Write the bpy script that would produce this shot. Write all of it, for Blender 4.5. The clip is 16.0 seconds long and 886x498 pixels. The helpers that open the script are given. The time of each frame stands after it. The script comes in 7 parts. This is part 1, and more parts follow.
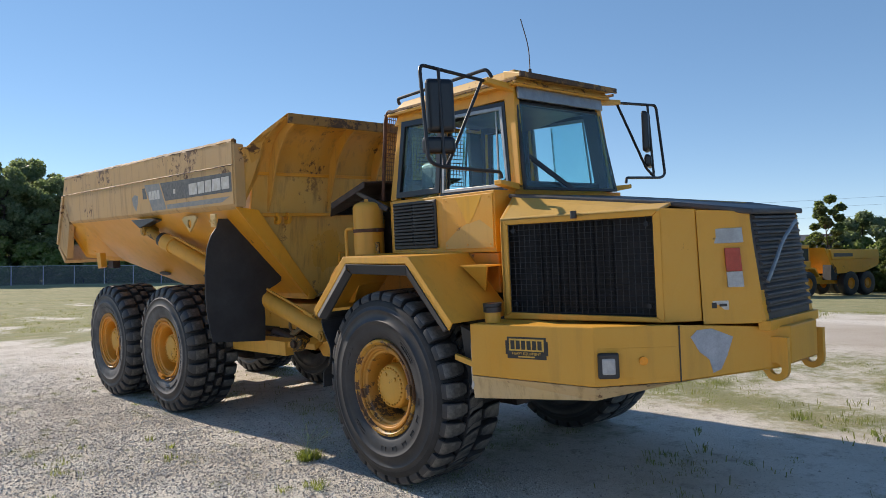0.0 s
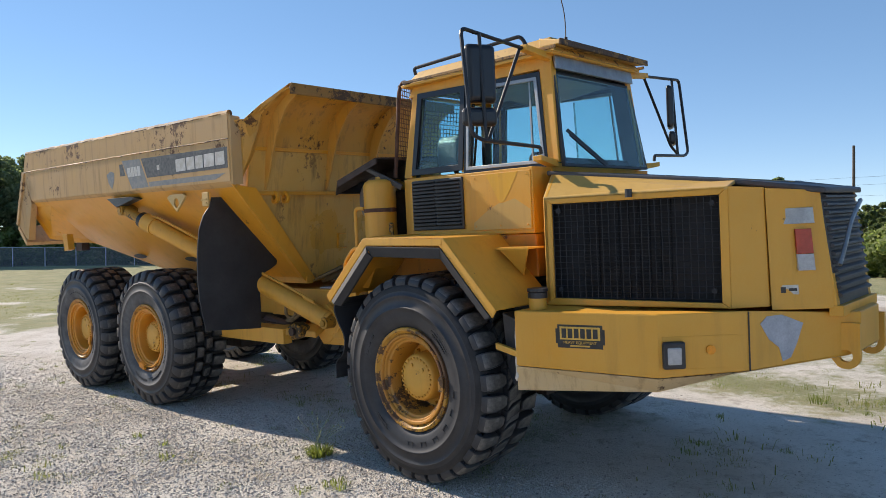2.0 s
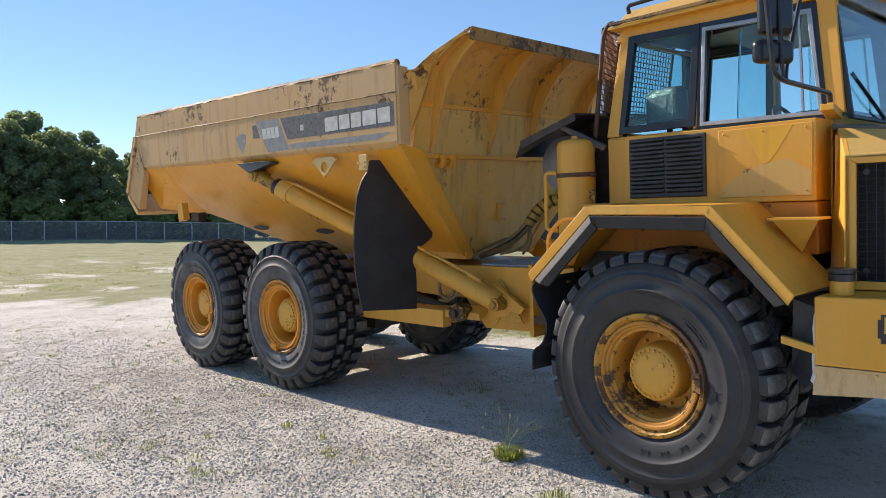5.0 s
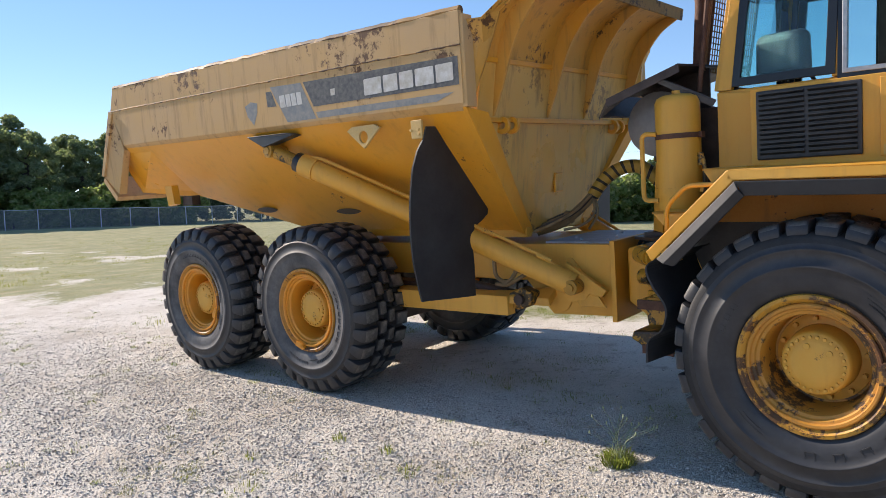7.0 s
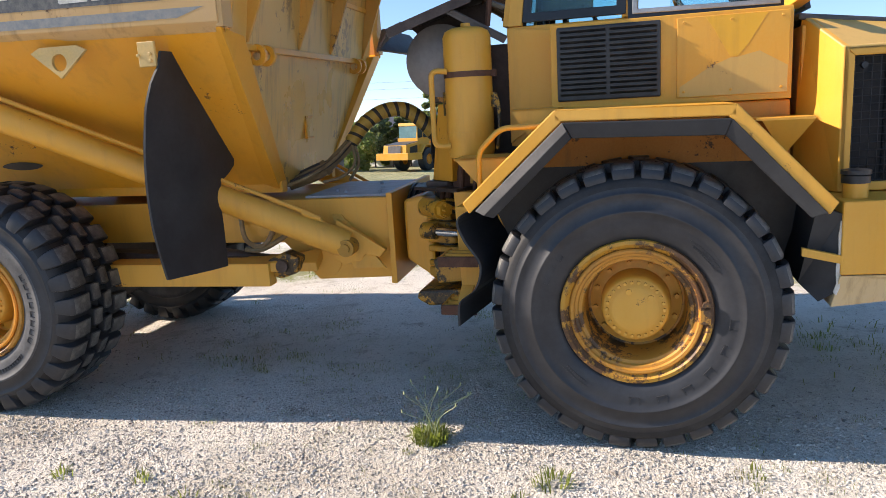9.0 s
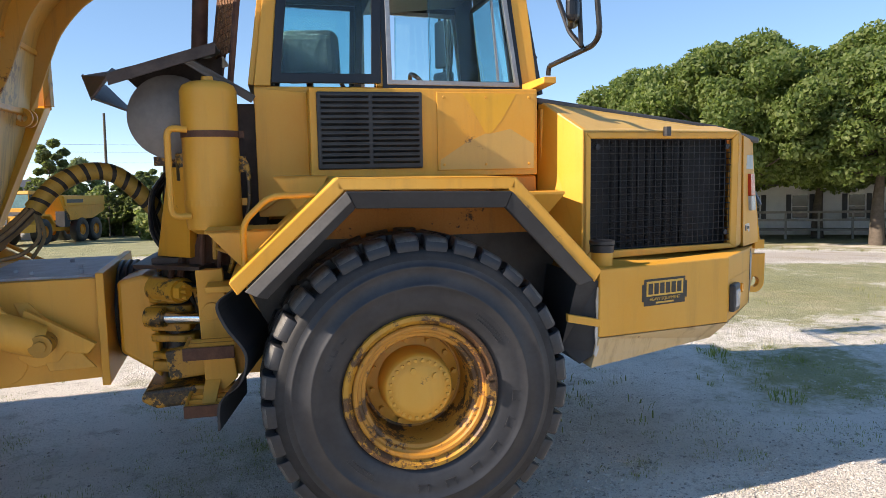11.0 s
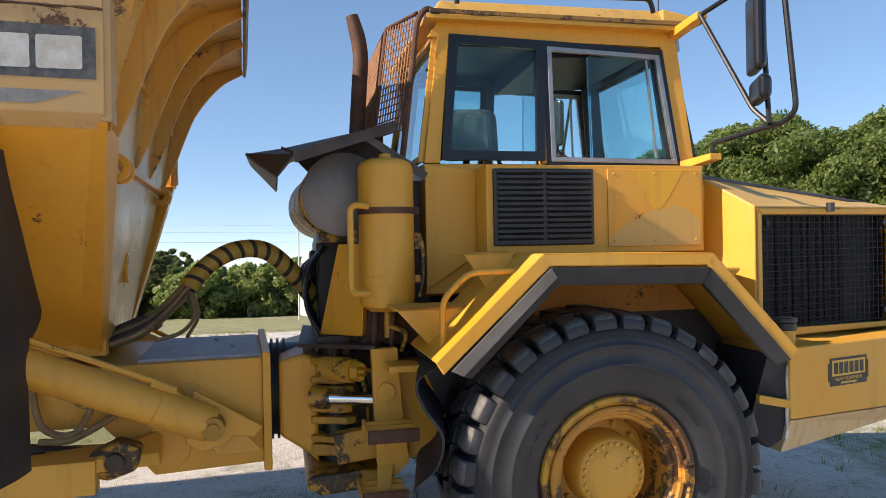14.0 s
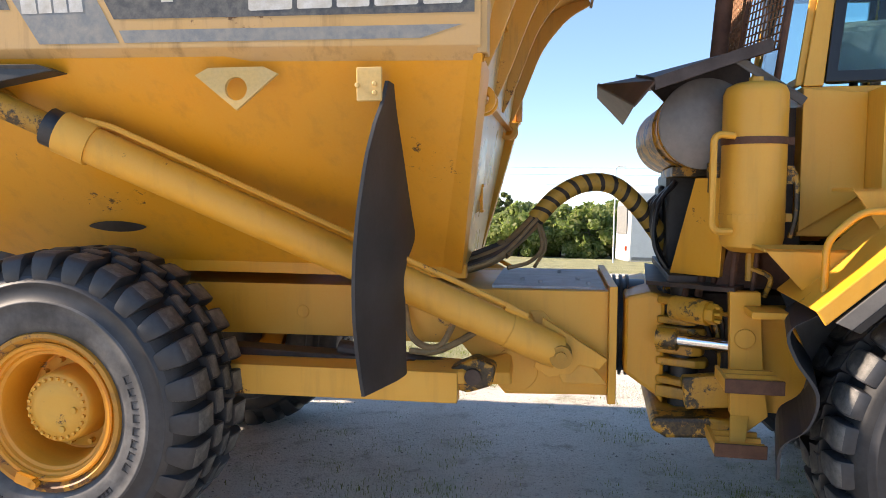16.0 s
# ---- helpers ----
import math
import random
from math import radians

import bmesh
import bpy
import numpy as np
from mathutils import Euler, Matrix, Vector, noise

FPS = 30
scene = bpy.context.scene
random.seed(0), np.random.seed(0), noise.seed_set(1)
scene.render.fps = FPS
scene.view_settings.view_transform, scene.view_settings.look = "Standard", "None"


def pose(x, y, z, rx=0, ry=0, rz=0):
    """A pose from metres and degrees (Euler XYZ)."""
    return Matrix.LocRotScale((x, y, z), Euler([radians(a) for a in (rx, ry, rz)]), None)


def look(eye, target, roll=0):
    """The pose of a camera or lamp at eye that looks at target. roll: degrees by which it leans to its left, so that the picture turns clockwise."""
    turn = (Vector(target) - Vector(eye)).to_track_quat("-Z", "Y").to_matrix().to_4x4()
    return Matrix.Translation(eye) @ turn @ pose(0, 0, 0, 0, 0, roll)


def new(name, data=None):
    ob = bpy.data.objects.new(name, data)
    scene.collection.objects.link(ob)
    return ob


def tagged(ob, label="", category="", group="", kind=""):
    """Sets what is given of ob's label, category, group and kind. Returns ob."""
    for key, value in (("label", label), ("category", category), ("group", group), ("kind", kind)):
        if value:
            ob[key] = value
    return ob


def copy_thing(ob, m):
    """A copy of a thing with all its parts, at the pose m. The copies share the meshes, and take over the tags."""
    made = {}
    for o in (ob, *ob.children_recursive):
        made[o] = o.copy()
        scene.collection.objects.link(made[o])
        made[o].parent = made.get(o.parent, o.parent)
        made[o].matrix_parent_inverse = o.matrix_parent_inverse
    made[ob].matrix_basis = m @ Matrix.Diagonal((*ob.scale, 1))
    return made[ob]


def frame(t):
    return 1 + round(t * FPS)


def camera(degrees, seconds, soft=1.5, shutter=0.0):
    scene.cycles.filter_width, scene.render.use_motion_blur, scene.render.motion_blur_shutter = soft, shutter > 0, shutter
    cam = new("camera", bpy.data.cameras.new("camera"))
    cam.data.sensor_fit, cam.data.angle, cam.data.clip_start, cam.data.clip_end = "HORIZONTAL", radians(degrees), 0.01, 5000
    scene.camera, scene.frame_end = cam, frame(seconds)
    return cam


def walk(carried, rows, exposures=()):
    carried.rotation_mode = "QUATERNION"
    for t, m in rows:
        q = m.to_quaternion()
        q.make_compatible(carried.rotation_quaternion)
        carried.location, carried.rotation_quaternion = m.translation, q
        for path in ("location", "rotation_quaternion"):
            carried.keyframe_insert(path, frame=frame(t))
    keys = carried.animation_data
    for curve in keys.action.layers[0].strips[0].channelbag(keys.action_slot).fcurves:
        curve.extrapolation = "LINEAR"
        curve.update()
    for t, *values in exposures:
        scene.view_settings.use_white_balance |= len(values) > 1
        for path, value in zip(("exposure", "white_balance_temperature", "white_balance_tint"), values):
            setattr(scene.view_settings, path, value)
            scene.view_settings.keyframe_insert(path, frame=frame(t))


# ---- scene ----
cam = camera(63.2, 16.0, 0.65)
# The truck stands on a slight cross slope: LEVEL turns its own upright frame into the world's.
LEVEL = Matrix.Rotation(radians(2.85), 4, Vector((0.9652, -0.2614, 0.0)))
PATH = [
    (0, (10.091, -3.693, 1.873), (8.677, -2.278, 1.860), -2.71),
    (0.5, (9.913, -3.777, 1.890), (8.515, -2.348, 1.862), -2.86),
    (1, (9.748, -3.843, 1.894), (8.378, -2.386, 1.850), -2.87),
    (1.5, (9.566, -3.804, 1.897), (8.231, -2.317, 1.834), -2.78),
    (2, (9.397, -3.810, 1.897), (8.084, -2.303, 1.825), -2.68),
    (2.5, (9.204, -3.913, 1.911), (7.895, -2.403, 1.836), -2.41),
    (3, (9.010, -3.932, 1.894), (7.688, -2.433, 1.822), -2.13),
    (3.5, (8.774, -3.888, 1.897), (7.423, -2.415, 1.819), -1.89),
    (4, (8.499, -3.942, 1.871), (7.117, -2.499, 1.788), -1.63),
    (4.5, (8.253, -4.014, 1.891), (6.853, -2.590, 1.786), -1.89),
    (5, (7.967, -3.977, 1.857), (6.566, -2.556, 1.732), -2.11),
    (5.2, (7.845, -3.975, 1.839), (6.452, -2.546, 1.715), -1.97),
    (7.3, (6.575, -4.042, 1.905), (5.326, -2.497, 1.677), -4.45),
    (7.5, (6.458, -4.047, 1.916), (5.234, -2.485, 1.668), -4.68),
    (8, (6.188, -3.915, 1.885), (5.038, -2.308, 1.577), -5.05),
    (8.5, (5.908, -3.818, 1.860), (5.013, -2.065, 1.501), -4.43),
    (9, (5.716, -3.723, 1.869), (5.276, -1.812, 1.476), -3.36),
    (9.5, (5.510, -3.602, 1.861), (5.487, -1.642, 1.463), -2.01),
    (9.7, (5.430, -3.562, 1.859), (5.550, -1.603, 1.474), -1.61),
    (11.8, (4.801, -3.274, 1.862), (5.402, -1.371, 1.729), -1.07),
    (12, (4.717, -3.268, 1.862), (5.333, -1.368, 1.751), -1.07),
    (12.5, (4.590, -3.219, 1.865), (5.223, -1.324, 1.799), -1.13),
    (13, (4.519, -3.105, 1.853), (5.156, -1.209, 1.822), -1.24),
    (13.5, (4.406, -3.041, 1.852), (5.015, -1.136, 1.840), -1.23),
    (14, (4.263, -3.042, 1.860), (4.798, -1.115, 1.847), -1.09),
    (14.5, (4.222, -3.053, 1.854), (4.635, -1.097, 1.827), -0.78),
    (15, (4.181, -3.045, 1.853), (4.414, -1.059, 1.794), -0.35),
    (15.5, (4.132, -3.016, 1.843), (4.115, -1.019, 1.734), -0.07),
    (16, (4.081, -2.949, 1.809), (3.770, -0.980, 1.647), 0.10),
]
walk(cam, [(t, LEVEL @ look(eye, target, roll)) for t, eye, target, roll in PATH],
     ((0, 1.02, 7150, 14), (3, 1.24, 7050, 15), (5, 1.30, 7050, 16), (7.5, 1.42, 7050, 17), (9, 1.68, 7200, 17),
      (12, 1.50, 7450, 17), (12.5, 1.46, 7450, 16), (14, 1.40, 7600, 18), (15, 1.62, 7800, 19), (16, 2.05, 7800, 19)))

# ---- world, sun, exposure ----
SUN_EL, SUN_AZ = radians(30), radians(5.2)          # the sun stands behind the truck's tail, a little to its right
world = bpy.data.worlds.new("sky")
scene.world = world
world.use_nodes = True
wn = world.node_tree
sky = wn.nodes.new("ShaderNodeTexSky")
sky.sky_type = "NISHITA"
sky.sun_disc = False
sky.sun_elevation = SUN_EL
sky.sun_rotation = radians(270) - SUN_AZ
sky.air_density, sky.dust_density, sky.ozone_density = 0.6, 0.0, 3.0
soften = wn.nodes.new("ShaderNodeGamma")              # clear air: horizon and zenith nearer in brightness
soften.inputs[1].default_value = 0.64
rich = wn.nodes.new("ShaderNodeHueSaturation")
rich.inputs["Saturation"].default_value = 1.34
wn.links.new(sky.outputs[0], soften.inputs[0])
wn.links.new(soften.outputs[0], rich.inputs["Color"])
wn.links.new(rich.outputs[0], wn.nodes["Background"].inputs[0])
wn.nodes["Background"].inputs[1].default_value = 0.148
sun = new("sun", bpy.data.lights.new("sun", "SUN"))
sun.data.energy, sun.data.angle, sun.data.color = 3.08, radians(0.6), (1.0, 0.93, 0.82)
sun.matrix_world = look((0, 0, 0), (math.cos(SUN_AZ) * math.cos(SUN_EL), math.sin(SUN_AZ) * math.cos(SUN_EL), -math.sin(SUN_EL)))

# ---- materials ----
def nodes_of(name):
    m = bpy.data.materials.new(name)
    m.use_nodes = True
    nt = m.node_tree
    return m, nt, nt.nodes["Principled BSDF"]


def tex(nt, kind, scale, detail=4.0, rough=0.6, coord="Object", stretch=None):
    c = nt.nodes.new("ShaderNodeTexCoord")
    n = nt.nodes.new(kind)
    n.inputs["Scale"].default_value = scale
    if "Detail" in n.inputs:
        n.inputs["Detail"].default_value = detail
        n.inputs["Roughness"].default_value = rough
    out = c.outputs[coord]
    if stretch:
        mp = nt.nodes.new("ShaderNodeMapping")
        mp.inputs["Scale"].default_value = stretch
        nt.links.new(out, mp.inputs[0])
        out = mp.outputs[0]
    nt.links.new(out, n.inputs["Vector"])
    return n


def ramp(nt, src, stops):
    r = nt.nodes.new("ShaderNodeValToRGB")
    e = r.color_ramp.elements
    while len(e) < len(stops):
        e.new(0.5)
    for k, (p, c) in zip(e, stops):
        k.position = p
        k.color = (c, c, c, 1) if isinstance(c, (int, float)) else (*c, 1)
    nt.links.new(src, r.inputs[0])
    return r.outputs[0]


def mix(nt, fac, a, b):
    n = nt.nodes.new("ShaderNodeMix")
    n.data_type = "RGBA"
    for val, sock in ((fac, n.inputs[0]), (a, n.inputs[6]), (b, n.inputs[7])):
        if isinstance(val, (int, float)):
            sock.default_value = val
        elif isinstance(val, tuple):
            sock.default_value = (*val, 1)
        else:
            nt.links.new(val, sock)
    return n.outputs[2]


def bump(nt, p, height, strength, dist=0.01):
    b = nt.nodes.new("ShaderNodeBump")
    b.inputs["Strength"].default_value = strength
    b.inputs["Distance"].default_value = dist
    nt.links.new(height, b.inputs["Height"])
    nt.links.new(b.outputs[0], p.inputs["Normal"])


def paint(name, base, faded, rust=0.35, gloss=0.42, rustcol=(0.09, 0.035, 0.015), fade_at=0.5, streaks=0.25):
    """Sun-bleached machine paint: faded clouds, run-down dirt streaks, chips down to rust."""
    m, nt, p = nodes_of(name)
    big = tex(nt, "ShaderNodeTexNoise", 1.3, 5, 0.6)
    col = mix(nt, ramp(nt, big.outputs[0], [(fade_at - 0.18, 0), (fade_at + 0.22, 1)]), base, faded)
    run = tex(nt, "ShaderNodeTexNoise", 2.2, 6, 0.65, stretch=(5, 5, 0.5))
    col = mix(nt, ramp(nt, run.outputs[0], [(0.52, 0), (0.8, streaks)]), col, (0.16, 0.09, 0.035))
    chip = tex(nt, "ShaderNodeTexNoise", 14, 8, 0.75)
    where = tex(nt, "ShaderNodeTexNoise", 1.9, 3, 0.5)
    mul = nt.nodes.new("ShaderNodeMath")
    mul.operation = "MULTIPLY"
    nt.links.new(chip.outputs[0], mul.inputs[0])
    nt.links.new(where.outputs[0], mul.inputs[1])
    mask = ramp(nt, mul.outputs[0], [(0.42 - 0.13 * rust, 0), (0.45 - 0.13 * rust, 1)])
    col = mix(nt, mask, col, rustcol)
    fine = tex(nt, "ShaderNodeTexNoise", 90, 3, 0.6)
    col = mix(nt, ramp(nt, fine.outputs[0], [(0.35, 0.0), (0.75, 0.10)]), col, (0.70, 0.44, 0.12))
    nt.links.new(col, p.inputs["Base Color"])
    rg = ramp(nt, big.outputs[0], [(0.3, gloss - 0.08), (0.7, gloss + 0.18)])
    nt.links.new(rg, p.inputs["Roughness"])
    bump(nt, p, big.outputs[0], 0.12, 0.03)
    return m


def plain(name, base, rough=0.6, metal=0.0, vary=0.25, scale=6, bmp=0.15, second=None, trans=0.0):
    m, nt, p = nodes_of(name)
    n1 = tex(nt, "ShaderNodeTexNoise", scale, 6, 0.65)
    second = second or tuple(min(1, c * (1 + 2 * vary) + 0.01) for c in base)
    col = mix(nt, ramp(nt, n1.outputs[0], [(0.35, 0), (0.72, 1)]), base, second)
    n2 = tex(nt, "ShaderNodeTexNoise", scale * 12, 3, 0.6)
    col = mix(nt, ramp(nt, n2.outputs[0], [(0.4, 0), (0.8, 0.3)]), col, tuple(c * 0.5 for c in base))
    nt.links.new(col, p.inputs["Base Color"])
    p.inputs["Roughness"].default_value = rough
    p.inputs["Metallic"].default_value = metal
    if bmp:
        bump(nt, p, n2.outputs[0], bmp, 0.004)
    return m


YELLOW = paint("machine_yellow", (0.69, 0.308, 0.018), (0.66, 0.352, 0.060), rust=0.15)
BODY = paint("body_yellow_weathered", (0.72, 0.297, 0.009), (0.65, 0.312, 0.034), rust=0.25, gloss=0.34, streaks=0.26)
BAND = paint("band_yellow_bleached", (0.53, 0.295, 0.078), (0.49, 0.315, 0.155), rust=0.62, gloss=0.55, fade_at=0.44, streaks=0.85)
ORANGE = paint("rim_orange", (0.66, 0.235, 0.010), (0.62, 0.25, 0.018), rust=0.35, gloss=0.4)
CHIPPED = paint("rim_chipped", (0.50, 0.22, 0.02), (0.42, 0.19, 0.03), rust=1.2, gloss=0.45, rustcol=(0.05, 0.022, 0.012))
OILY = paint("oily_yellow", (0.52, 0.25, 0.016), (0.36, 0.18, 0.02), rust=1.3, gloss=0.4, rustcol=(0.02, 0.014, 0.01), streaks=0.8)
SKIRT = paint("scraped_skirt", (0.56, 0.38, 0.15), (0.52, 0.40, 0.24), rust=0.9, gloss=0.5, fade_at=0.4, streaks=0.9)
WEATHER = paint("grimy_front_yellow", (0.60, 0.275, 0.022), (0.52, 0.29, 0.075), rust=0.75, gloss=0.42, streaks=0.95)
ROOFTAN = paint("sunburnt_roof_yellow", (0.56, 0.31, 0.05), (0.48, 0.31, 0.11), rust=0.7, gloss=0.5, streaks=0.5)
EDGE = paint("rusted_edge", (0.30, 0.15, 0.03), (0.22, 0.12, 0.04), rust=1.3, gloss=0.6, rustcol=(0.045, 0.02, 0.012), streaks=0.8)
RUST = plain("rusty_steel", (0.075, 0.032, 0.02), 0.75, 0.2, 0.5, 9, 0.4, second=(0.15, 0.07, 0.042))
DARKSTEEL = plain("dark_brown_steel", (0.045, 0.032, 0.028), 0.55, 0.4, 0.4, 7, 0.2)
RUBBER = plain("tyre_rubber", (0.013, 0.0145, 0.019), 0.5, 0, 0.6, 3.5, 0.12, second=(0.036, 0.038, 0.044))
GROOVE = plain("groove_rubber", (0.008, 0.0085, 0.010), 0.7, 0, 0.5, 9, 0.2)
TREAD = plain("tread_rubber_dusty", (0.028, 0.0285, 0.030), 0.62, 0, 0.6, 8, 0.2, second=(0.20, 0.193, 0.18))
DUSTY = plain("dusty_tyre_rubber", (0.034, 0.036, 0.041), 0.6, 0, 0.6, 3.5, 0.15, second=(0.14, 0.141, 0.145))
CORNER = paint("rust_stained_corner", (0.62, 0.22, 0.008), (0.34, 0.10, 0.012), rust=0.9, gloss=0.5, rustcol=(0.11, 0.025, 0.014), fade_at=0.46, streaks=1.0)
FLAP = plain("flap_rubber", (0.014, 0.016, 0.0205), 0.6, 0, 0.5, 3, 0.15, second=(0.033, 0.036, 0.041))
# weathered rubber, its grey raised to stand for sun on the fender's rear slope
LITRUBBER = plain("sunlit_weathered_rubber", (0.06, 0.058, 0.056), 0.6, 0, 0.3, 5, 0.1, second=(0.10, 0.096, 0.092))
FRAMEBLACK = plain("window_frame_black", (0.005, 0.0055, 0.009), 0.3, 0, 0.3, 8, 0.05, second=(0.009, 0.01, 0.014))
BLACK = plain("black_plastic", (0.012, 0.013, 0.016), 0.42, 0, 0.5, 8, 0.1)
PIPE = plain("black_tube", (0.012, 0.012, 0.014), 0.35, 0.2, 0.4, 12, 0.05)
GREYTOP = plain("bonnet_top_grey", (0.045, 0.045, 0.05), 0.5, 0, 0.5, 4, 0.15, second=(0.09, 0.085, 0.085))
CHROME = plain("chrome_rod", (0.75, 0.75, 0.76), 0.15, 1.0, 0.05, 10, 0)
ALU = plain("aluminium", (0.30, 0.30, 0.30), 0.4, 0.8, 0.2, 12, 0.1)
CANIST = plain("canister_grey", (0.13, 0.12, 0.115), 0.45, 0.1, 0.35, 2.5, 0.1)
PRIMER = plain("grey_primer", (0.30, 0.32, 0.355), 0.6, 0, 0.25, 9, 0.05)
DECALD = plain("decal_dark_grey", (0.045, 0.048, 0.055), 0.5, 0, 0.6, 26, 0.05, second=(0.15, 0.145, 0.13))
DECALB = plain("decal_blue_grey", (0.17, 0.185, 0.195), 0.5, 0, 0.4, 22, 0.05, second=(0.30, 0.28, 0.24))
DECALW = plain("decal_white", (0.62, 0.61, 0.58), 0.5, 0, 0.25, 16, 0.05, second=(0.4, 0.36, 0.28))
DECALK = plain("decal_black", (0.02, 0.018, 0.016), 0.5, 0, 0.4, 20, 0.02)
DECALY = plain("decal_yellow", (0.6, 0.36, 0.06), 0.5, 0, 0.2, 20, 0.02)
FENDERIN = paint("fender_inside_brown", (0.52, 0.21, 0.03), (0.38, 0.155, 0.03), rust=0.7, gloss=0.6, rustcol=(0.04, 0.02, 0.012), streaks=0.7)
# sunlight put into paint: the bright V on the access panel
SUNPATCH = paint("sun_patch_yellow", (0.72, 0.36, 0.014), (0.70, 0.38, 0.03), rust=0.05)
# paler tan: duller surround of that V, and the sunlit dusty top sheet
PALE_TAN = paint("pale_tan_yellow", (0.56, 0.335, 0.085), (0.55, 0.35, 0.11), rust=0.1)
LIGHTPAINT = plain("fresh_pale_paint", (0.63, 0.40, 0.13), 0.5, 0, 0.15, 6, 0.05, second=(0.60, 0.42, 0.18))
RED = plain("red_lens", (0.35, 0.03, 0.012), 0.2, 0, 0.3, 15, 0.1)
WHITELENS = plain("clear_lens", (0.36, 0.36, 0.36), 0.15, 0, 0.2, 30, 0.2)
AMBER = plain("amber_reflector", (0.7, 0.25, 0.01), 0.25, 0, 0.2, 20, 0.1)
SEATB = plain("seat_back_vinyl", (0.05, 0.062, 0.07), 0.5, 0, 0.2, 8, 0.15)
SEAT = plain("seat_cloth", (0.05, 0.055, 0.06), 0.85, 0, 0.3, 10, 0.2)
CORE = plain("radiator_core", (0.0045, 0.0055, 0.0075), 0.7, 0.2, 0.5, 10, 0.3)
WIRE = plain("rusty_wire", (0.16, 0.075, 0.035), 0.7, 0.3, 0.5, 20, 0.1)


def glass(name, tint, rough=0.0):
    m, nt, p = nodes_of(name)
    p.inputs["Base Color"].default_value = (*tint, 1)
    p.inputs["Transmission Weight"].default_value = 1.0
    p.inputs["Roughness"].default_value = rough
    p.inputs["IOR"].default_value = 1.42
    p.inputs["Specular IOR Level"].default_value = 0.6
    return m


GLASS = glass("tinted_cab_glass", (0.48, 0.79, 0.81))
GLASSC = glass("clear_glass", (0.62, 0.86, 0.88))


def hose_paint():
    """Yellow hose wrap with slanting black bands."""
    m, nt, p = nodes_of("striped_hose_wrap")
    at = nt.nodes.new("ShaderNodeAttribute")
    at.attribute_name = "along"
    n1 = tex(nt, "ShaderNodeTexNoise", 8, 4)
    add = nt.nodes.new("ShaderNodeMath")
    add.operation = "MULTIPLY_ADD"
    nt.links.new(n1.outputs[0], add.inputs[0])
    add.inputs[1].default_value = 0.25
    nt.links.new(at.outputs["Fac"], add.inputs[2])
    fr = nt.nodes.new("ShaderNodeMath")
    fr.operation = "FRACT"
    nt.links.new(add.outputs[0], fr.inputs[0])
    col = mix(nt, ramp(nt, fr.outputs[0], [(0.66, 0), (0.70, 1)]), (0.42, 0.26, 0.04), (0.015, 0.013, 0.012))
    n2 = tex(nt, "ShaderNodeTexNoise", 40, 4)
    col = mix(nt, ramp(nt, n2.outputs[0], [(0.5, 0), (0.8, 0.5)]), col, (0.09, 0.06, 0.03))
    nt.links.new(col, p.inputs["Base Color"])
    p.inputs["Roughness"].default_value = 0.6
    return m


HOSE = hose_paint()
FLANGE = paint("flange_chipped", (0.55, 0.26, 0.02), (0.45, 0.22, 0.03), rust=1.55, gloss=0.5, rustcol=(0.075, 0.030, 0.014), streaks=0.9)
RUSTRIM = paint("rim_rusty_orange", (0.42, 0.17, 0.02), (0.50, 0.22, 0.02), rust=1.1, gloss=0.5, rustcol=(0.10, 0.035, 0.015), streaks=0.9)
SCUFF = paint("scuffed_bare_sheet", (0.62, 0.31, 0.04), (0.60, 0.38, 0.12), rust=0.7, gloss=0.30, rustcol=(0.26, 0.14, 0.045), fade_at=0.45, streaks=0.9)
TANPIPE = plain("dusty_tan_hose", (0.20, 0.13, 0.06), 0.7, 0, 0.4, 14, 0.2, second=(0.32, 0.23, 0.12))
SCREEN = plain("screen_wire", (0.011, 0.013, 0.017), 0.5, 0.2, 0.3, 20, 0)

# ---- mesh helpers ----
def part(name, bm, material, parent=None, label="", m=None, smooth=False, bevel=0.0):
    """One mesh object from a bmesh, under a thing or a part (or top-level)."""
    me = bpy.data.meshes.new(name)
    bmesh.ops.recalc_face_normals(bm, faces=bm.faces)
    if smooth:
        for f in bm.faces:
            f.smooth = True
    bm.to_mesh(me)
    bm.free()
    ob = new(name, me)
    for one in (material if isinstance(material, (list, tuple)) else [material]):
        me.materials.append(one)
    ob.parent = parent
    if m is not None:
        ob.matrix_local = m
    if smooth:
        me.set_sharp_from_angle(angle=radians(40))
    if bevel:
        b = ob.modifiers.new("edge", "BEVEL")
        b.width, b.segments, b.limit_method, b.angle_limit = bevel, 2, "ANGLE", radians(35)
    if label:
        tagged(ob, label)
    return ob


def solid(bm, a, b):
    """A closed solid between two outlines with the same number of corners."""
    va, vb = [bm.verts.new(p) for p in a], [bm.verts.new(p) for p in b]
    n = len(a)
    bm.faces.new(va)
    bm.faces.new(vb[::-1])
    for i in range(n):
        bm.faces.new((va[i], vb[i], vb[(i + 1) % n], va[(i + 1) % n]))
    return bm


def prism(bm, outline, axis, a, b):
    """Extrudes a flat outline along an axis from a to b. axis y: outline in (x, z); x: (y, z); z: (x, y)."""
    put = {"y": lambda p, c: (p[0], c, p[1]), "x": lambda p, c: (c, p[0], p[1]), "z": lambda p, c: (p[0], p[1], c)}[axis]
    return solid(bm, [put(p, a) for p in outline], [put(p, b) for p in outline])


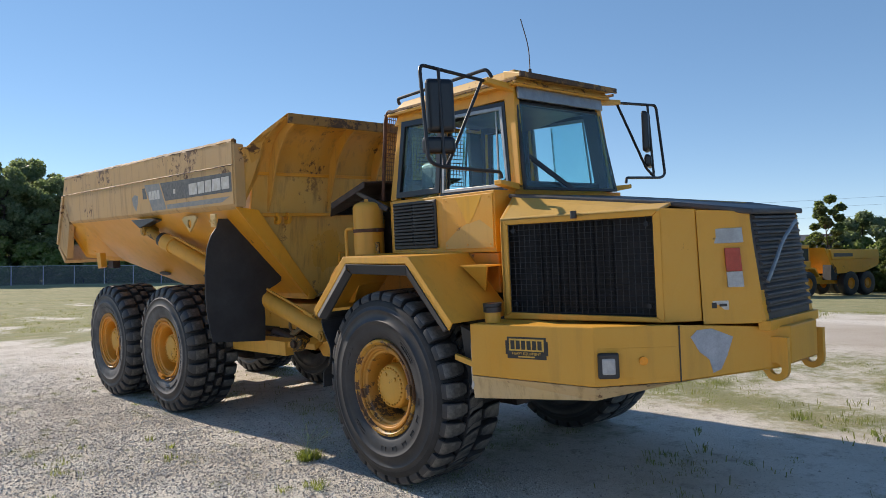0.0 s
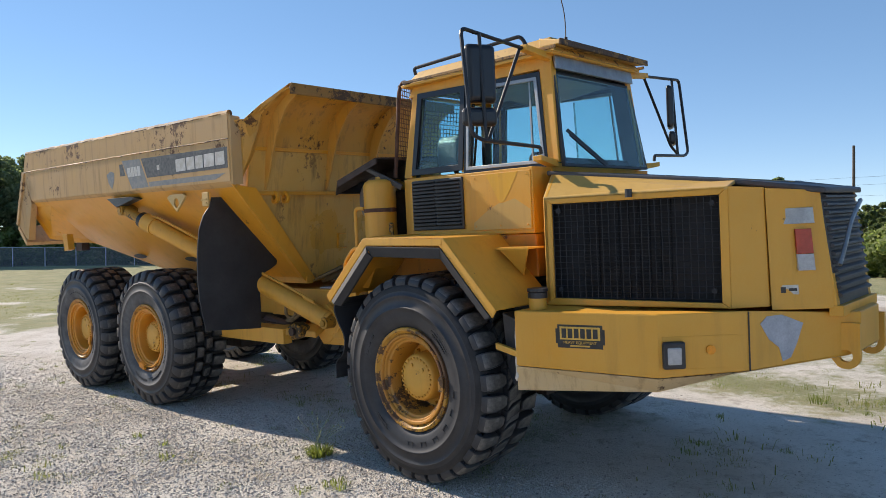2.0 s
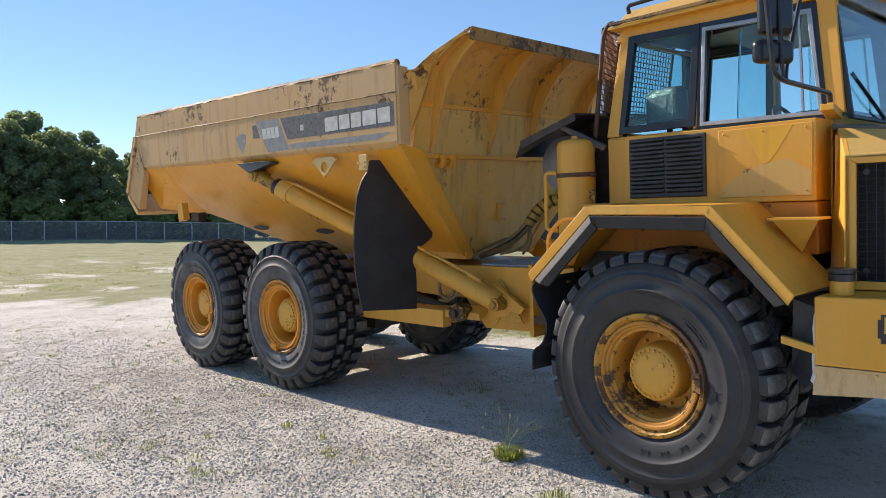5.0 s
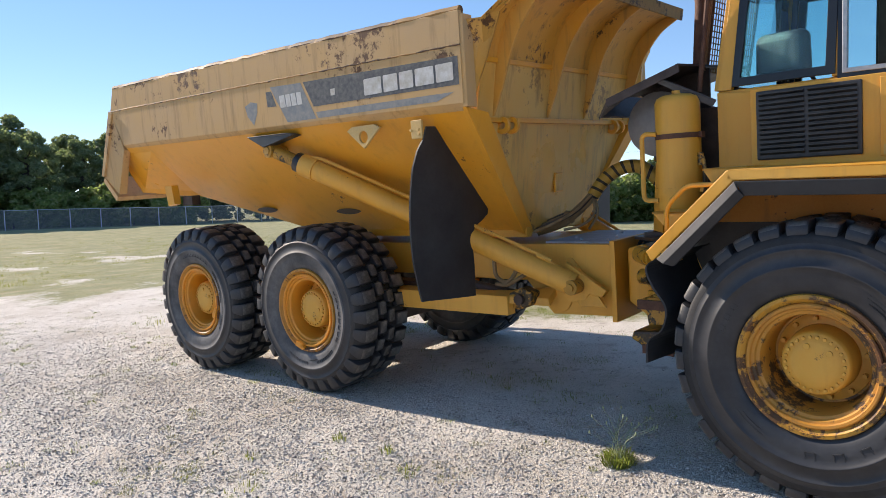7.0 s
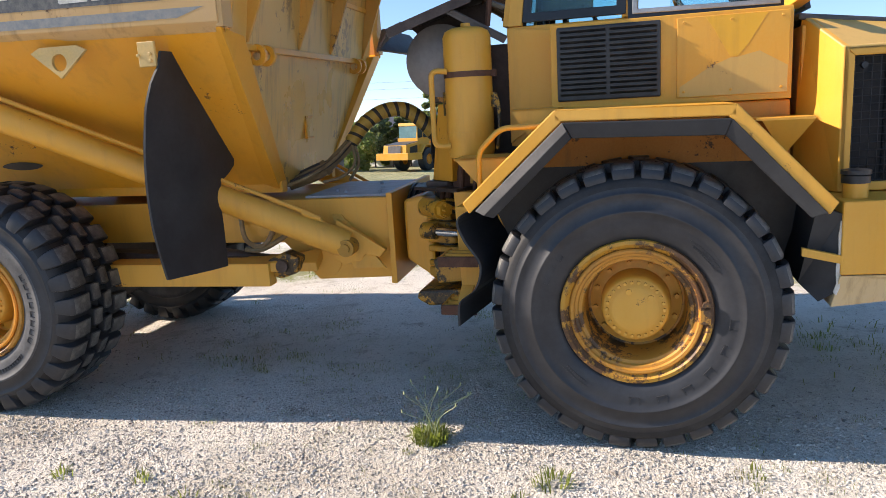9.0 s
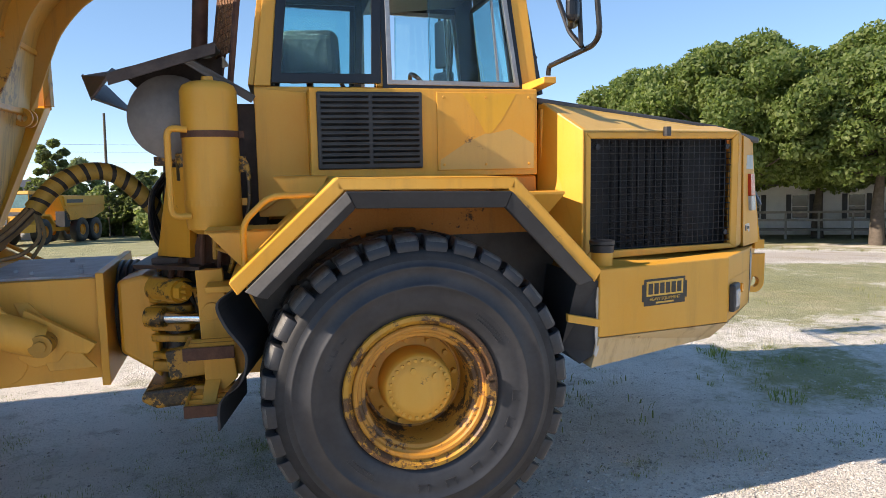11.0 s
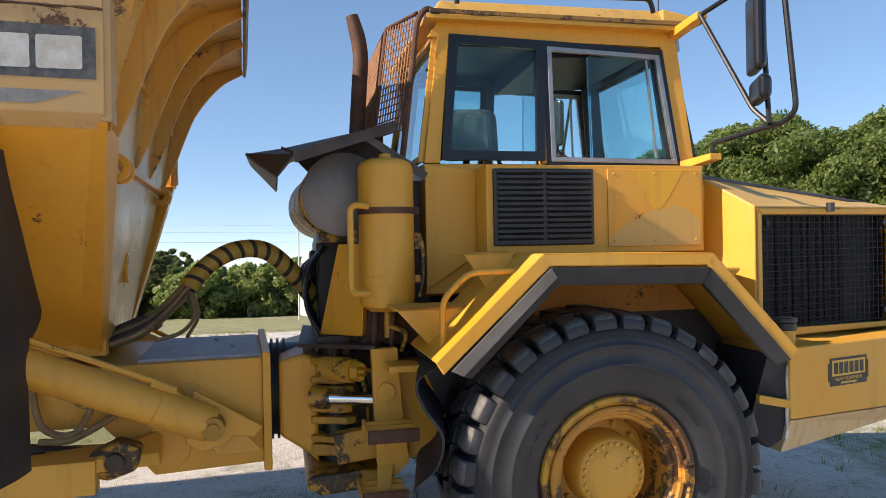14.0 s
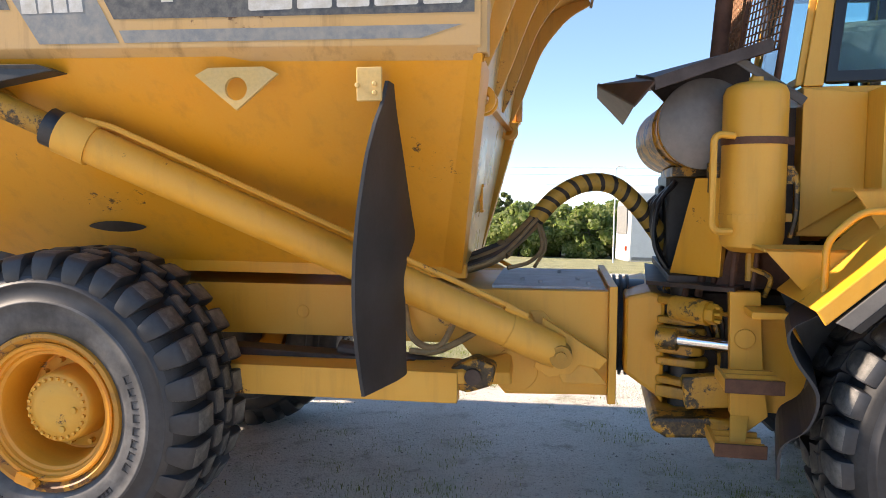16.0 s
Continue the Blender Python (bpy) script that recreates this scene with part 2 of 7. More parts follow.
def plate(bm, corners, thick):
    """A plate on 3D corners, thickened by a vector or a distance along its normal."""
    c = [Vector(p) for p in corners]
    if not isinstance(thick, (tuple, Vector)):
        thick = (c[1] - c[0]).cross(c[2] - c[0]).normalized() * thick
    return solid(bm, c, [p + Vector(thick) for p in c])


def block(bm, x0, x1, y0, y1, z0, z1):
    return prism(bm, [(x0, y0), (x1, y0), (x1, y1), (x0, y1)], "z", z0, z1)


def rod(bm, p, q, r, r2=None, n=16, caps=True):
    p, q = Vector(p), Vector(q)
    turn = (q - p).to_track_quat("Z", "Y").to_matrix().to_4x4()
    bmesh.ops.create_cone(bm, cap_ends=caps, segments=n, radius1=r, radius2=r if r2 is None else r2, depth=(q - p).length,
                          matrix=Matrix.Translation((p + q) / 2) @ turn)
    return bm


def rounded(points, r, steps=5):
    """A line through the points with its corners rounded."""
    pts = [Vector(p) for p in points]
    out = [pts[0]]
    for a, b, c in zip(pts, pts[1:], pts[2:]):
        u, w = a - b, c - b
        k = min(r, u.length * 0.48, w.length * 0.48)
        s, e = b + u.normalized() * k, b + w.normalized() * k
        for i in range(steps + 1):
            t = i / steps
            out.append(s * (1 - t) ** 2 + b * 2 * t * (1 - t) + e * t * t)
    return out + [pts[-1]]


def tube(bm, points, r, n=10, along=None):
    """A round tube along a line of points; along: the name of a length attribute, in turns of 1."""
    pts = [Vector(p) for p in points]
    rings, side, run = [], None, 0.0
    lay = bm.verts.layers.float.new(along) if along else None
    for i, p in enumerate(pts):
        d = (pts[min(i + 1, len(pts) - 1)] - pts[max(i - 1, 0)]).normalized()
        if side is None:
            side = d.orthogonal().normalized()
        side = (side - d * side.dot(d)).normalized()
        up = d.cross(side)
        run += (p - pts[i - 1]).length if i else 0
        rad = r(i / (len(pts) - 1)) if callable(r) else r
        ring = [bm.verts.new(p + side * math.cos(a) * rad + up * math.sin(a) * rad) for a in (2 * math.pi * k / n for k in range(n))]
        if lay:
            for k, v in enumerate(ring):
                v[lay] = run / 0.075 + 0.35 * math.sin(2 * math.pi * k / n)
        rings.append(ring)
    for a, b in zip(rings, rings[1:]):
        for k in range(n):
            bm.faces.new((a[k], a[(k + 1) % n], b[(k + 1) % n], b[k]))
    bm.faces.new(rings[0][::-1])
    bm.faces.new(rings[-1])
    return bm


def lathe(bm, profile, n=48, closed=False):
    """Turns a profile of (radius, y) about the y axis."""
    rings = [[bm.verts.new((r * math.cos(2 * math.pi * k / n), y, r * math.sin(2 * math.pi * k / n))) for k in range(n)] for r, y in profile]
    pairs = list(zip(rings, rings[1:])) + ([(rings[-1], rings[0])] if closed else [])
    for a, b in pairs:
        for k in range(n):
            bm.faces.new((a[k], a[(k + 1) % n], b[(k + 1) % n], b[k]))
    return bm


def spline(points, steps=8):
    """A smooth line through points (Catmull-Rom)."""
    p = [Vector(q) for q in points]
    p = [p[0] * 2 - p[1]] + p + [p[-1] * 2 - p[-2]]
    out = []
    for a, b, c, d in zip(p, p[1:], p[2:], p[3:]):
        for i in range(steps):
            t = i / steps
            out.append(0.5 * (2 * b + (c - a) * t + (2 * a - 5 * b + 4 * c - d) * t * t + (3 * b - a - 3 * c + d) * t ** 3))
    return out + [p[-2]]


def smoothstep(a, b, x):
    t = min(1, max(0, (x - a) / (b - a)))
    return t * t * (3 - 2 * t)


# ---- ground ----
NORMAL = LEVEL.to_3x3() @ Vector((0, 0, 1))


def ground_z(x, y):
    """The yard: the truck's sloping standing place, falling off to a nearly level field."""
    near = 0.055 - (NORMAL.x * x + NORMAL.y * y) / NORMAL.z
    w = 1 - smoothstep(6, 34, math.hypot(x - 4.5, y + 0.5))
    far = -0.45 - 0.25 * smoothstep(20, 70, y)
    return near * w + far * (1 - w) + (1 - w) * 0.10 * noise.noise(Vector((x * 0.05, y * 0.05, 3)))


def ground_material():
    m, nt, p = nodes_of("gravel_and_grass")
    c = nt.nodes.new("ShaderNodeTexCoord")
    # stones
    vo = tex(nt, "ShaderNodeTexVoronoi", 46)
    vo2 = tex(nt, "ShaderNodeTexVoronoi", 92)
    tint = tex(nt, "ShaderNodeTexNoise", 0.7, 5, 0.6)
    stone = ramp(nt, vo.outputs["Color"], [(0.10, (0.12, 0.11, 0.098)), (0.40, (0.37, 0.342, 0.302)), (0.9, (0.70, 0.66, 0.60))])
    fine = ramp(nt, vo2.outputs["Color"], [(0.13, (0.12, 0.11, 0.096)), (0.45, (0.37, 0.34, 0.298)), (0.85, (0.67, 0.63, 0.57))])
    col = mix(nt, ramp(nt, tex(nt, "ShaderNodeTexNoise", 1.9, 6).outputs[0], [(0.42, 0), (0.6, 1)]), stone, fine)
    col = mix(nt, ramp(nt, tint.outputs[0], [(0.46, 0.0), (0.66, 0.42)]), col, (0.36, 0.295, 0.215))
    dirt = tex(nt, "ShaderNodeTexNoise", 5.5, 9, 0.72)
    col = mix(nt, ramp(nt, dirt.outputs[0], [(0.54, 0.0), (0.68, 0.6)]), col, (0.25, 0.20, 0.15))
    speck = tex(nt, "ShaderNodeTexNoise", 46, 4, 0.75)
    col = mix(nt, ramp(nt, speck.outputs[0], [(0.61, 0.0), (0.69, 0.6)]), col, (0.08, 0.065, 0.05))
    # sparse weeds in the yard, more of them further out
    at = nt.nodes.new("ShaderNodeAttribute")
    at.attribute_name = "green"
    gn = tex(nt, "ShaderNodeTexNoise", 0.55, 8, 0.72)
    gn2 = tex(nt, "ShaderNodeTexNoise", 7.0, 6, 0.75)
    s = nt.nodes.new("ShaderNodeMath")
    s.operation = "MULTIPLY_ADD"
    nt.links.new(gn2.outputs[0], s.inputs[0])
    s.inputs[1].default_value = 0.45
    nt.links.new(gn.outputs[0], s.inputs[2])
    a2 = nt.nodes.new("ShaderNodeMath")
    a2.operation = "ADD"
    nt.links.new(s.outputs[0], a2.inputs[0])
    nt.links.new(at.outputs["Fac"], a2.inputs[1])
    mask = ramp(nt, a2.outputs[0], [(0.83, 0), (0.94, 0.45), (1.10, 0.8)])
    gtone = tex(nt, "ShaderNodeTexNoise", 1.2, 8, 0.7)
    green = ramp(nt, gtone.outputs[0], [(0.3, (0.14, 0.16, 0.04)), (0.5, (0.24, 0.245, 0.075)), (0.66, (0.37, 0.32, 0.155))])
    fibre = tex(nt, "ShaderNodeTexNoise", 60, 4, 0.7)
    green = mix(nt, ramp(nt, fibre.outputs[0], [(0.4, 0), (0.7, 0.6)]), green, (0.055, 0.075, 0.014))
    col = mix(nt, mask, col, green)
    # the pale drive
    rd = nt.nodes.new("ShaderNodeAttribute")
    rd.attribute_name = "drive"
    col = mix(nt, rd.outputs["Fac"], col, mix(nt, ramp(nt, tint.outputs[0], [(0.35, 0), (0.7, 1)]), (0.50, 0.45, 0.39), (0.42, 0.35, 0.27)))
    nt.links.new(col, p.inputs["Base Color"])
    p.inputs["Roughness"].default_value = 0.95
    p.inputs["Specular IOR Level"].default_value = 0.2
    h = mix(nt, 0.5, vo.outputs["Distance"], fibre.outputs[0])
    bump(nt, p, h, 1.0, 0.02)
    return m


def build_ground():
    bm = bmesh.new()
    green, drive = bm.verts.layers.float.new("green"), bm.verts.layers.float.new("drive")
    steps = [0.0]
    while steps[-1] < 1500:
        d = steps[-1]
        steps.append(d + (0.28 if d < 9 else 0.28 + 0.055 * (d - 9)))
    line = [-s for s in steps[:0:-1]] + steps
    grid = []
    for gx in line:
        row = []
        for gy in line:
            x, y = gx + 4.5, gy + 1.0
            v = bm.verts.new((x, y, ground_z(x, y) + 0.012 * noise.noise(Vector((x * 1.7, y * 1.7, 0)))))
            r = math.hypot(x - 5, y + 3)
            big = noise.noise(Vector((x * 0.12, y * 0.12, 7)))
            g = -0.12 + 0.26 * big + 0.05 * smoothstep(-20, -36, x) + 0.34 * smoothstep(8, 20, y) + 0.16 * smoothstep(-4, -13, x) + 0.16 * smoothstep(28, 60, r) + 0.20 * smoothstep(20, 30, y)
            g += 0.27 * smoothstep(-0.3, 1.0, y) * (1 - smoothstep(5, 10, y)) * smoothstep(-1, 2, x)
            g += 0.20 * smoothstep(2.6, 4.5, y) * (1 - smoothstep(8, 10.5, y))
            g += 0.22 * noise.noise(Vector((x * 0.45, y * 0.6, 3)))
            g += smoothstep(-6, -11, x) * (0.20 + 0.34 * noise.noise(Vector((x * 0.30, y * 0.62, 12))))
            wide = 2.0 + 0.5 * noise.noise(Vector((x * 0.2, 0, 1)))
            mid = 10.2 + 0.02 * (x - 8) ** 2 * (1 if x < 8 else 0.25)
            on = (1 - smoothstep(wide * 0.75, wide * 1.15, abs(y - mid))) * smoothstep(2.0, 7.0, x)
            v[green], v[drive] = g, on * 0.9
            row.append(v)
        grid.append(row)
    for a, b in zip(grid, grid[1:]):
        for i in range(len(line) - 1):
            bm.faces.new((a[i], b[i], b[i + 1], a[i + 1]))
    ob = part("ground", bm, ground_material(), smooth=True)
    return tagged(ob, "open yard of pale gravel with patches of weedy grass", "ground", kind="structure")


build_ground()

# ---- the dump truck ----
FRONT = Matrix.Translation((4.55, 1.22, 0)) @ Matrix.Rotation(radians(-2.9), 4, "Z")
YC = 1.22                                            # centre line of the rear half
truck = new("dump_truck")
truck.empty_display_size = 0.5
truck.matrix_world = LEVEL
tagged(truck, "yellow six-wheeled articulated dump truck, weathered, on gravel", "dump truck")


def tpart(name, bm, material, parent=None, label="", front=False, smooth=False, bevel=0.004):
    """A part of the truck; front: given in the tractor's own frame."""
    parent = parent or truck
    m = FRONT if front and parent is truck else None
    return part(name, bm, material, parent, label, m, smooth, bevel)


# -- wheels --
def tyre_mesh(deep):
    """A wide earthmover tyre, radius 0.79: carcass with bead and sidewall rings; deep: how far the grooves cut into the shoulder."""
    bm = bmesh.new()
    w = 0.285
    prof = [(0.365, -w + 0.06), (0.40, -w + 0.02), (0.44, -w - 0.002), (0.50, -w - 0.010), (0.538, -w - 0.013), (0.543, -w - 0.020), (0.552, -w - 0.020), (0.557, -w - 0.012),
            (0.60, -w - 0.010), (0.632, -w - 0.006), (0.636, -w - 0.011), (0.644, -w - 0.010), (0.648, -w - 0.004), (0.672, -w - 0.001 + 0.3 * deep), (0.698, -w + 0.004 + 0.9 * deep),
            (0.716, -w + 0.012 + 1.3 * deep), (0.730, -w + 0.05 + deep), (0.735, -w + 0.11), (0.735, 0)]
    prof = prof + [(r, -y) for r, y in prof[-2::-1]]
    lathe(bm, prof, 96)
    for f in bm.faces:
        f.smooth = True
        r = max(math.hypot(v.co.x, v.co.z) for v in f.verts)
        # past radius 0.69, between the tread blocks, the carcass takes a darker rubber
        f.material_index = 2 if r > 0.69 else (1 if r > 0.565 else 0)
    return bm


def tread_block(profile, s, side):
    """One worn tread block: profile of (y, radius, first and last angle in pitches), its walls running down into the carcass."""
    bm = bmesh.new()
    top, low = [], []
    for i, (y, r, a0, a1) in enumerate(profile):
        p, q = profile[max(0, i - 1)], profile[min(len(profile) - 1, i + 1)]
        t = Vector((q[0] - p[0], q[1] - p[1])).normalized()
        out = Vector((-t.y, t.x))
        if out.y * r - out.x * -y < 0 or out.dot(Vector((y, r - 0.60))) < 0:
            out = -out
        for rows, d, wide in ((top, 0.0, 0.0), (low, 0.065, 0.035)):
            yy, rr = y - out.x * d, r - out.y * d
            rows.append([bm.verts.new((rr * math.cos(a * s), yy * side, rr * math.sin(a * s))) for a in (a0 - wide, a1 + wide)])
    n = len(profile)
    for i in range(n - 1):
        f = bm.faces.new((top[i][0], top[i][1], top[i + 1][1], top[i + 1][0]))
        f.material_index = 1 if min(profile[i][1], profile[i + 1][1]) > 0.755 else 0
        for k in (0, 1):
            bm.faces.new((top[i][k], top[i + 1][k], low[i + 1][k], low[i][k]))
    for i in (0, n - 1):
        bm.faces.new((top[i][0], low[i][0], low[i][1], top[i][1]))
    bmesh.ops.recalc_face_normals(bm, faces=bm.faces)
    tops = {v for row_ in top for v in row_}
    rim_ = [e for e in bm.edges if e.verts[0] in tops and e.verts[1] in tops and not all(f.verts[0] in tops and f.verts[1] in tops and f.verts[2] in tops and f.verts[3] in tops for f in e.link_faces)]
    bmesh.ops.bevel(bm, geom=rim_, offset=0.010, segments=2, profile=0.6, affect="EDGES")
    for f in bm.faces:
        f.smooth = True
    me = bpy.data.meshes.new("tread_block")
    bm.to_mesh(me)
    bm.free()
    me.set_sharp_from_angle(angle=radians(48))
    for one in (RUBBER, TREAD):
        me.materials.append(one)
    return me


# shoulder and middle blocks of the two makes of tyre
FRONT_LUG = [(0.085, 0.788, 0.16, 0.56), (0.125, 0.790, 0.06, 0.72), (0.210, 0.789, 0.0, 0.77), (0.248, 0.782, 0.0, 0.78), (0.266, 0.765, 0.0, 0.78), (0.275, 0.738, 0.0, 0.78), (0.272, 0.700, 0.02, 0.76)]
FRONT_MID = [[(-0.078, 0.790, 0.05, 0.55), (-0.01, 0.791, 0.10, 0.80), (0.062, 0.790, 0.45, 0.95)], [(-0.075, 0.790, 0.62, 0.98), (-0.03, 0.790, 0.90, 1.28), (0.066, 0.789, 1.02, 1.40)]]
REAR_LUG = [(0.108, 0.783, 0.08, 0.74), (0.200, 0.787, 0.03, 0.72), (0.246, 0.779, 0.03, 0.70), (0.270, 0.754, 0.03, 0.70), (0.281, 0.715, 0.05, 0.69), (0.289, 0.680, 0.08, 0.66), (0.286, 0.645, 0.12, 0.62)]
REAR_MID = [[(-0.092, 0.786, 0.08, 0.74), (-0.05, 0.792, 0.06, 0.78), (-0.008, 0.790, 0.12, 0.72)], [(0.008, 0.790, 0.62, 1.22), (0.05, 0.792, 0.56, 1.28), (0.092, 0.786, 0.60, 1.24)]]


def tread(wheel, n, front, seed):
    """All the blocks of one tyre: two staggered shoulder rows and two middle rows."""
    s, rnd = 2 * math.pi / n, random.Random(seed)
    lug, mids = (FRONT_LUG, FRONT_MID) if front else (REAR_LUG, REAR_MID)
    kinds = [(tread_block(lug, s, -1), 0.0), (tread_block(lug, s, 1), 0.5)] + [(tread_block(p, s, 1), 0.25) for p in mids]
    for me, off in kinds:
        for k in range(n):
            ob = new("tread_block", me)
            ob.parent = wheel
            g = 1 + rnd.uniform(-0.006, 0.004)
            ob.matrix_local = Matrix.Rotation(-(k + off) * s, 4, "Y") @ Matrix.Diagonal((g, 1, g, 1))


def raised_marks(bm, y, r, a0, a1, count, high, wide, gap=0.25):
    """Moulded lettering on a sidewall, as plain raised bars round a ring."""
    for k in range(count):
        a = a0 + (a1 - a0) * k / max(1, count - 1)
        c, s = math.cos(a), math.sin(a)
        t = Vector((-s, 0, c))
        o = Vector((c, 0, s)) * r
        line = high * 0.11
        e0, f0 = wide * (1 - gap) / 2, high / 2
        strokes = ((-e0, e0, -f0, f0),) if high < 0.02 else ((-e0, e0, f0 - line, f0), (-e0, e0, -f0, line - f0), (-e0, line - e0, -f0, f0), (e0 - line, e0, -f0, f0))
        for ea, eb, fa, fb in strokes:
            quad = [o + t * e + Vector((c, 0, s)) * f for e, f in ((ea, fa), (eb, fa), (eb, fb), (ea, fb))]
            solid(bm, [q + Vector((0, y, 0)) for q in quad], [q + Vector((0, y - 0.0085, 0)) for q in quad])


def rim_mesh():
    """The deep barrel and disc of a three-piece rim, seen from its outside at -y."""
    bm = bmesh.new()
    lathe(bm, [(0.330, -0.16), (0.345, -0.235), (0.322, -0.250), (0.305, -0.246), (0.298, -0.232), (0.282, -0.226), (0.276, -0.215), (0.272, -0.06), (0.262, -0.03),
               (0.20, -0.02), (0.15, -0.02), (0.15, 0.10), (0.30, 0.12), (0.33, 0.2)], 56)
    return bm


def flange_mesh():
    bm = bmesh.new()
    lathe(bm, [(0.345, -0.20), (0.385, -0.235), (0.398, -0.262), (0.392, -0.278), (0.372, -0.280), (0.362, -0.264), (0.349, -0.256), (0.345, -0.236)], 56, True)
    return bm


def lock_ring_mesh():
    bm = bmesh.new()
    lathe(bm, [(0.347, -0.245), (0.346, -0.264), (0.338, -0.270), (0.324, -0.268), (0.318, -0.256), (0.322, -0.244)], 56, True)
    return bm


def hub_mesh(depth):
    bm = bmesh.new()
    lathe(bm, [(0.255, -0.015), (0.248, -0.035), (0.19, -0.045), (0.182, depth + 0.03), (0.172, depth + 0.006), (0.165, depth), (0.125, depth - 0.012),
               (0.118, depth - 0.016), (0.06, depth - 0.018), (0.0001, depth - 0.018)], 40)
    for k in range(26):
        a = 2 * math.pi * k / 26
        rod(bm, (0.150 * math.cos(a), depth + 0.004, 0.150 * math.sin(a)), (0.150 * math.cos(a), depth - 0.016, 0.150 * math.sin(a)), 0.0095, n=6)
    for k in range(12):
        a = 2 * math.pi * (k + 0.3) / 12
        rod(bm, (0.222 * math.cos(a), -0.03, 0.222 * math.sin(a)), (0.222 * math.cos(a), -0.07, 0.222 * math.sin(a)), 0.014, n=6)
    for a in (0.7, 1.9):
        rod(bm, (0.105 * math.cos(a), depth - 0.01, 0.105 * math.sin(a)), (0.105 * math.cos(a), depth - 0.028, 0.105 * math.sin(a)), 0.016, n=10)
    return bm


TYRE_K = 0.938                                        # wheels of 0.74 m radius


def build_wheel(name, at, turn, rim_mat, hub_mat, depth, seed, label, spin, marks):
    m = at @ Matrix.Rotation(turn, 4, "Z") @ Matrix.Rotation(spin, 4, "Y") @ Matrix.Diagonal((TYRE_K, 1, TYRE_K, 1))
    rim = part(name, rim_mesh(), rim_mat, truck, label, m, True, 0)
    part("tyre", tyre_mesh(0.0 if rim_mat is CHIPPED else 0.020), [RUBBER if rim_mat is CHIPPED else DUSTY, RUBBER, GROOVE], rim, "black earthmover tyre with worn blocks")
    tread(rim, 32 if rim_mat is CHIPPED else 28, rim_mat is CHIPPED, seed)
    part("flange", flange_mesh(), FLANGE if rim_mat is CHIPPED else RUSTRIM, rim, "rust-chipped rim flange", None, True, 0)
    part("lock_ring", lock_ring_mesh(), RUSTRIM if rim_mat is CHIPPED else rim_mat, rim, "", None, True, 0)
    part("hub", hub_mesh(depth), hub_mat, rim, "", None, True, 0)
    bm = bmesh.new()
    for r, a0, a1, n, high, wd in marks:
        raised_marks(bm, -0.2875, r, a0, a1, n, high, wd)
    tagged(part("sidewall_lettering", bm, RUBBER, rim), kind="stuff")
    bm = bmesh.new()
    rod(bm, (0.355, -0.27, 0.05), (0.355, -0.30, 0.05), 0.022, n=8)
    block(bm, 0.325, 0.375, -0.30, -0.262, -0.045, 0.045)
    part("lock_piece", bm, rim_mat, rim)
    return rim


MARKS_F = [(0.497, -1.58, -0.10, 6, 0.058, 0.075), (0.515, 0.50, 1.00, 9, 0.026, 0.03), (0.48, 0.55, 0.95, 14, 0.012, 0.013), (0.46, 0.55, 0.9, 12, 0.010, 0.012), (0.50, 2.48, 2.78, 3, 0.045, 0.05),
           (0.47, 3.85, 4.1, 9, 0.012, 0.013), (0.49, 3.8, 4.15, 12, 0.010, 0.012)]
MARKS_R = [(0.49, 0.62, 1.1, 10, 0.026, 0.03), (0.50, 1.4, 2.3, 8, 0.05, 0.055), (0.50, -0.2, 0.28, 6, 0.034, 0.035), (0.465, 0.4, 0.6, 9, 0.010, 0.012)]
WY = 0.20                                             # middle plane of the near tyres
wheel_near = [
    build_wheel("wheel", Matrix.Translation((0.09, WY, 0.797)), 0, ORANGE, YELLOW, -0.19, 3, "orange rear wheel with dusty tyre", 0.4, MARKS_R),
    build_wheel("wheel", Matrix.Translation((1.80, WY, 0.797)), 0, ORANGE, YELLOW, -0.19, 5, "orange rear wheel with dusty tyre", 1.9, MARKS_R),
    build_wheel("wheel", FRONT @ Matrix.Translation((1.375, -1.05, 0.80)), 0, CHIPPED, YELLOW, -0.20, 8, "chipped yellow front wheel with worn tyre", 0.0, MARKS_F),
]
for k, at in enumerate((Matrix.Translation((0.09, 2 * YC - WY, 0.797)), Matrix.Translation((1.80, 2 * YC - WY, 0.797)), FRONT @ Matrix.Translation((1.375, 1.04, 0.80)))):
    build_wheel("wheel", at, math.pi, (ORANGE, ORANGE, CHIPPED)[k], (ORANGE, ORANGE, YELLOW)[k], -0.19, 11 + k, "wheel on the far side of the truck", 0.3 * k, MARKS_R)

# -- rear chassis --
bm = bmesh.new()
prism(bm, [(0.55, 1.02), (4.35, 1.02), (4.35, 1.30), (0.55, 1.30)], "y", 0.78, 1.66)
chassis = tpart("rear_frame", bm, YELLOW, label="yellow box frame of the rear unit")
for y in (0.72, 1.66):
    bm = bmesh.new()
    prism(bm, [(3.02, 1.30), (4.345, 1.305), (4.345, 0.775), (3.83, 0.76), (3.60, 1.015), (3.02, 1.02)], "y", y, y + 0.065)
    tpart("side_plate", bm, YELLOW, chassis)
bm = bmesh.new()
prism(bm, [(0.68, 0.74), (1.75, 0.74), (1.75, 1.335), (0.68, 1.335)], "x", 4.345, 4.385)
tpart("end_plate", bm, YELLOW, chassis, "scuffed end plate of the frame")
bm = bmesh.new()
block(bm, 3.75, 4.33, 0.78, 1.64, 1.302, 1.318)
for x, y in ((4.0, 0.9), (4.2, 1.1), (4.1, 1.4), (3.9, 1.0), (4.25, 0.86)):
    rod(bm, (x, y, 1.31), (x, y, 1.335), 0.014, n=6)
tpart("deck_plate", bm, PRIMER, chassis, "worn grey steel deck plate")
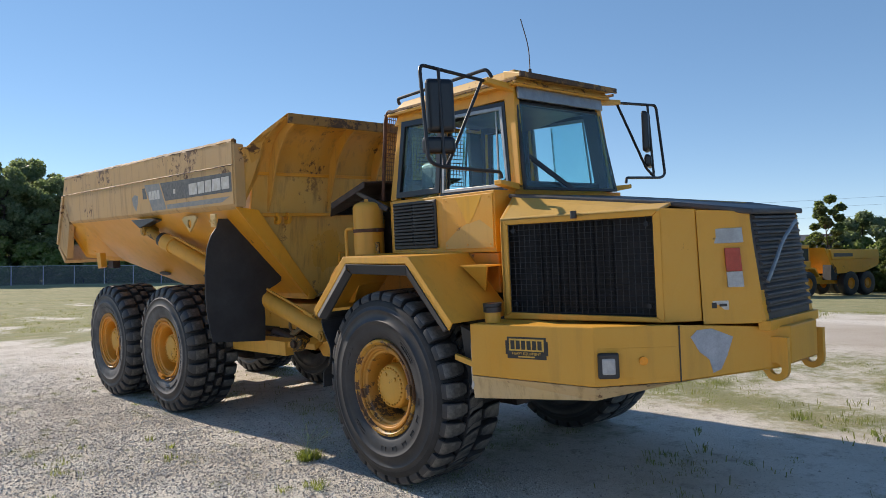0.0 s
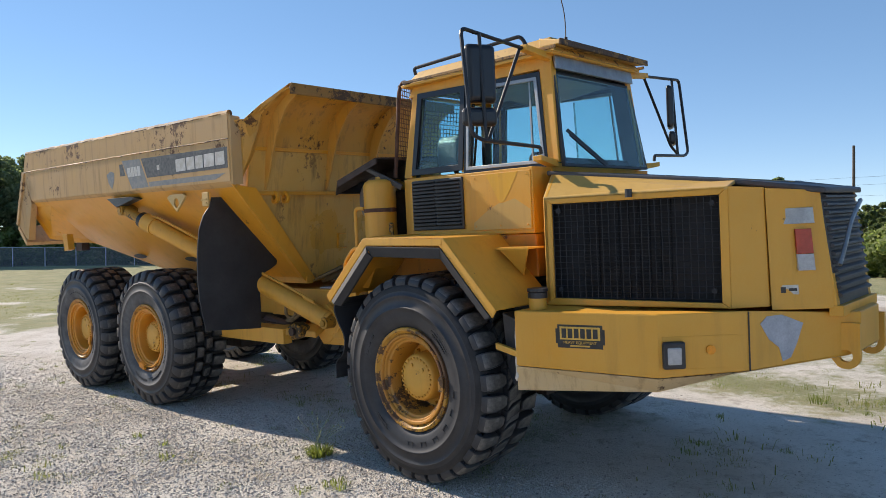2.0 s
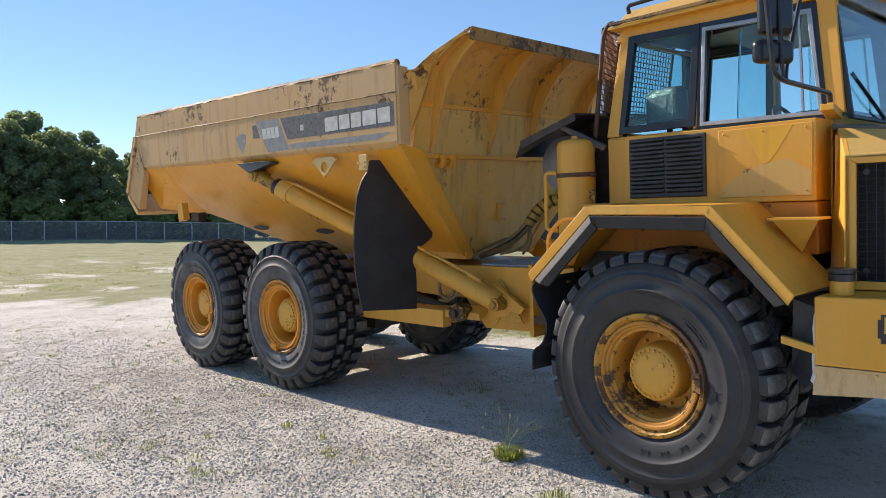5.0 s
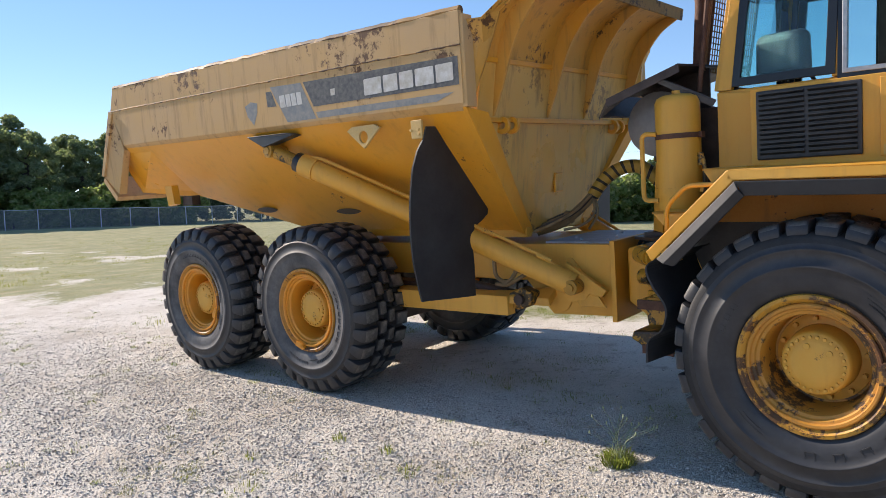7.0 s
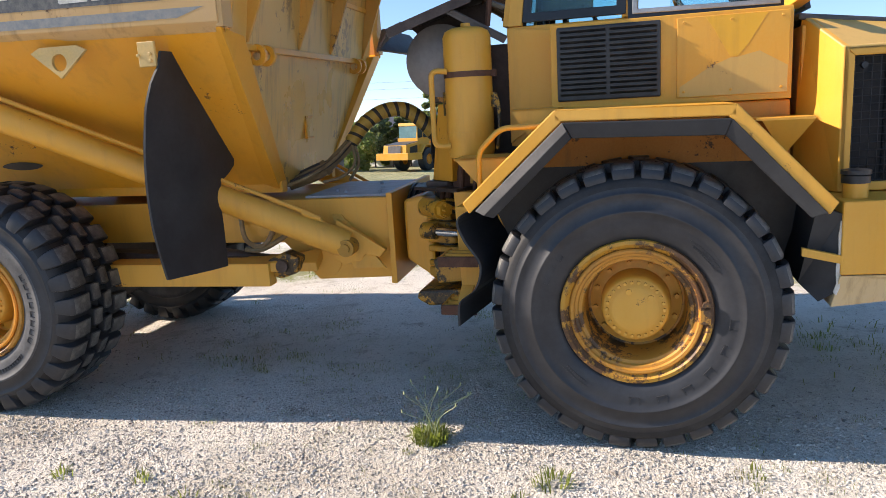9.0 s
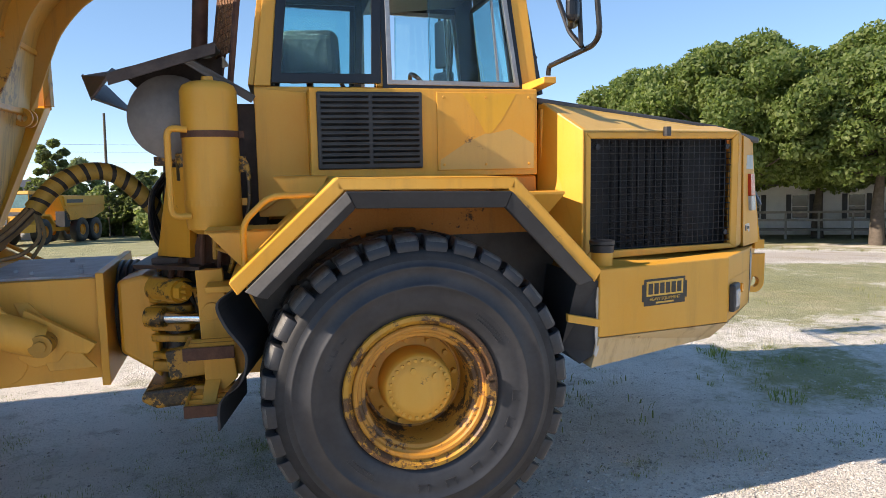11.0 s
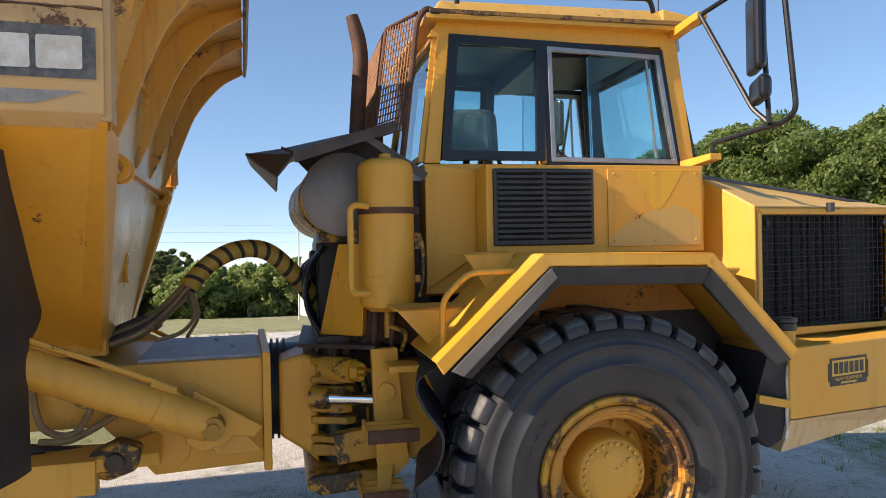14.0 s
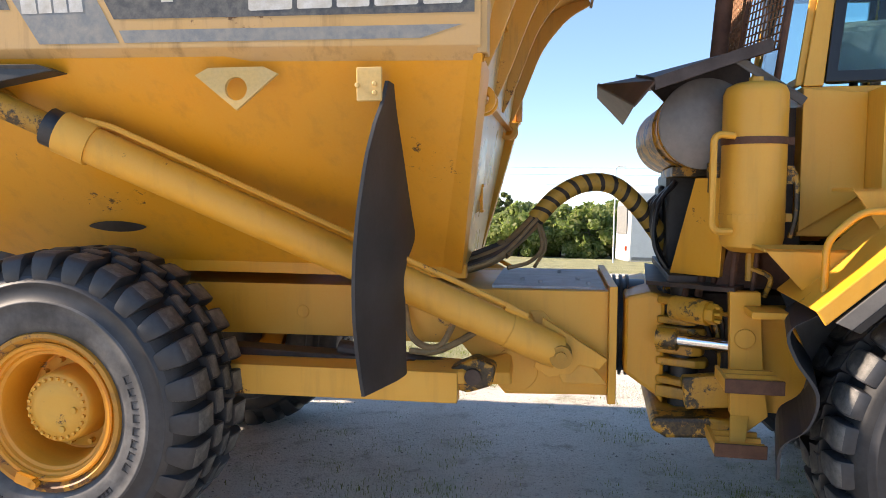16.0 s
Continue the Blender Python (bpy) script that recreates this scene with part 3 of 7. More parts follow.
bm = bmesh.new()
rod(bm, (3.882, 0.735, 0.89), (3.882, 0.712, 0.89), 0.115, n=32)
tpart("boss", bm, YELLOW, chassis, smooth=True)
bm = bmesh.new()
rod(bm, (2.72, 0.78, 1.15), (2.72, 0.772, 1.15), 0.035, n=16)
tpart("boss", bm, YELLOW, chassis, smooth=True)
bm = bmesh.new()
plate(bm, [(3.95, 0.718, 1.20), (4.02, 0.712, 1.20), (4.34, 0.60, 0.86), (4.12, 0.60, 0.86)], 0.02)
tpart("gusset", bm, YELLOW, chassis)
bm = bmesh.new()
block(bm, 1.2, 3.62, 0.40, 0.50, 0.79, 0.935)
block(bm, 1.2, 3.62, 0.40, 0.70, 0.925, 0.94)
plate(bm, [(3.60, 0.42, 0.94), (3.60, 0.62, 0.94), (3.86, 0.74, 0.98), (3.86, 0.60, 0.90)], 0.06)
tpart("bogie_beam", bm, YELLOW, label="yellow bogie beam with a worn top")
bm = bmesh.new()
block(bm, 1.2, 3.62, 1.94, 2.04, 0.79, 0.935)
tpart("bogie_beam", bm, YELLOW)
bm = bmesh.new()
plate(bm, [(2.0, 0.60, 1.00), (2.0, 0.74, 1.00), (3.60, 0.74, 0.93), (3.60, 0.60, 0.93)], 0.05)
rod(bm, (2.95, 0.70, 0.97), (3.66, 0.66, 0.87), 0.05)
tpart("torque_rod", bm, DARKSTEEL, label="oily dark torque rod")
bm = bmesh.new()
prism(bm, [(3.57, 0.94), (3.70, 1.00), (3.80, 0.96), (3.78, 0.86), (3.66, 0.82), (3.57, 0.85)], "y", 0.47, 0.60)
joint_block = tpart("bogie_joint", bm, OILY, bevel=0.02)
bm = bmesh.new()
rod(bm, (3.69, 0.44, 0.91), (3.69, 0.72, 0.91), 0.04, n=16)
tpart("joint_bolt", bm, DARKSTEEL, joint_block, smooth=True, bevel=0)
for x in (0.09, 1.80):
    bm = bmesh.new()
    rod(bm, (x, 0.45, 0.797), (x, 2 * YC - 0.45, 0.797), 0.17)
    block(bm, x - 0.24, x + 0.24, 0.95, 1.5, 0.55, 1.02)
    tpart("rear_axle", bm, DARKSTEEL)

# -- dump body --
XF, XR = 3.79, -1.05
YN, YF = -0.20, 2 * YC + 0.20                        # outer faces of the body's sides


def zlow(x):
    return 2.305 + (XF - x) * 0.019


def ztop(x):
    return 2.957 + (XF - x) * 0.021


def sides(build):
    """Build once on the near side and once mirrored on the far side."""
    for sg in (1, -1):
        yield lambda p, sg=sg: (p[0], p[1] if sg == 1 else 2 * YC - p[1], p[2])


hull = None
bm = bmesh.new()
# floor trough: narrow and low in front, rising and widening to the tail
FLOOR = [(3.60, 0.76, 1.375), (1.15, 0.76, 1.40), (-0.35, 0.38, 1.84), (-1.12, 0.10, 1.93)]
TOPS = [(3.775, -0.17, 2.33), (1.15, -0.17, 2.37), (-0.35, -0.17, 2.40), (-1.12, -0.17, 2.42)]
for mir in sides(None):
    f, t = [mir(p) for p in FLOOR], [mir(p) for p in TOPS]
    for i in range(3):
        sgn = 0.02 if mir((0, 0, 0))[1] == 0 else -0.02
        solid(bm, [f[i], f[i + 1], t[i + 1], t[i]], [(p[0], p[1] + sgn, p[2] + 0.004) for p in (f[i], f[i + 1], t[i + 1], t[i])])
        if hull is None:
            hull = tpart("dump_body", bm, BODY, label="weathered yellow steel tipping body", bevel=0)
        else:
            tpart("side_panel", bm, BODY, hull, bevel=0)
        bm = bmesh.new()
for i in range(3):
    a, b = FLOOR[i], FLOOR[i + 1]
    q = [a, b, (b[0], 2 * YC - b[1], b[2]), (a[0], 2 * YC - a[1], a[2])]
    solid(bm, q, [(p[0], p[1], p[2] + 0.03) for p in q])
    tpart("floor_panel", bm, BODY, hull, bevel=0)
    bm = bmesh.new()
for mir in sides(None):
    bm = bmesh.new()
    o = [mir((x, YN, z)) for x, z in ((XF, zlow(XF) + 0.05), (XF, 2.735), (XR - 0.02, 2.825), (XR + 0.20, zlow(XR) + 0.05))]
    i = [mir((x, YN + 0.05, z)) for x, z in ((XF, zlow(XF) - 0.0), (XF, 2.735), (XR - 0.02, 2.825), (XR + 0.20, zlow(XR)))]
    solid(bm, o, i)
    o = [mir((x, YN + 0.002, z)) for x, z in ((XF, 2.728), (XF, ztop(XF)), (XR + 0.08, ztop(XR)), (XR - 0.02, 2.82))]
    i = [mir((x, YN + 0.06, z)) for x, z in ((XF, 2.728), (XF, ztop(XF)), (XR + 0.08, ztop(XR)), (XR - 0.02, 2.82))]
    solid(bm, o, i)
    band = tpart("side_band", bm, BAND, hull, "bleached upper side band with a weld seam")
    wob = random.Random(17)
    bm = bmesh.new()
    tube(bm, [mir((XF + (XR - XF) * k / 90, YN - 0.001, 2.733 + 0.09 * k / 90 + wob.uniform(-0.003, 0.003))) for k in range(91)], lambda q: 0.0055 + 0.0025 * math.sin(q * 211), 6)
    tpart("weld_bead", bm, EDGE, band, "rusty weld bead along the seam", bevel=0)
    bm = bmesh.new()
    tube(bm, [mir((XF + (XR + 0.08 - XF) * k / 60, YN + 0.030 + wob.uniform(-0.004, 0.004), ztop(XF + (XR - XF) * k / 60) + 0.002 + wob.uniform(-0.005, 0.004))) for k in range(61)], 0.029, 8)
    tpart("top_rail", bm, EDGE, band, "dented rusty top rail", smooth=True, bevel=0)
    bm = bmesh.new()
    solid(bm, [mir(p) for p in ((XR - 0.02, YN, 2.825), (XR - 0.34, YN - 0.0, 2.16), (XR - 0.08, YN + 0.03, 1.925), (XR + 0.20, YN, 2.40))],
          [mir(p) for p in ((XR - 0.02, YN + 0.07, 2.825), (XR - 0.34, YN + 0.07, 2.16), (XR - 0.08, YN + 0.12, 1.925), (XR + 0.20, YN + 0.07, 2.40))])
    solid(bm, [mir(p) for p in ((XR - 0.02, YN - 0.02, 2.83), (XR - 0.34, YN - 0.02, 2.15), (XR - 0.29, YN - 0.02, 2.13), (XR + 0.05, YN - 0.02, 2.80))],
          [mir(p) for p in ((XR - 0.02, YN + 0.05, 2.83), (XR - 0.34, YN + 0.05, 2.15), (XR - 0.29, YN + 0.05, 2.13), (XR + 0.05, YN + 0.05, 2.80))])
    tpart("tail_post", bm, BAND, hull, "rusty rear corner post")
bm = bmesh.new()
plate(bm, [(XR - 0.10, YN + 0.02, 1.90), (XR - 0.36, YN + 0.02, 2.13), (XR - 0.36, YF - 0.02, 2.13), (XR - 0.10, YF - 0.02, 1.90)], 0.06)
tpart("tail_lip", bm, BAND, hull, "worn bleached tail edge")
for y in (0.02, YF - 0.10):
    bm = bmesh.new()
    prism(bm, [(-0.50, 1.98), (-0.36, 1.98), (-0.33, 1.78), (-0.46, 1.76)], "y", y, y + 0.08)
    tpart("tail_bracket", bm, BODY, hull)
for mir in sides(None):
    bm = bmesh.new()
    solid(bm, [mir(p) for p in ((1.10, 0.725, 1.375), (3.62, 0.725, 1.355), (3.62, 0.725, 1.43), (1.10, 0.725, 1.45))], [mir(p) for p in ((1.10, 0.80, 1.375), (3.62, 0.80, 1.355), (3.62, 0.80, 1.43), (1.10, 0.80, 1.45))])
    tpart("bottom_rail", bm, BODY, hull)
bm = bmesh.new()
block(bm, -0.30, -0.12, 0.10, 0.20, 1.76, 1.86)
tpart("tail_lamp_box", bm, DARKSTEEL, hull)
# front wall: lower panel, ledge, upper panel leaning forward, overhanging spill guard
bm = bmesh.new()
q = [(3.60, 0.76, 1.375), (3.60, 2 * YC - 0.76, 1.375), (3.72, 2 * YC - 0.12, 2.27), (3.72, 0.12, 2.27)]
solid(bm, q, [(p[0] - 0.03, p[1], p[2]) for p in q])
tpart("front_wall", bm, SCUFF, hull, "scuffed lower front wall of the body")
bm = bmesh.new()
LOWER = [(3.735, 0.0, 2.25), (3.80, 0.02, 2.655)]
CURVE = spline([(3.80, 0.02, 2.655), (3.85, 0.03, 2.82), (3.945, 0.055, 2.97), (4.09, 0.085, 3.075), (4.28, 0.12, 3.135)], 4)
for nm, line, mat in (("upper_front_wall", LOWER, SCUFF), ("spill_guard", CURVE, WEATHER)):
    bm = bmesh.new()
    ring_ = [[bm.verts.new(q) for q in ((x0, y0, z0), (x0, 2 * YC - y0, z0), (x0 - 0.025, 2 * YC - y0, z0 + 0.012), (x0 - 0.025, y0, z0 + 0.012))] for x0, y0, z0 in line]
    for ra, rb in zip(ring_, ring_[1:]):
        for j in range(4):
            bm.faces.new((ra[j], ra[(j + 1) % 4], rb[(j + 1) % 4], rb[j]))
    bm.faces.new(ring_[0])
    bm.faces.new(ring_[-1][::-1])
    tpart(nm, bm, mat, hull, "weathered front panel of the body", smooth=nm == "spill_guard", bevel=0)
bm = bmesh.new()
block(bm, 3.60, 3.755, 0.12, 2 * YC - 0.12, 2.235, 2.27)
block(bm, 3.77, 3.815, 0.0, 2 * YC, 2.64, 2.675)
tpart("ledge", bm, BODY, hull)
bm = bmesh.new()
plate(bm, [(4.285, 0.12, 3.085), (4.285, 2 * YC - 0.12, 3.085), (4.30, 2 * YC - 0.12, 3.18), (4.30, 0.12, 3.18)], 0.02)
tpart("guard_edge", bm, EDGE, hull, "chipped rusty front edge")
for mir in sides(None):
    bm = bmesh.new()
    solid(bm, [mir(p) for p in ((3.80, -0.15, 2.30), (3.80, -0.15, 2.90), (3.90, -0.10, 2.90), (4.00, 0.02, 3.03), (4.30, 0.12, 3.18), (3.95, 0.05, 2.95), (3.82, 0.03, 2.64))],
          [mir(p) for p in ((3.76, -0.10, 2.30), (3.76, -0.10, 2.90), (3.87, -0.05, 2.90), (3.97, 0.06, 3.02), (4.27, 0.16, 3.17), (3.93, 0.09, 2.94), (3.80, 0.07, 2.63))])
    tpart("corner_gusset", bm, WEATHER, hull)
    bm = bmesh.new()
    solid(bm, [mir(p) for p in ((3.775, -0.194, 2.33), (3.812, -0.186, 2.33), (3.812, -0.08, 2.33), (3.775, -0.08, 2.33))], [mir(p) for p in ((3.775, -0.190, 2.945), (3.812, -0.182, 2.93), (3.812, -0.08, 2.93), (3.775, -0.08, 2.945))])
    tpart("corner_angle", bm, BAND, hull, "bleached front corner of the side band")
    bm = bmesh.new()
    solid(bm, [mir(p) for p in ((3.795, -0.185, 2.33), (3.60, 0.72, 1.38), (3.60, 0.86, 1.38), (3.80, 0.06, 2.30))],
          [mir(p) for p in ((3.68, -0.15, 2.33), (3.48, 0.76, 1.38), (3.48, 0.90, 1.38), (3.68, 0.08, 2.30))])
    tpart("corner_post", bm, BODY, hull)
# curved ribs under the spill guard
for y in (0.20, 0.93, 2 * YC - 0.93, 2 * YC - 0.20):
    bm = bmesh.new()
    arc = [(q.x, q.z) for q in spline([(3.75, 0, 2.28), (3.83, 0, 2.45), (3.88, 0, 2.58), (3.96, 0, 2.77), (4.06, 0, 2.91), (4.16, 0, 3.01), (4.29, 0, 3.085)], 4)]
    back = [(q[0] - 0.004, q[2]) for q in CURVE[::-1]] + [(3.735, 2.28)]
    prism(bm, arc + back, "y", y - 0.012, y + 0.012)
    tpart("rib", bm, WEATHER, hull)
for y in (0.30, 0.42, 2 * YC - 0.42, 2 * YC - 0.30):
    bm = bmesh.new()
    lathe(bm, [(0.062, -0.016), (0.062, 0.016), (0.030, 0.016), (0.030, -0.016)], 24, True)
    ob = tpart("lug_eye", bm, BODY, hull)
    ob.matrix_local = Matrix.Translation((3.745, y, 2.215))
for mir in sides(None):
    bm = bmesh.new()
    # hanger plate with a hole, hung under the band
    n = 20
    out = [mir((2.80 + 0.047 * math.cos(2 * math.pi * k / n), YN + 0.02, 2.215 + 0.047 * math.sin(2 * math.pi * k / n))) for k in range(n)]
    tri = []
    for k in range(n):
        a = 2 * math.pi * k / n
        d = Vector((math.cos(a), math.sin(a)))
        s = min([0.085 / max(1e-6, d.y)] if d.y > 0.02 else [9]) if d.y > 0 else 9
        for nx, nz, c in ((0.63, -0.777, 0.066), (-0.63, -0.777, 0.066), (0, -1, 0.085)):
            dot = d.x * nx + d.y * nz
            if dot > 0.02:
                s = min(s, c / dot)
        s = min(s, 0.19)
        tri.append(mir((2.80 + d.x * s, YN + 0.02, 2.215 + d.y * s)))
    dy = 0.02 if mir((0, 0, 0))[1] == 0 else -0.02
    ring = lambda pts, o: [bm.verts.new((p[0], p[1] + o, p[2])) for p in pts]
    a, b, c, d_ = ring(out, 0), ring(tri, 0), ring(out, dy), ring(tri, dy)
    for k in range(n):
        j = (k + 1) % n
        bm.faces.new((a[k], a[j], b[j], b[k])), bm.faces.new((c[k], d_[k], d_[j], c[j]))
        bm.faces.new((a[k], c[k], c[j], a[j])), bm.faces.new((b[k], b[j], d_[j], d_[k]))
    tpart("hanger_plate", bm, LIGHTPAINT, hull, "pale triangular hanger plate with a hole", bevel=0)
bm = bmesh.new()
block(bm, 3.305, 3.405, YN + 0.0, YN + 0.02, 2.155, 2.285)
for x, z in ((3.31, 2.215), (3.38, 2.22), (3.38, 2.185)):
    rod(bm, (x, YN, z), (x, YN - 0.012, z), 0.011, n=6)
tpart("flap_bracket", bm, LIGHTPAINT, hull, "pale bolted flap bracket")
bm = bmesh.new()
plate(bm, [(1.40, YN - 0.03, 2.335), (1.95, YN - 0.03, 2.325), (2.02, YN - 0.02, 2.30), (1.62, YN - 0.03, 2.23)], (0, 0.10, 0))
tpart("cylinder_bracket", bm, BLACK, hull, "greasy black cylinder bracket")
for cx, cz in ((1.79, 1.617), (0.62, 1.66)):
    bm = bmesh.new()
    slope = (0.76 + 0.17) / (1.385 - 2.35)
    n = 20
    rim_, low_ = [], []
    for k in range(n):
        a = 2 * math.pi * k / n
        dz = 0.030 * math.sin(a) * abs(math.sin(a)) ** 0.4
        y = 0.76 + (cz + dz - 1.39) * slope - 0.006
        rim_.append((cx + 0.165 * math.cos(a), y, cz + dz))
        low_.append((cx + 0.165 * math.cos(a), y + 0.004, cz + dz))
    solid(bm, rim_, low_)
    tpart("drain_slot", bm, BLACK, hull, "dark oval slot in the body side", bevel=0)
# decals on the band: bleached model plate, dark name field with plain pale bars, blue-grey stripe


def band_patch(name, pts, mat, off=0.0, label=""):
    b = bmesh.new()
    prism(b, pts, "y", YN - 0.0008 - off * 0.3, YN + 0.002)
    return tpart(name, b, mat, hull, label, bevel=0)


band_patch("model_decal", [(1.75, 2.72), (2.15, 2.705), (2.31, 2.405), (1.95, 2.41)], DECALB, 0, "scratched grey model decal")
band_patch("decal_patch", [(1.69, 2.685), (1.765, 2.685), (1.82, 2.555), (1.70, 2.56)], DECALD, 0)
band_patch("name_decal", [(2.18, 2.705), (3.765, 2.665), (3.765, 2.478), (2.29, 2.50)], DECALD, 0.0005, "scratched dark grey name decal")
band_patch("stripe_decal", [(2.31, 2.455), (3.72, 2.435), (3.56, 2.388), (2.335, 2.405)], DECALB, 0, "blue-grey stripe decal")
for x0, x1 in ((1.875, 1.945), (1.955, 2.015), (2.025, 2.085), (2.095, 2.155)):
    band_patch("pale_bar", [(x0 - 0.01, 2.635), (x1 - 0.012, 2.635), (x1, 2.535), (x0, 2.535)], DECALW, 0.003)
for x0, x1 in ((2.87, 3.05), (3.07, 3.21), (3.23, 3.36), (3.38, 3.55), (3.57, 3.72)):
    band_patch("pale_bar", [(x0 + 0.006, 2.513), (x1 - 0.006, 2.513), (x1, 2.519), (x1, 2.626), (x1 - 0.006, 2.632), (x0 + 0.006, 2.632), (x0, 2.626), (x0, 2.519)], DECALW, 0.004)
band_patch("round_badge", [(1.38, 2.60), (1.47, 2.63), (1.56, 2.61), (1.55, 2.53), (1.49, 2.43), (1.41, 2.51)], DECALB, 0, "worn pale badge")
band_patch("pale_bar", [(2.50, 2.61), (2.55, 2.61), (2.55, 2.56), (2.50, 2.56)], DECALW, 0.003)

# -- hoist cylinders, mud flaps --
for mir in sides(None):
    top, pin = Vector(mir((1.645, -0.15, 2.20))), Vector(mir((4.11, 0.60, 1.01)))
    d = (pin - top).normalized()
    bm = bmesh.new()
    rod(bm, top + d * 0.36, pin - d * 0.02, 0.084, n=28)
    rod(bm, top + d * 0.33, top + d * 0.47, 0.096, n=28)
    rod(bm, pin - d * 0.30, pin - d * 0.06, 0.088, n=28)
    cyl = tpart("hoist_cylinder", bm, YELLOW, None, "long yellow hydraulic hoist cylinder", smooth=True, bevel=0)
    bm = bmesh.new()
    rod(bm, top + d * 0.05, top + d * 0.34, 0.055, n=20)
    tpart("rod", bm, OILY, cyl, "", smooth=True, bevel=0)
    bm = bmesh.new()
    side = Vector((0, 1, 0))
    rod(bm, top - side * 0.055, top + side * 0.12, 0.058, n=20)
    rod(bm, top - side * 0.065, top - side * 0.05, 0.032, n=12)
    tpart("pin_eye", bm, OILY, cyl, "", smooth=True, bevel=0)
    bm = bmesh.new()
    rod(bm, pin - side * 0.10, pin + side * 0.10, 0.055, n=20)
    rod(bm, pin - side * 0.115, pin - side * 0.10, 0.03, n=8)
    tpart("pin_eye", bm, OILY, cyl, "", smooth=True, bevel=0)
    bm = bmesh.new()
    up = d.cross(Vector((0, 1, 0))).normalized()
    up = up if up.z > 0 else -up
    line = [top + d * 0.40 + up * 0.09, top + d * 0.50 + up * 0.112, pin - d * 0.62 + up * 0.112, pin - d * 0.30 + up * 0.108, pin - d * 0.20 + up * 0.075]
    tube(bm, rounded(line, 0.06), 0.014, 8)
    rod(bm, pin - d * 0.36 + up * 0.098, pin - d * 0.24 + up * 0.098, 0.021, n=8)
    tpart("oil_pipe", bm, YELLOW, cyl, "", smooth=True, bevel=0)
    bm = bmesh.new()
    rod(bm, top + d * 0.27, top + d * 0.33, 0.085, n=16)
    tpart("wiper_boot", bm, BLACK, cyl, "torn black rubber boot", smooth=True, bevel=0)
bm = bmesh.new()
prism(bm, [(4.02, 1.18), (4.34, 0.98), (4.30, 0.93), (4.20, 0.95), (4.16, 0.90), (4.05, 0.88), (3.98, 0.93)], "y", 0.615, 0.66)
tpart("pin_bracket", bm, YELLOW, chassis)
OUTER = [(2.235, -0.17), (2.15, -0.19), (2.08, -0.245), (1.95, -0.285), (1.72, -0.298), (1.50, -0.298), (1.30, -0.29), (1.12, -0.272), (0.97, -0.255)]
INNER = [(2.235, -0.01), (2.15, 0.07), (1.95, 0.25), (1.63, 0.53), (1.575, 0.555), (1.52, 0.46), (1.485, 0.365), (1.44, 0.335), (1.32, 0.32), (1.20, 0.325), (0.97, 0.305)]


def along_(line, z):
    """The edge's offset at a height, from a falling list of (height, offset)."""
    for (za, ya), (zb, yb) in zip(line, line[1:]):
        if za >= z >= zb:
            return ya + (yb - ya) * (za - z) / (za - zb)
    return line[-1][1]


for mir in sides(None):
    bm = bmesh.new()
    bend = lambda y, z: 3.412 - (0.04 + 0.15 * max(0.0, 0.15 - y)) * max(0.0, math.sin(math.pi * (2.235 - z) / 1.75))
    sheet = []
    for k in range(31):
        z = 2.235 - 1.26 * k / 30
        yo, yi = along_(OUTER, z), along_(INNER, z)
        row_ = [(yo + (yi - yo) * j / 6, z - 0.055 * max(0.0, (k - 24) / 6) * (j / 6 - 0.5) * 0.9) for j in range(7)]
        sheet.append([[bm.verts.new(Vector(mir((bend(y, zz) + th, y, zz)))) for y, zz in row_] for th in (0.0, 0.014)])
    for ra, rb in zip(sheet, sheet[1:]):
        for j in range(6):
            bm.faces.new((ra[0][j], ra[0][j + 1], rb[0][j + 1], rb[0][j])), bm.faces.new((ra[1][j], rb[1][j], rb[1][j + 1], ra[1][j + 1]))
        for j in (0, 6):
            bm.faces.new((ra[0][j], rb[0][j], rb[1][j], ra[1][j]))
    for r_ in (sheet[0], sheet[-1]):
        for j in range(6):
            bm.faces.new((r_[0][j], r_[1][j], r_[1][j + 1], r_[0][j + 1]))
    flap = tpart("mud_flap", bm, FLAP, None, "large black rubber mud flap", smooth=True, bevel=0)
    bm = bmesh.new()
    plate(bm, [mir((3.392, -0.05, 2.24)), mir((3.392, -0.015, 2.24)), mir((3.367, 0.55, 1.62)), mir((3.367, 0.515, 1.62))], (0.012, 0, 0))
    for k in range(9):
        t = k / 8
        p = mir((3.392 - 0.025 * t, -0.02 + 0.55 * t, 2.20 - 0.56 * t))
        rod(bm, p, (p[0] - 0.012, p[1], p[2]), 0.009, n=6)
    tpart("clamp_strip", bm, DARKSTEEL, flap)

# -- tractor: articulation joint --
bm = bmesh.new()
rod(bm, (-0.20, 0, 1.05), (0.02, 0, 1.05), 0.26, n=32)
for u in (-0.15, -0.115, -0.08):
    rod(bm, (u, 0, 1.05), (u + 0.015, 0, 1.05), 0.285, n=32)
tpart("joint_seal", bm, BLACK, None, "black ribbed seal of the steering joint", front=True, smooth=True, bevel=0)
bm = bmesh.new()
prism(bm, [(-0.10, 1.27), (0.03, 1.30), (0.10, 1.28), (0.10, 0.72), (0.05, 0.775), (-0.10, 0.88)], "y", -0.44, 0.44)
jt = tpart("steering_joint", bm, YELLOW, None, "oil-stained yellow steering joint", front=True, bevel=0.02)
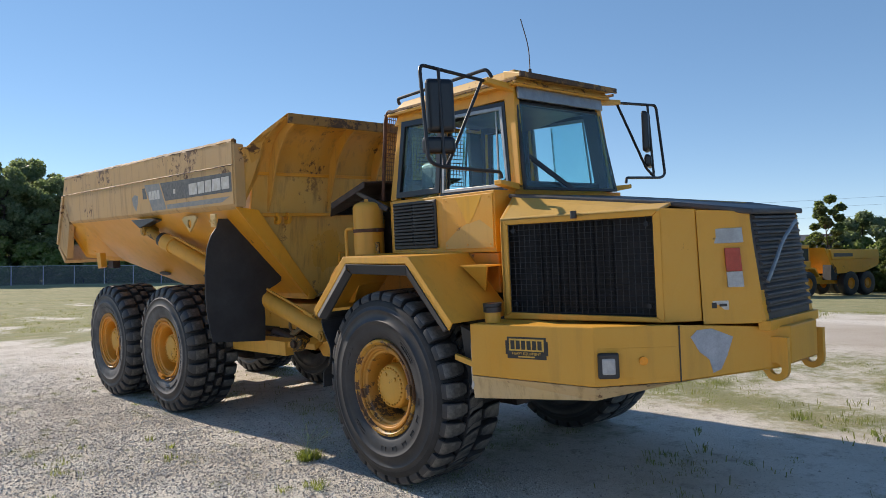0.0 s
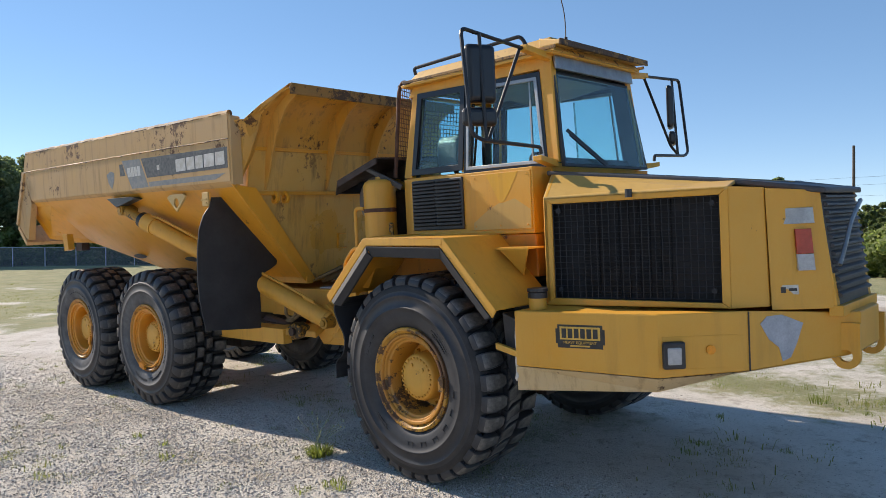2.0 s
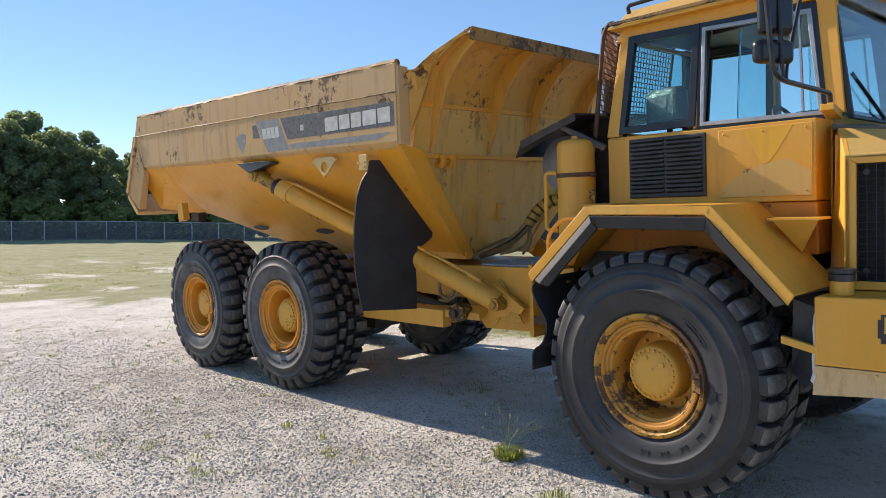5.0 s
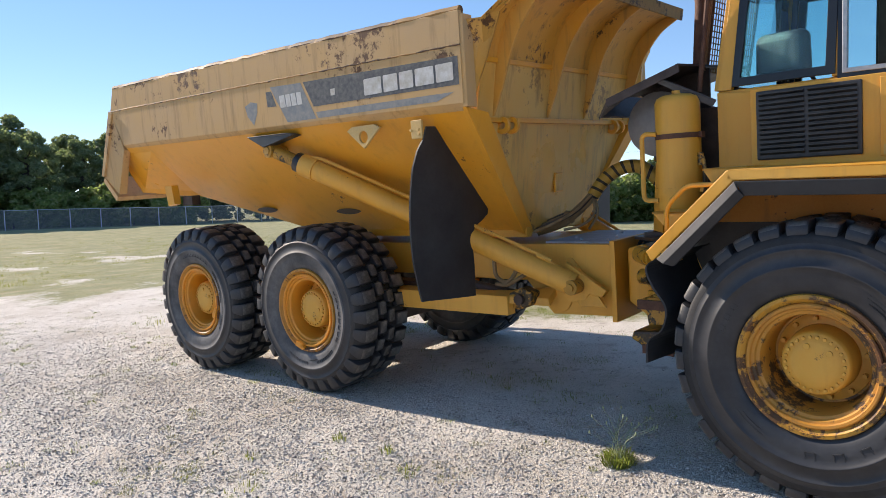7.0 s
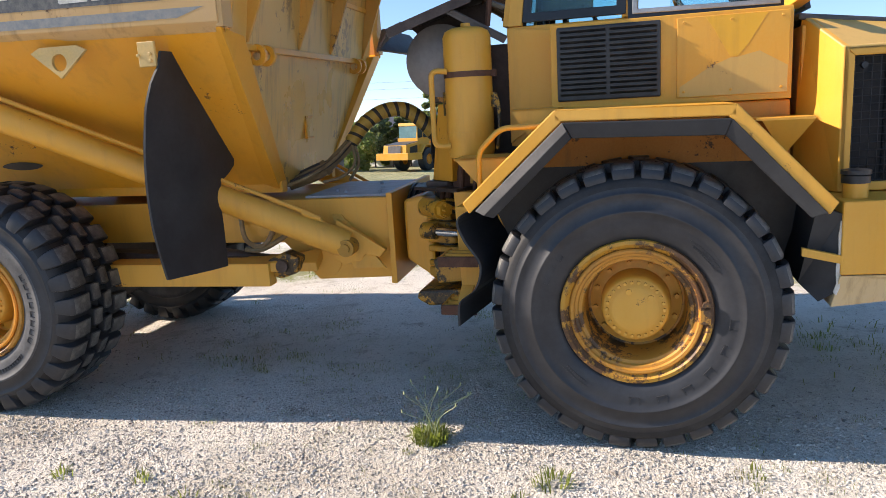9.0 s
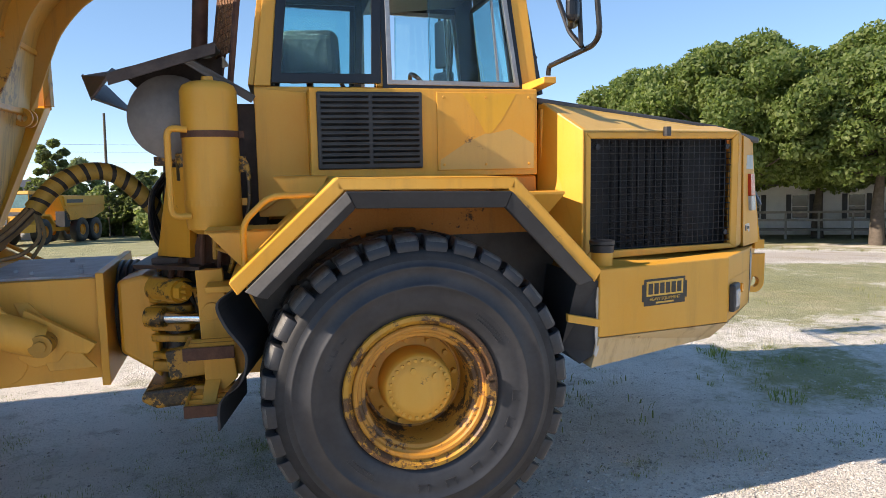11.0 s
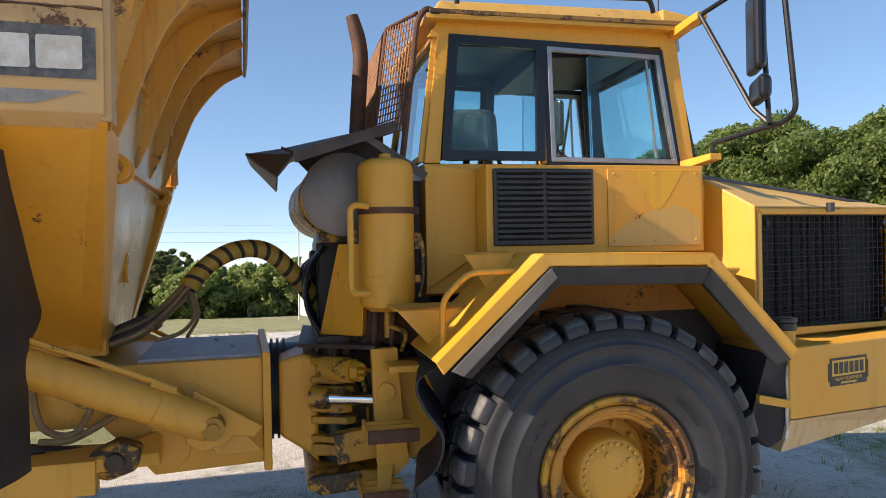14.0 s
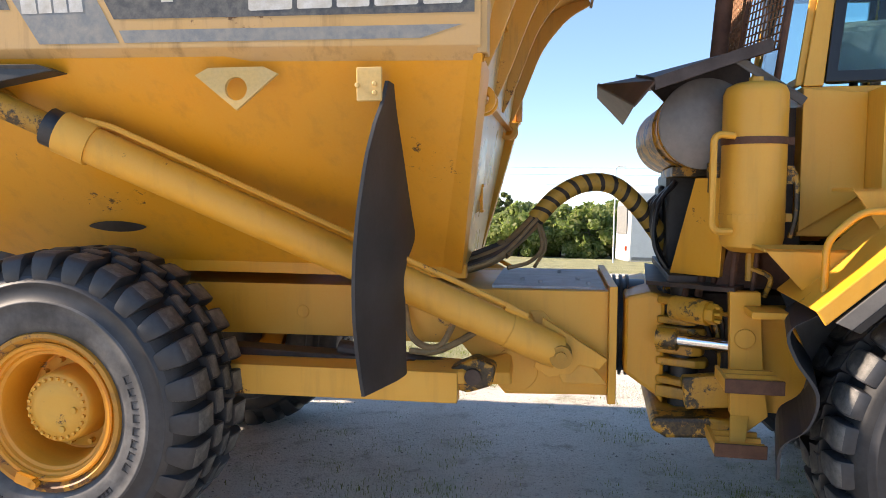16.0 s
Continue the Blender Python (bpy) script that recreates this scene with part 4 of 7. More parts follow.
for z, tall, reach in ((1.265, 0.020, 0.22), (1.165, 0.018, 0.26), (1.115, 0.020, 0.30), (1.03, 0.034, 0.29), (0.955, 0.020, 0.31), (0.86, 0.018, 0.24), (0.80, 0.030, 0.30)):
    bm = bmesh.new()
    prism(bm, [(0.06, -0.46), (reach - 0.07, -0.53), (reach - 0.02, -0.52), (reach, -0.47), (reach, 0.40), (0.06, 0.42)], "z", z - tall, z + tall)
    tpart("joint_fork", bm, OILY, jt, bevel=0.01)
bm = bmesh.new()
rod(bm, (0.20, -0.40, 0.70), (0.20, -0.40, 1.34), 0.075, n=20)
tpart("joint_pin", bm, BLACK, jt, smooth=True, bevel=0)
bm = bmesh.new()
rod(bm, (0.20, 0.30, 0.70), (0.20, 0.30, 1.34), 0.075, n=20)
tpart("joint_pin", bm, BLACK, jt, smooth=True, bevel=0)
# block added behind the forks so that the gaps between them read black
bm = bmesh.new()
block(bm, 0.10, 0.42, -0.36, 0.36, 0.74, 1.33)
tpart("joint_core", bm, BLACK, jt, "black block added to darken the greasy joint's gaps", bevel=0)
for k in range(7):
    bm = bmesh.new()
    v0, z0 = -0.40 - 0.035 * k, 1.31 - 0.012 * k
    tube(bm, spline([(0.10 + 0.02 * k, v0 + 0.06, z0), (0.20 + 0.03 * k, v0 - 0.04, z0 - 0.02), (0.30 + 0.015 * k, v0 - 0.05 + 0.02 * (k % 3), z0 - 0.16 - 0.05 * (k % 2)),
                     (0.37, v0 + 0.02, z0 - 0.28 - 0.03 * k), (0.44, -0.45, z0 - 0.36)], 6), 0.011 + 0.003 * (k % 2), 7)
    tpart("joint_hose", bm, PIPE if k % 3 else OILY, jt, smooth=True, bevel=0)
bm = bmesh.new()
rod(bm, (0.14, -0.55, 1.085), (0.38, -0.65, 1.085), 0.033, n=16)
tpart("steering_rod", bm, CHROME, None, "bright chrome steering ram", front=True, smooth=True, bevel=0)
bm = bmesh.new()
rod(bm, (0.06, -0.52, 1.085), (0.15, -0.555, 1.085), 0.055, n=16)
tpart("ram_eye", bm, OILY, None, "", front=True, smooth=True, bevel=0)
bm = bmesh.new()
prism(bm, [(0.02, 0.665), (0.10, 0.62), (0.42, 0.64), (0.50, 0.72), (0.30, 0.735), (0.04, 0.72)], "y", -0.66, 0.3)
tpart("lower_yoke", bm, OILY, None, "", front=True, bevel=0.02)
bm = bmesh.new()
prism(bm, [(0.34, 1.36), (0.47, 1.36), (0.49, 1.05), (0.52, 0.80), (0.43, 0.72), (0.36, 0.80)], "y", -0.80, -0.74)
block(bm, 0.42, 1.2, -0.74, 0.7, 0.80, 1.25)
rod(bm, (0.41, -0.812, 1.15), (0.41, -0.80, 1.15), 0.045, n=20)
tpart("front_frame", bm, YELLOW, None, "yellow front frame with oil stains", front=True)
bm = bmesh.new()
prism(bm, [(0.16, 0.93), (0.38, 0.96), (0.38, 0.80), (0.18, 0.78)], "y", -0.70, -0.62)
tpart("frame_bracket", bm, OILY, None, "", front=True, bevel=0.01)
bm = bmesh.new()
prism(bm, [(0.30, 1.36), (0.62, 1.36), (0.62, 1.56), (0.36, 1.56)], "y", -0.66, -0.3)
for k, (u, v_, z0, z1) in enumerate(((0.30, -0.60, 1.36, 1.60), (0.36, -0.70, 1.30, 1.56), (0.24, -0.55, 1.30, 1.42), (0.45, -0.72, 1.34, 1.56), (0.18, -0.5, 1.28, 1.36))):
    rod(bm, (u, v_, z0), (u + 0.02, v_, z1), 0.012 + 0.004 * (k % 3), n=8)
tpart("valve_block", bm, RUST, None, "oily valves and pipes below the tank", front=True, bevel=0)
bm = bmesh.new()
plate(bm, [(0.0, -0.50, 1.345), (0.36, -0.80, 1.355), (0.5, -0.5, 1.36), (0.05, 0.4, 1.345)], 0.02)
tpart("cross_plate", bm, DARKSTEEL, None, "", front=True, bevel=0)
bm = bmesh.new()
rod(bm, (0.12, -0.66, 1.26), (0.26, -0.78, 1.255), 0.058, n=18)
rod(bm, (0.26, -0.78, 1.255), (0.29, -0.805, 1.254), 0.048, n=6)
for a_ in range(6):
    rod(bm, (0.265 + 0.0, -0.785 + 0.03 * math.cos(a_), 1.255 + 0.035 * math.sin(a_)), (0.30, -0.815 + 0.03 * math.cos(a_), 1.255 + 0.035 * math.sin(a_)), 0.008, n=6)
tpart("pump", bm, OILY, None, "oily yellow hydraulic pump", front=True, smooth=True, bevel=0)
bm = bmesh.new()
block(bm, 0.22, 2.3, -0.42, 0.42, 0.80, 1.3)
block(bm, 1.0, 1.85, -0.35, 0.35, 0.55, 0.85)
rod(bm, (1.375, -0.8, 0.80), (1.375, 0.8, 0.80), 0.16)
block(bm, 2.2, 3.0, -0.4, 0.4, 0.86, 1.1)
tpart("front_axle", bm, DARKSTEEL, None, "", front=True)
for u0, u1, v0, z in ((0.29, 0.52, -1.04, 1.02), (0.27, 0.48, -0.96, 0.715)):
    bm = bmesh.new()
    for k in range(3):
        plate(bm, [(u0 + 0.01, v0 + 0.08 * k + 0.02, z), (u1, v0 + 0.08 * k + 0.02, z), (u1, v0 + 0.08 * k + 0.02, z - 0.045), (u0 + 0.01, v0 + 0.08 * k + 0.02, z - 0.045)], (0, 0.02, 0))
    plate(bm, [(u0, v0, z), (u0, v0 + 0.26, z), (u0, v0 + 0.26, z - 0.05), (u0, v0, z - 0.05)], (0.015, 0, 0))
    tpart("foot_step", bm, YELLOW, None, "worn yellow grated foot step", front=True, bevel=0)
    bm = bmesh.new()
    plate(bm, [(u0, v0, z + 0.006), (u1 + 0.005, v0, z + 0.006), (u1 + 0.005, v0, z - 0.055), (u0, v0, z - 0.055)], (0, -0.012, 0))
    tpart("step_edge", bm, RUST, None, "", front=True)
bm = bmesh.new()
plate(bm, [(0.36, -0.80, 0.80), (0.44, -0.80, 0.80), (0.40, -0.92, 0.66), (0.34, -0.92, 0.66)], 0.02)
tpart("step_bracket", bm, YELLOW, None, "", front=True)
bm = bmesh.new()
plate(bm, [(0.40, -0.80, 1.30), (0.55, -0.80, 1.30), (0.55, -0.98, 1.30), (0.40, -0.98, 1.30)], 0.03)
tpart("step_bracket", bm, YELLOW, None, "", front=True)
bm = bmesh.new()
plate(bm, [(0.115, -0.44, 1.40), (0.31, -0.70, 1.41), (0.33, -0.70, 1.87), (0.21, -0.56, 1.87)], (0.03, 0.06, 0))
tpart("cover_plate", bm, YELLOW, None, "yellow cover plate beside the tank", front=True)
bm = bmesh.new()
block(bm, 0.10, 0.62, -0.55, 0.5, 1.36, 1.40)
block(bm, 0.3, 0.7, -0.5, 0.5, 1.40, 2.2)
tpart("engine_block", bm, DARKSTEEL, None, "dark oily machinery behind the cab", front=True)

# -- front fender --
FEN = [(0.535, 1.375), (1.007, 1.812), (1.82, 1.80), (2.25, 1.345)]
for sg in (-1, 1):
    bm = bmesh.new()
    vo = 1.385
    for (u0, z0), (u1, z1) in zip(FEN, FEN[1:]):
        q = [(u0, sg * vo, z0), (u1, sg * vo, z1), (u1, sg * 0.78, z1), (u0, sg * 0.78, z0)]
        d = Vector((u1 - u0, 0, z1 - z0)).normalized()
        nrm = Vector((d.z, 0, -d.x)) * 0.012
        solid(bm, q, [Vector(p) + nrm for p in q])
        if u0 < 0.6:
            fender = tpart("front_fender", bm, YELLOW, None, "angular yellow front fender", front=True, bevel=0.006)
        else:
            tpart("fender_panel", bm, YELLOW, fender, bevel=0.006)
        bm = bmesh.new()
        e = [(u0, sg * vo, z0), (u1, sg * vo, z1), (u1 + (d.z * 0.05), sg * vo, z1 - 0.055), (u0 + (d.z * 0.05), sg * vo, z0 - 0.055)]
        solid(bm, e, [(p[0], p[1] - sg * 0.015, p[2]) for p in e])
        tpart("fender_lip", bm, YELLOW, fender, bevel=0.006)
        bm = bmesh.new()
    IN = [(0.60, 1.335), (1.045, 1.752), (1.80, 1.735), (2.205, 1.30)]
    IN2 = [(0.69, 1.295), (1.085, 1.675), (1.775, 1.66), (2.145, 1.275)]
    for k in range(3):
        bm = bmesh.new()
        if k == 0:                                   # the rear slope: a bleached face flared out, lightened as sunlit, a dark fold below it
            fold = [[p + (r - p) * 0.55 for p, r in zip(IN[j], IN2[j])] for j in (0, 1)]
            q = [(IN[0][0], sg * 1.390, IN[0][1]), (IN[1][0], sg * 1.390, IN[1][1]), (fold[1][0], sg * 1.405, fold[1][1]), (fold[0][0], sg * 1.408, fold[0][1])]
            solid(bm, q, [(p[0], p[1] - sg * 0.02, p[2]) for p in q])
            tpart("rubber_edge", bm, LITRUBBER, fender, "bleached rubber fender edge, greyed as sunlit", bevel=0.003)
            bm = bmesh.new()
            q = [q[3], q[2], (IN2[1][0], sg * 1.37, IN2[1][1]), (IN2[0][0], sg * 1.37, IN2[0][1])]
            solid(bm, q, [(p[0], p[1] - sg * 0.02, p[2]) for p in q])
            tpart("rubber_fold", bm, FLAP, fender, "dark lower fold of the fender edge", bevel=0.003)
            continue
        q = [(IN[k][0], sg * 1.395, IN[k][1]), (IN[k + 1][0], sg * 1.395, IN[k + 1][1]), (IN2[k + 1][0], sg * 1.37, IN2[k + 1][1]), (IN2[k][0], sg * 1.37, IN2[k][1])]
        solid(bm, q, [(p[0], p[1] - sg * 0.035, p[2]) for p in q])
        tpart("rubber_edge", bm, FLAP, fender, "black rubber fender edge", bevel=0.005)
    bm = bmesh.new()
    tube(bm, rounded([(0.60, sg * 1.24, 1.42), (0.60, sg * 1.24, 1.62), (0.72, sg * 1.24, 1.735), (0.93, sg * 1.24, 1.735)], 0.05), 0.0145, 10)
    tpart("grab_rail", bm, YELLOW, fender, "bent yellow grab rail", smooth=True, bevel=0)
    bm = bmesh.new()
    wave = spline([(0.57, 0, 1.34), (0.47, 0, 1.27), (0.50, 0, 1.16), (0.58, 0, 1.03), (0.55, 0, 0.90), (0.46, 0, 0.82), (0.45, 0, 0.69)], 5)
    rows_ = [[bm.verts.new((w_.x + dx, sg * v_, w_.z + dz)) for v_, dx, dz in ((1.27, 0, 0), (0.80, 0.10, 0.02), (0.80, 0.112, 0.024), (1.27, 0.012, 0.004))] for w_ in wave]
    for ra, rb in zip(rows_, rows_[1:]):
        for i in range(4):
            bm.faces.new((ra[i], ra[(i + 1) % 4], rb[(i + 1) % 4], rb[i]))
    bm.faces.new(rows_[0])
    bm.faces.new(rows_[-1][::-1])
    tpart("fender_flap", bm, FLAP, fender, "curled black rubber flap behind the wheel", bevel=0)
    bm = bmesh.new()
    q = [(2.19, sg * 1.25, 1.31), (2.30, sg * 1.25, 1.27), (2.30, sg * 1.23, 0.90), (2.22, sg * 1.2, 0.84), (2.14, sg * 1.15, 0.92)]
    solid(bm, q, [(p[0], sg * 0.7, p[2]) for p in q])
    front_flap = tpart("fender_flap", bm, FLAP, fender, "black rubber flap in front of the wheel", bevel=0)
    bm = bmesh.new()
    q = [(2.13, sg * 1.262, 1.115), (2.315, sg * 1.262, 1.075), (2.315, sg * 1.262, 1.035), (2.13, sg * 1.262, 1.075)]
    solid(bm, q, [(p[0], p[1] - sg * 0.03, p[2]) for p in q])
    tpart("flap_strap", bm, YELLOW, front_flap, "yellow strap across the flap", bevel=0.003)
    bm = bmesh.new()
    torn = [(2.298, 1.24), (2.302, 1.16), (2.297, 1.08), (2.302, 1.0), (2.298, 0.92), (2.285, 0.885)]
    back_ = [(2.272, 0.90), (2.283, 0.94), (2.279, 1.02), (2.287, 1.09), (2.283, 1.17), (2.290, 1.24)]
    solid(bm, [(u, sg * 1.2535, z) for u, z in torn + back_], [(u, sg * 1.245, z) for u, z in torn + back_])
    tpart("torn_edge", bm, DECALW, front_flap, "pale torn edge of the flap", bevel=0)
    bm = bmesh.new()
    for u0, z0, w in ((0.42, 1.575, 0.34), (0.74, 1.82, 0.25)):
        bm = bmesh.new()
        q = [(u0, sg * 0.80, z0), (u0 + w, sg * 0.80, z0), (u0 + w, sg * 1.06, z0), (u0, sg * 1.06, z0)]
        solid(bm, q, [(p[0], p[1], p[2] - 0.012) for p in q])
        q = [(u0, sg * 1.06, z0), (u0 + w, sg * 1.06, z0), (u0 + w * 0.72, sg * 1.06, z0 - 0.17), (u0 + w * 0.45, sg * 1.06, z0 - 0.17)]
        solid(bm, q, [(p[0], p[1] - sg * 0.012, p[2]) for p in q])
        tpart("fender_step", bm, YELLOW, fender, "folded yellow foot step", bevel=0)
    bm = bmesh.new()
    plate(bm, [(1.95, sg * 1.0, 1.70), (2.22, sg * 1.0, 1.70), (2.22, sg * 0.80, 1.70), (1.95, sg * 0.80, 1.70)], 0.012)
    q = [(1.98, sg * 1.0, 1.70), (2.22, sg * 1.0, 1.70), (2.10, sg * 0.9, 1.52)]
    solid(bm, q, [(p[0], p[1] - sg * 0.012, p[2]) for p in q])
    tpart("fender_step", bm, YELLOW, fender, "folded yellow foot step", bevel=0)
    bm = bmesh.new()
    # below z 1.49 the inner panel is black: the wheel well's dark as colour
    for nm, mat, q, label in (("inner_panel", FENDERIN, [(0.70, 1.49), (1.02, 1.79), (1.81, 1.78), (2.08, 1.49)], "rusty brown inside of the fender"),
                              ("dark_inner_panel", BLACK, [(0.55, 1.36), (0.70, 1.49), (2.08, 1.49), (2.23, 1.33), (2.1, 0.9), (0.75, 0.9)], "lower inner panel, wheel well's dark put into black")):
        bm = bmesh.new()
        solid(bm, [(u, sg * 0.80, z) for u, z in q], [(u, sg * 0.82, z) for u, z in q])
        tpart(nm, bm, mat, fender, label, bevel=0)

# -- cab --
WB, WT = 0.60, 0.545                                 # half widths of the upper cab at sill and roof
ZS, ZR = 2.285, 3.045


def cab_v(z):
    return WB + (WT - WB) * (z - ZS) / (ZR - ZS)


bm = bmesh.new()
block(bm, 0.66, 2.15, -0.585, 0.585, 1.60, 2.283)
cab = tpart("cab", bm, YELLOW, None, "yellow operator cab with tinted windows", front=True)
for sg in (-1, 1):
    bm = bmesh.new()
    prism(bm, [(0.93, 1.80), (2.14, 1.80), (2.14, 2.255), (0.93, 2.255)], "y", sg * 0.58, sg * 0.805)
    prism(bm, [(0.66, 1.62), (0.93, 1.80), (0.93, 2.25), (0.66, 2.275)], "y", sg * 0.55, sg * 0.61)
    tpart("side_box", bm, YELLOW, cab, "yellow side locker below the window")
    bm = bmesh.new()
    prism(bm, [(1.70, 1.797), (2.14, 1.797), (2.15, 1.50), (2.04, 1.495), (1.90, 1.62)], "y", sg * 0.58, sg * 0.79)
    tpart("locker_corner", bm, CORNER, cab, "orange corner with a dark rust stain", bevel=0.012)
    bm = bmesh.new()
    prism(bm, [(1.585, 1.83), (2.125, 1.83), (2.125, 2.235), (1.585, 2.235)], "y", sg * 0.80, sg * 0.813)
    for u in (1.62, 1.85, 2.09):
        for z in (1.86, 2.21):
            rod(bm, (u, sg * 0.80, z), (u, sg * 0.817, z), 0.008, n=8)
    panel = tpart("access_panel", bm, YELLOW, cab)
    # the sunlit V and the duller tan round it, as thin coloured plates
    for pts, mat, o in (([(1.600, 1.835), (2.118, 1.835), (2.118, 1.965), (1.985, 2.045), (1.875, 2.020), (1.845, 2.020), (1.74, 1.975), (1.60, 1.885)], PALE_TAN, 0.0136),
                        ([(1.722, 2.230), (2.020, 2.230), (1.990, 2.180), (1.935, 2.090), (1.880, 2.024), (1.845, 2.026), (1.800, 2.105), (1.755, 2.185)], SUNPATCH, 0.0140)):
        bm = bmesh.new()
        prism(bm, pts, "y", sg * 0.812, sg * (0.80 + o))
        tpart("sun_patch", bm, mat, panel, "patch of sunlight put into brighter paint" if mat is SUNPATCH else "duller tan patch round the painted sunlight", bevel=0)
    bm = bmesh.new()
    prism(bm, [(0.965, 1.845), (1.505, 1.845), (1.505, 2.235), (0.965, 2.235)], "y", sg * 0.80, sg * 0.822)
    vent = tpart("vent", bm, BLACK, cab, "black louvred air vent", bevel=0.008)
    for half in (0.985, 1.245):
        for k in range(13):
            bm = bmesh.new()
            z = 1.872 + k * 0.0275
            plate(bm, [(half, sg * 0.822, z), (half + 0.24, sg * 0.822, z), (half + 0.24, sg * 0.838, z + 0.012), (half, sg * 0.838, z + 0.012)], (0, 0, 0.007))
            tpart("louvre", bm, BLACK, vent, bevel=0)
    # pillars and rails
    bm = bmesh.new()
    v = lambda z: sg * cab_v(z)
    def bar(u0, z0, u1, z1, w0, w1, dep=0.05):
        q = [(u0, v(z0), z0), (u0 + w0, v(z0), z0), (u1 + w1, v(z1), z1), (u1, v(z1), z1)]
        solid(bm, q, [(p[0], p[1] - sg * dep, p[2]) for p in q])
    bar(0.66, ZS, 0.765, ZR, 0.085, 0.06)
    bar(1.305, ZS, 1.335, ZR, 0.05, 0.03)
    bar(2.115, ZS, 2.04, ZR, 0.105, 0.10, 0.06)
    q = [(0.70, v(2.95), 2.955), (2.13, v(2.95), 2.955), (2.13, v(ZR), ZR), (0.76, v(ZR), ZR)]
    solid(bm, q, [(p[0], p[1] - sg * 0.05, p[2]) for p in q])
    tpart("window_frame", bm, YELLOW, cab)
    # dark trim on the inner faces of the pillars and the roof rail
    for u0, u1, w in ((0.72, 0.80, 0.04), (1.30, 1.33, 0.05), (2.08, 2.0, 0.13)):
        bm = bmesh.new()
        q = [(u0, v(ZS) - sg * 0.066, ZS), (u0 + w, v(ZS) - sg * 0.066, ZS), (u1 + w, v(ZR) - sg * 0.066, ZR), (u1, v(ZR) - sg * 0.066, ZR)]
        solid(bm, q, [(p[0], p[1] - sg * 0.02, p[2]) for p in q])
        tpart("pillar_trim", bm, BLACK, cab, "black inner pillar trim", bevel=0.004)
    bm = bmesh.new()
    q = [(0.80, v(2.94) - sg * 0.066, 2.93), (2.06, v(2.94) - sg * 0.066, 2.93), (2.06, v(ZR) - sg * 0.066, ZR - 0.02), (0.80, v(ZR) - sg * 0.066, ZR - 0.02)]
    solid(bm, q, [(p[0], p[1] - sg * 0.02, p[2]) for p in q])
    tpart("rail_trim", bm, BLACK, cab, bevel=0.004)
    for nm, c, fr in (("rear_side_window", [(0.75, 2.30), (1.325, 2.30), (1.345, 2.96), (0.815, 2.975)], FRAMEBLACK), ("front_side_window", [(1.36, 2.295), (2.11, 2.285), (2.03, 2.905), (1.36, 2.93)], ALU)):
        bm = bmesh.new()
        cu, cz = sum(p[0] for p in c) / 4, sum(p[1] for p in c) / 4
        k = 0.05 if fr is FRAMEBLACK else 0.026
        inn = [(p[0] + (k if p[0] < cu else -k), p[1] + (k if p[1] < cz else -k)) for p in c]
        loops = [[bm.verts.new((p[0], v(p[1]) + sg * off, p[1])) for p in ln] for ln, off in ((c, 0.012), (inn, 0.012), (inn, -0.018), (c, -0.018))]
        for la, lb in zip(loops, loops[1:] + loops[:1]):
            for a in range(4):
                b = (a + 1) % 4
                bm.faces.new((la[a], la[b], lb[b], lb[a]))
        bmesh.ops.recalc_face_normals(bm, faces=bm.faces)
        wf = tpart(nm, bm, fr, cab, "black framed tinted cab window" if fr is FRAMEBLACK else "aluminium framed sliding cab window", bevel=0.003)
        bm = bmesh.new()
        if fr is ALU:
            mu = 1.60
            # rubber seal round the frame and the slider's two uprights
            for a in range(4):
                b = (a + 1) % 4
                o = [(p[0] + (-0.024 if p[0] < cu else 0.024), p[1] + (-0.03 if p[1] < cz else 0.032)) for p in c]
                q = [(p[0], v(p[1]) + sg * 0.006, p[1]) for p in (o[a], o[b], inn[b], inn[a])]
                solid(bm, q, [(p[0], p[1] - sg * 0.022, p[2]) for p in q])
            tpart("window_seal", bm, FRAMEBLACK, wf, "black rubber window seal", bevel=0)
            for m0, m1, w, mt in ((1.598, 1.602, 0.008, GLASSC), (1.985, 1.95, 0.012, ALU)):
                bm = bmesh.new()
                q = [(m0, v(inn[0][1]) - sg * 0.004, inn[0][1]), (m0 + w, v(inn[0][1]) - sg * 0.004, inn[0][1]), (m1 + w, v(inn[2][1]) - sg * 0.004, inn[2][1]), (m1, v(inn[2][1]) - sg * 0.004, inn[2][1])]
                solid(bm, q, [(p[0], p[1] - sg * 0.016, p[2]) for p in q])
                tpart("slider_edge", bm, mt, wf, bevel=0)
            bm = bmesh.new()
            inn = [(mu, inn[0][1]), inn[1], inn[2], (mu, inn[3][1] - 0.01)]
        q = [(p[0], v(p[1]) - sg * 0.008, p[1]) for p in inn]
        solid(bm, q, [(p[0], p[1] - sg * 0.006, p[2]) for p in q])
        g = tpart("pane", bm, GLASS if fr is FRAMEBLACK else GLASSC, wf, bevel=0)
        g.visible_shadow = False
# windscreen, rear window and roof
bm = bmesh.new()
c = [(2.26, -0.585, 2.25), (2.26, 0.585, 2.25), (2.15, 0.53, 2.93), (2.15, -0.53, 2.93)]
k = [(2.256, -0.562, 2.270), (2.256, 0.562, 2.270), (2.154, 0.510, 2.910), (2.154, -0.510, 2.910)]
for a in range(4):
    b = (a + 1) % 4
    q = [c[a], c[b], k[b], k[a]]
    solid(bm, q, [(p[0] - 0.03, p[1], p[2]) for p in q])
ws = tpart("windscreen", bm, BLACK, cab, "wide tinted windscreen in black rubber")
bm = bmesh.new()
solid(bm, k, [(p[0] - 0.008, p[1], p[2]) for p in k])
g = tpart("pane", bm, GLASS, ws, bevel=0)
g.visible_shadow = False
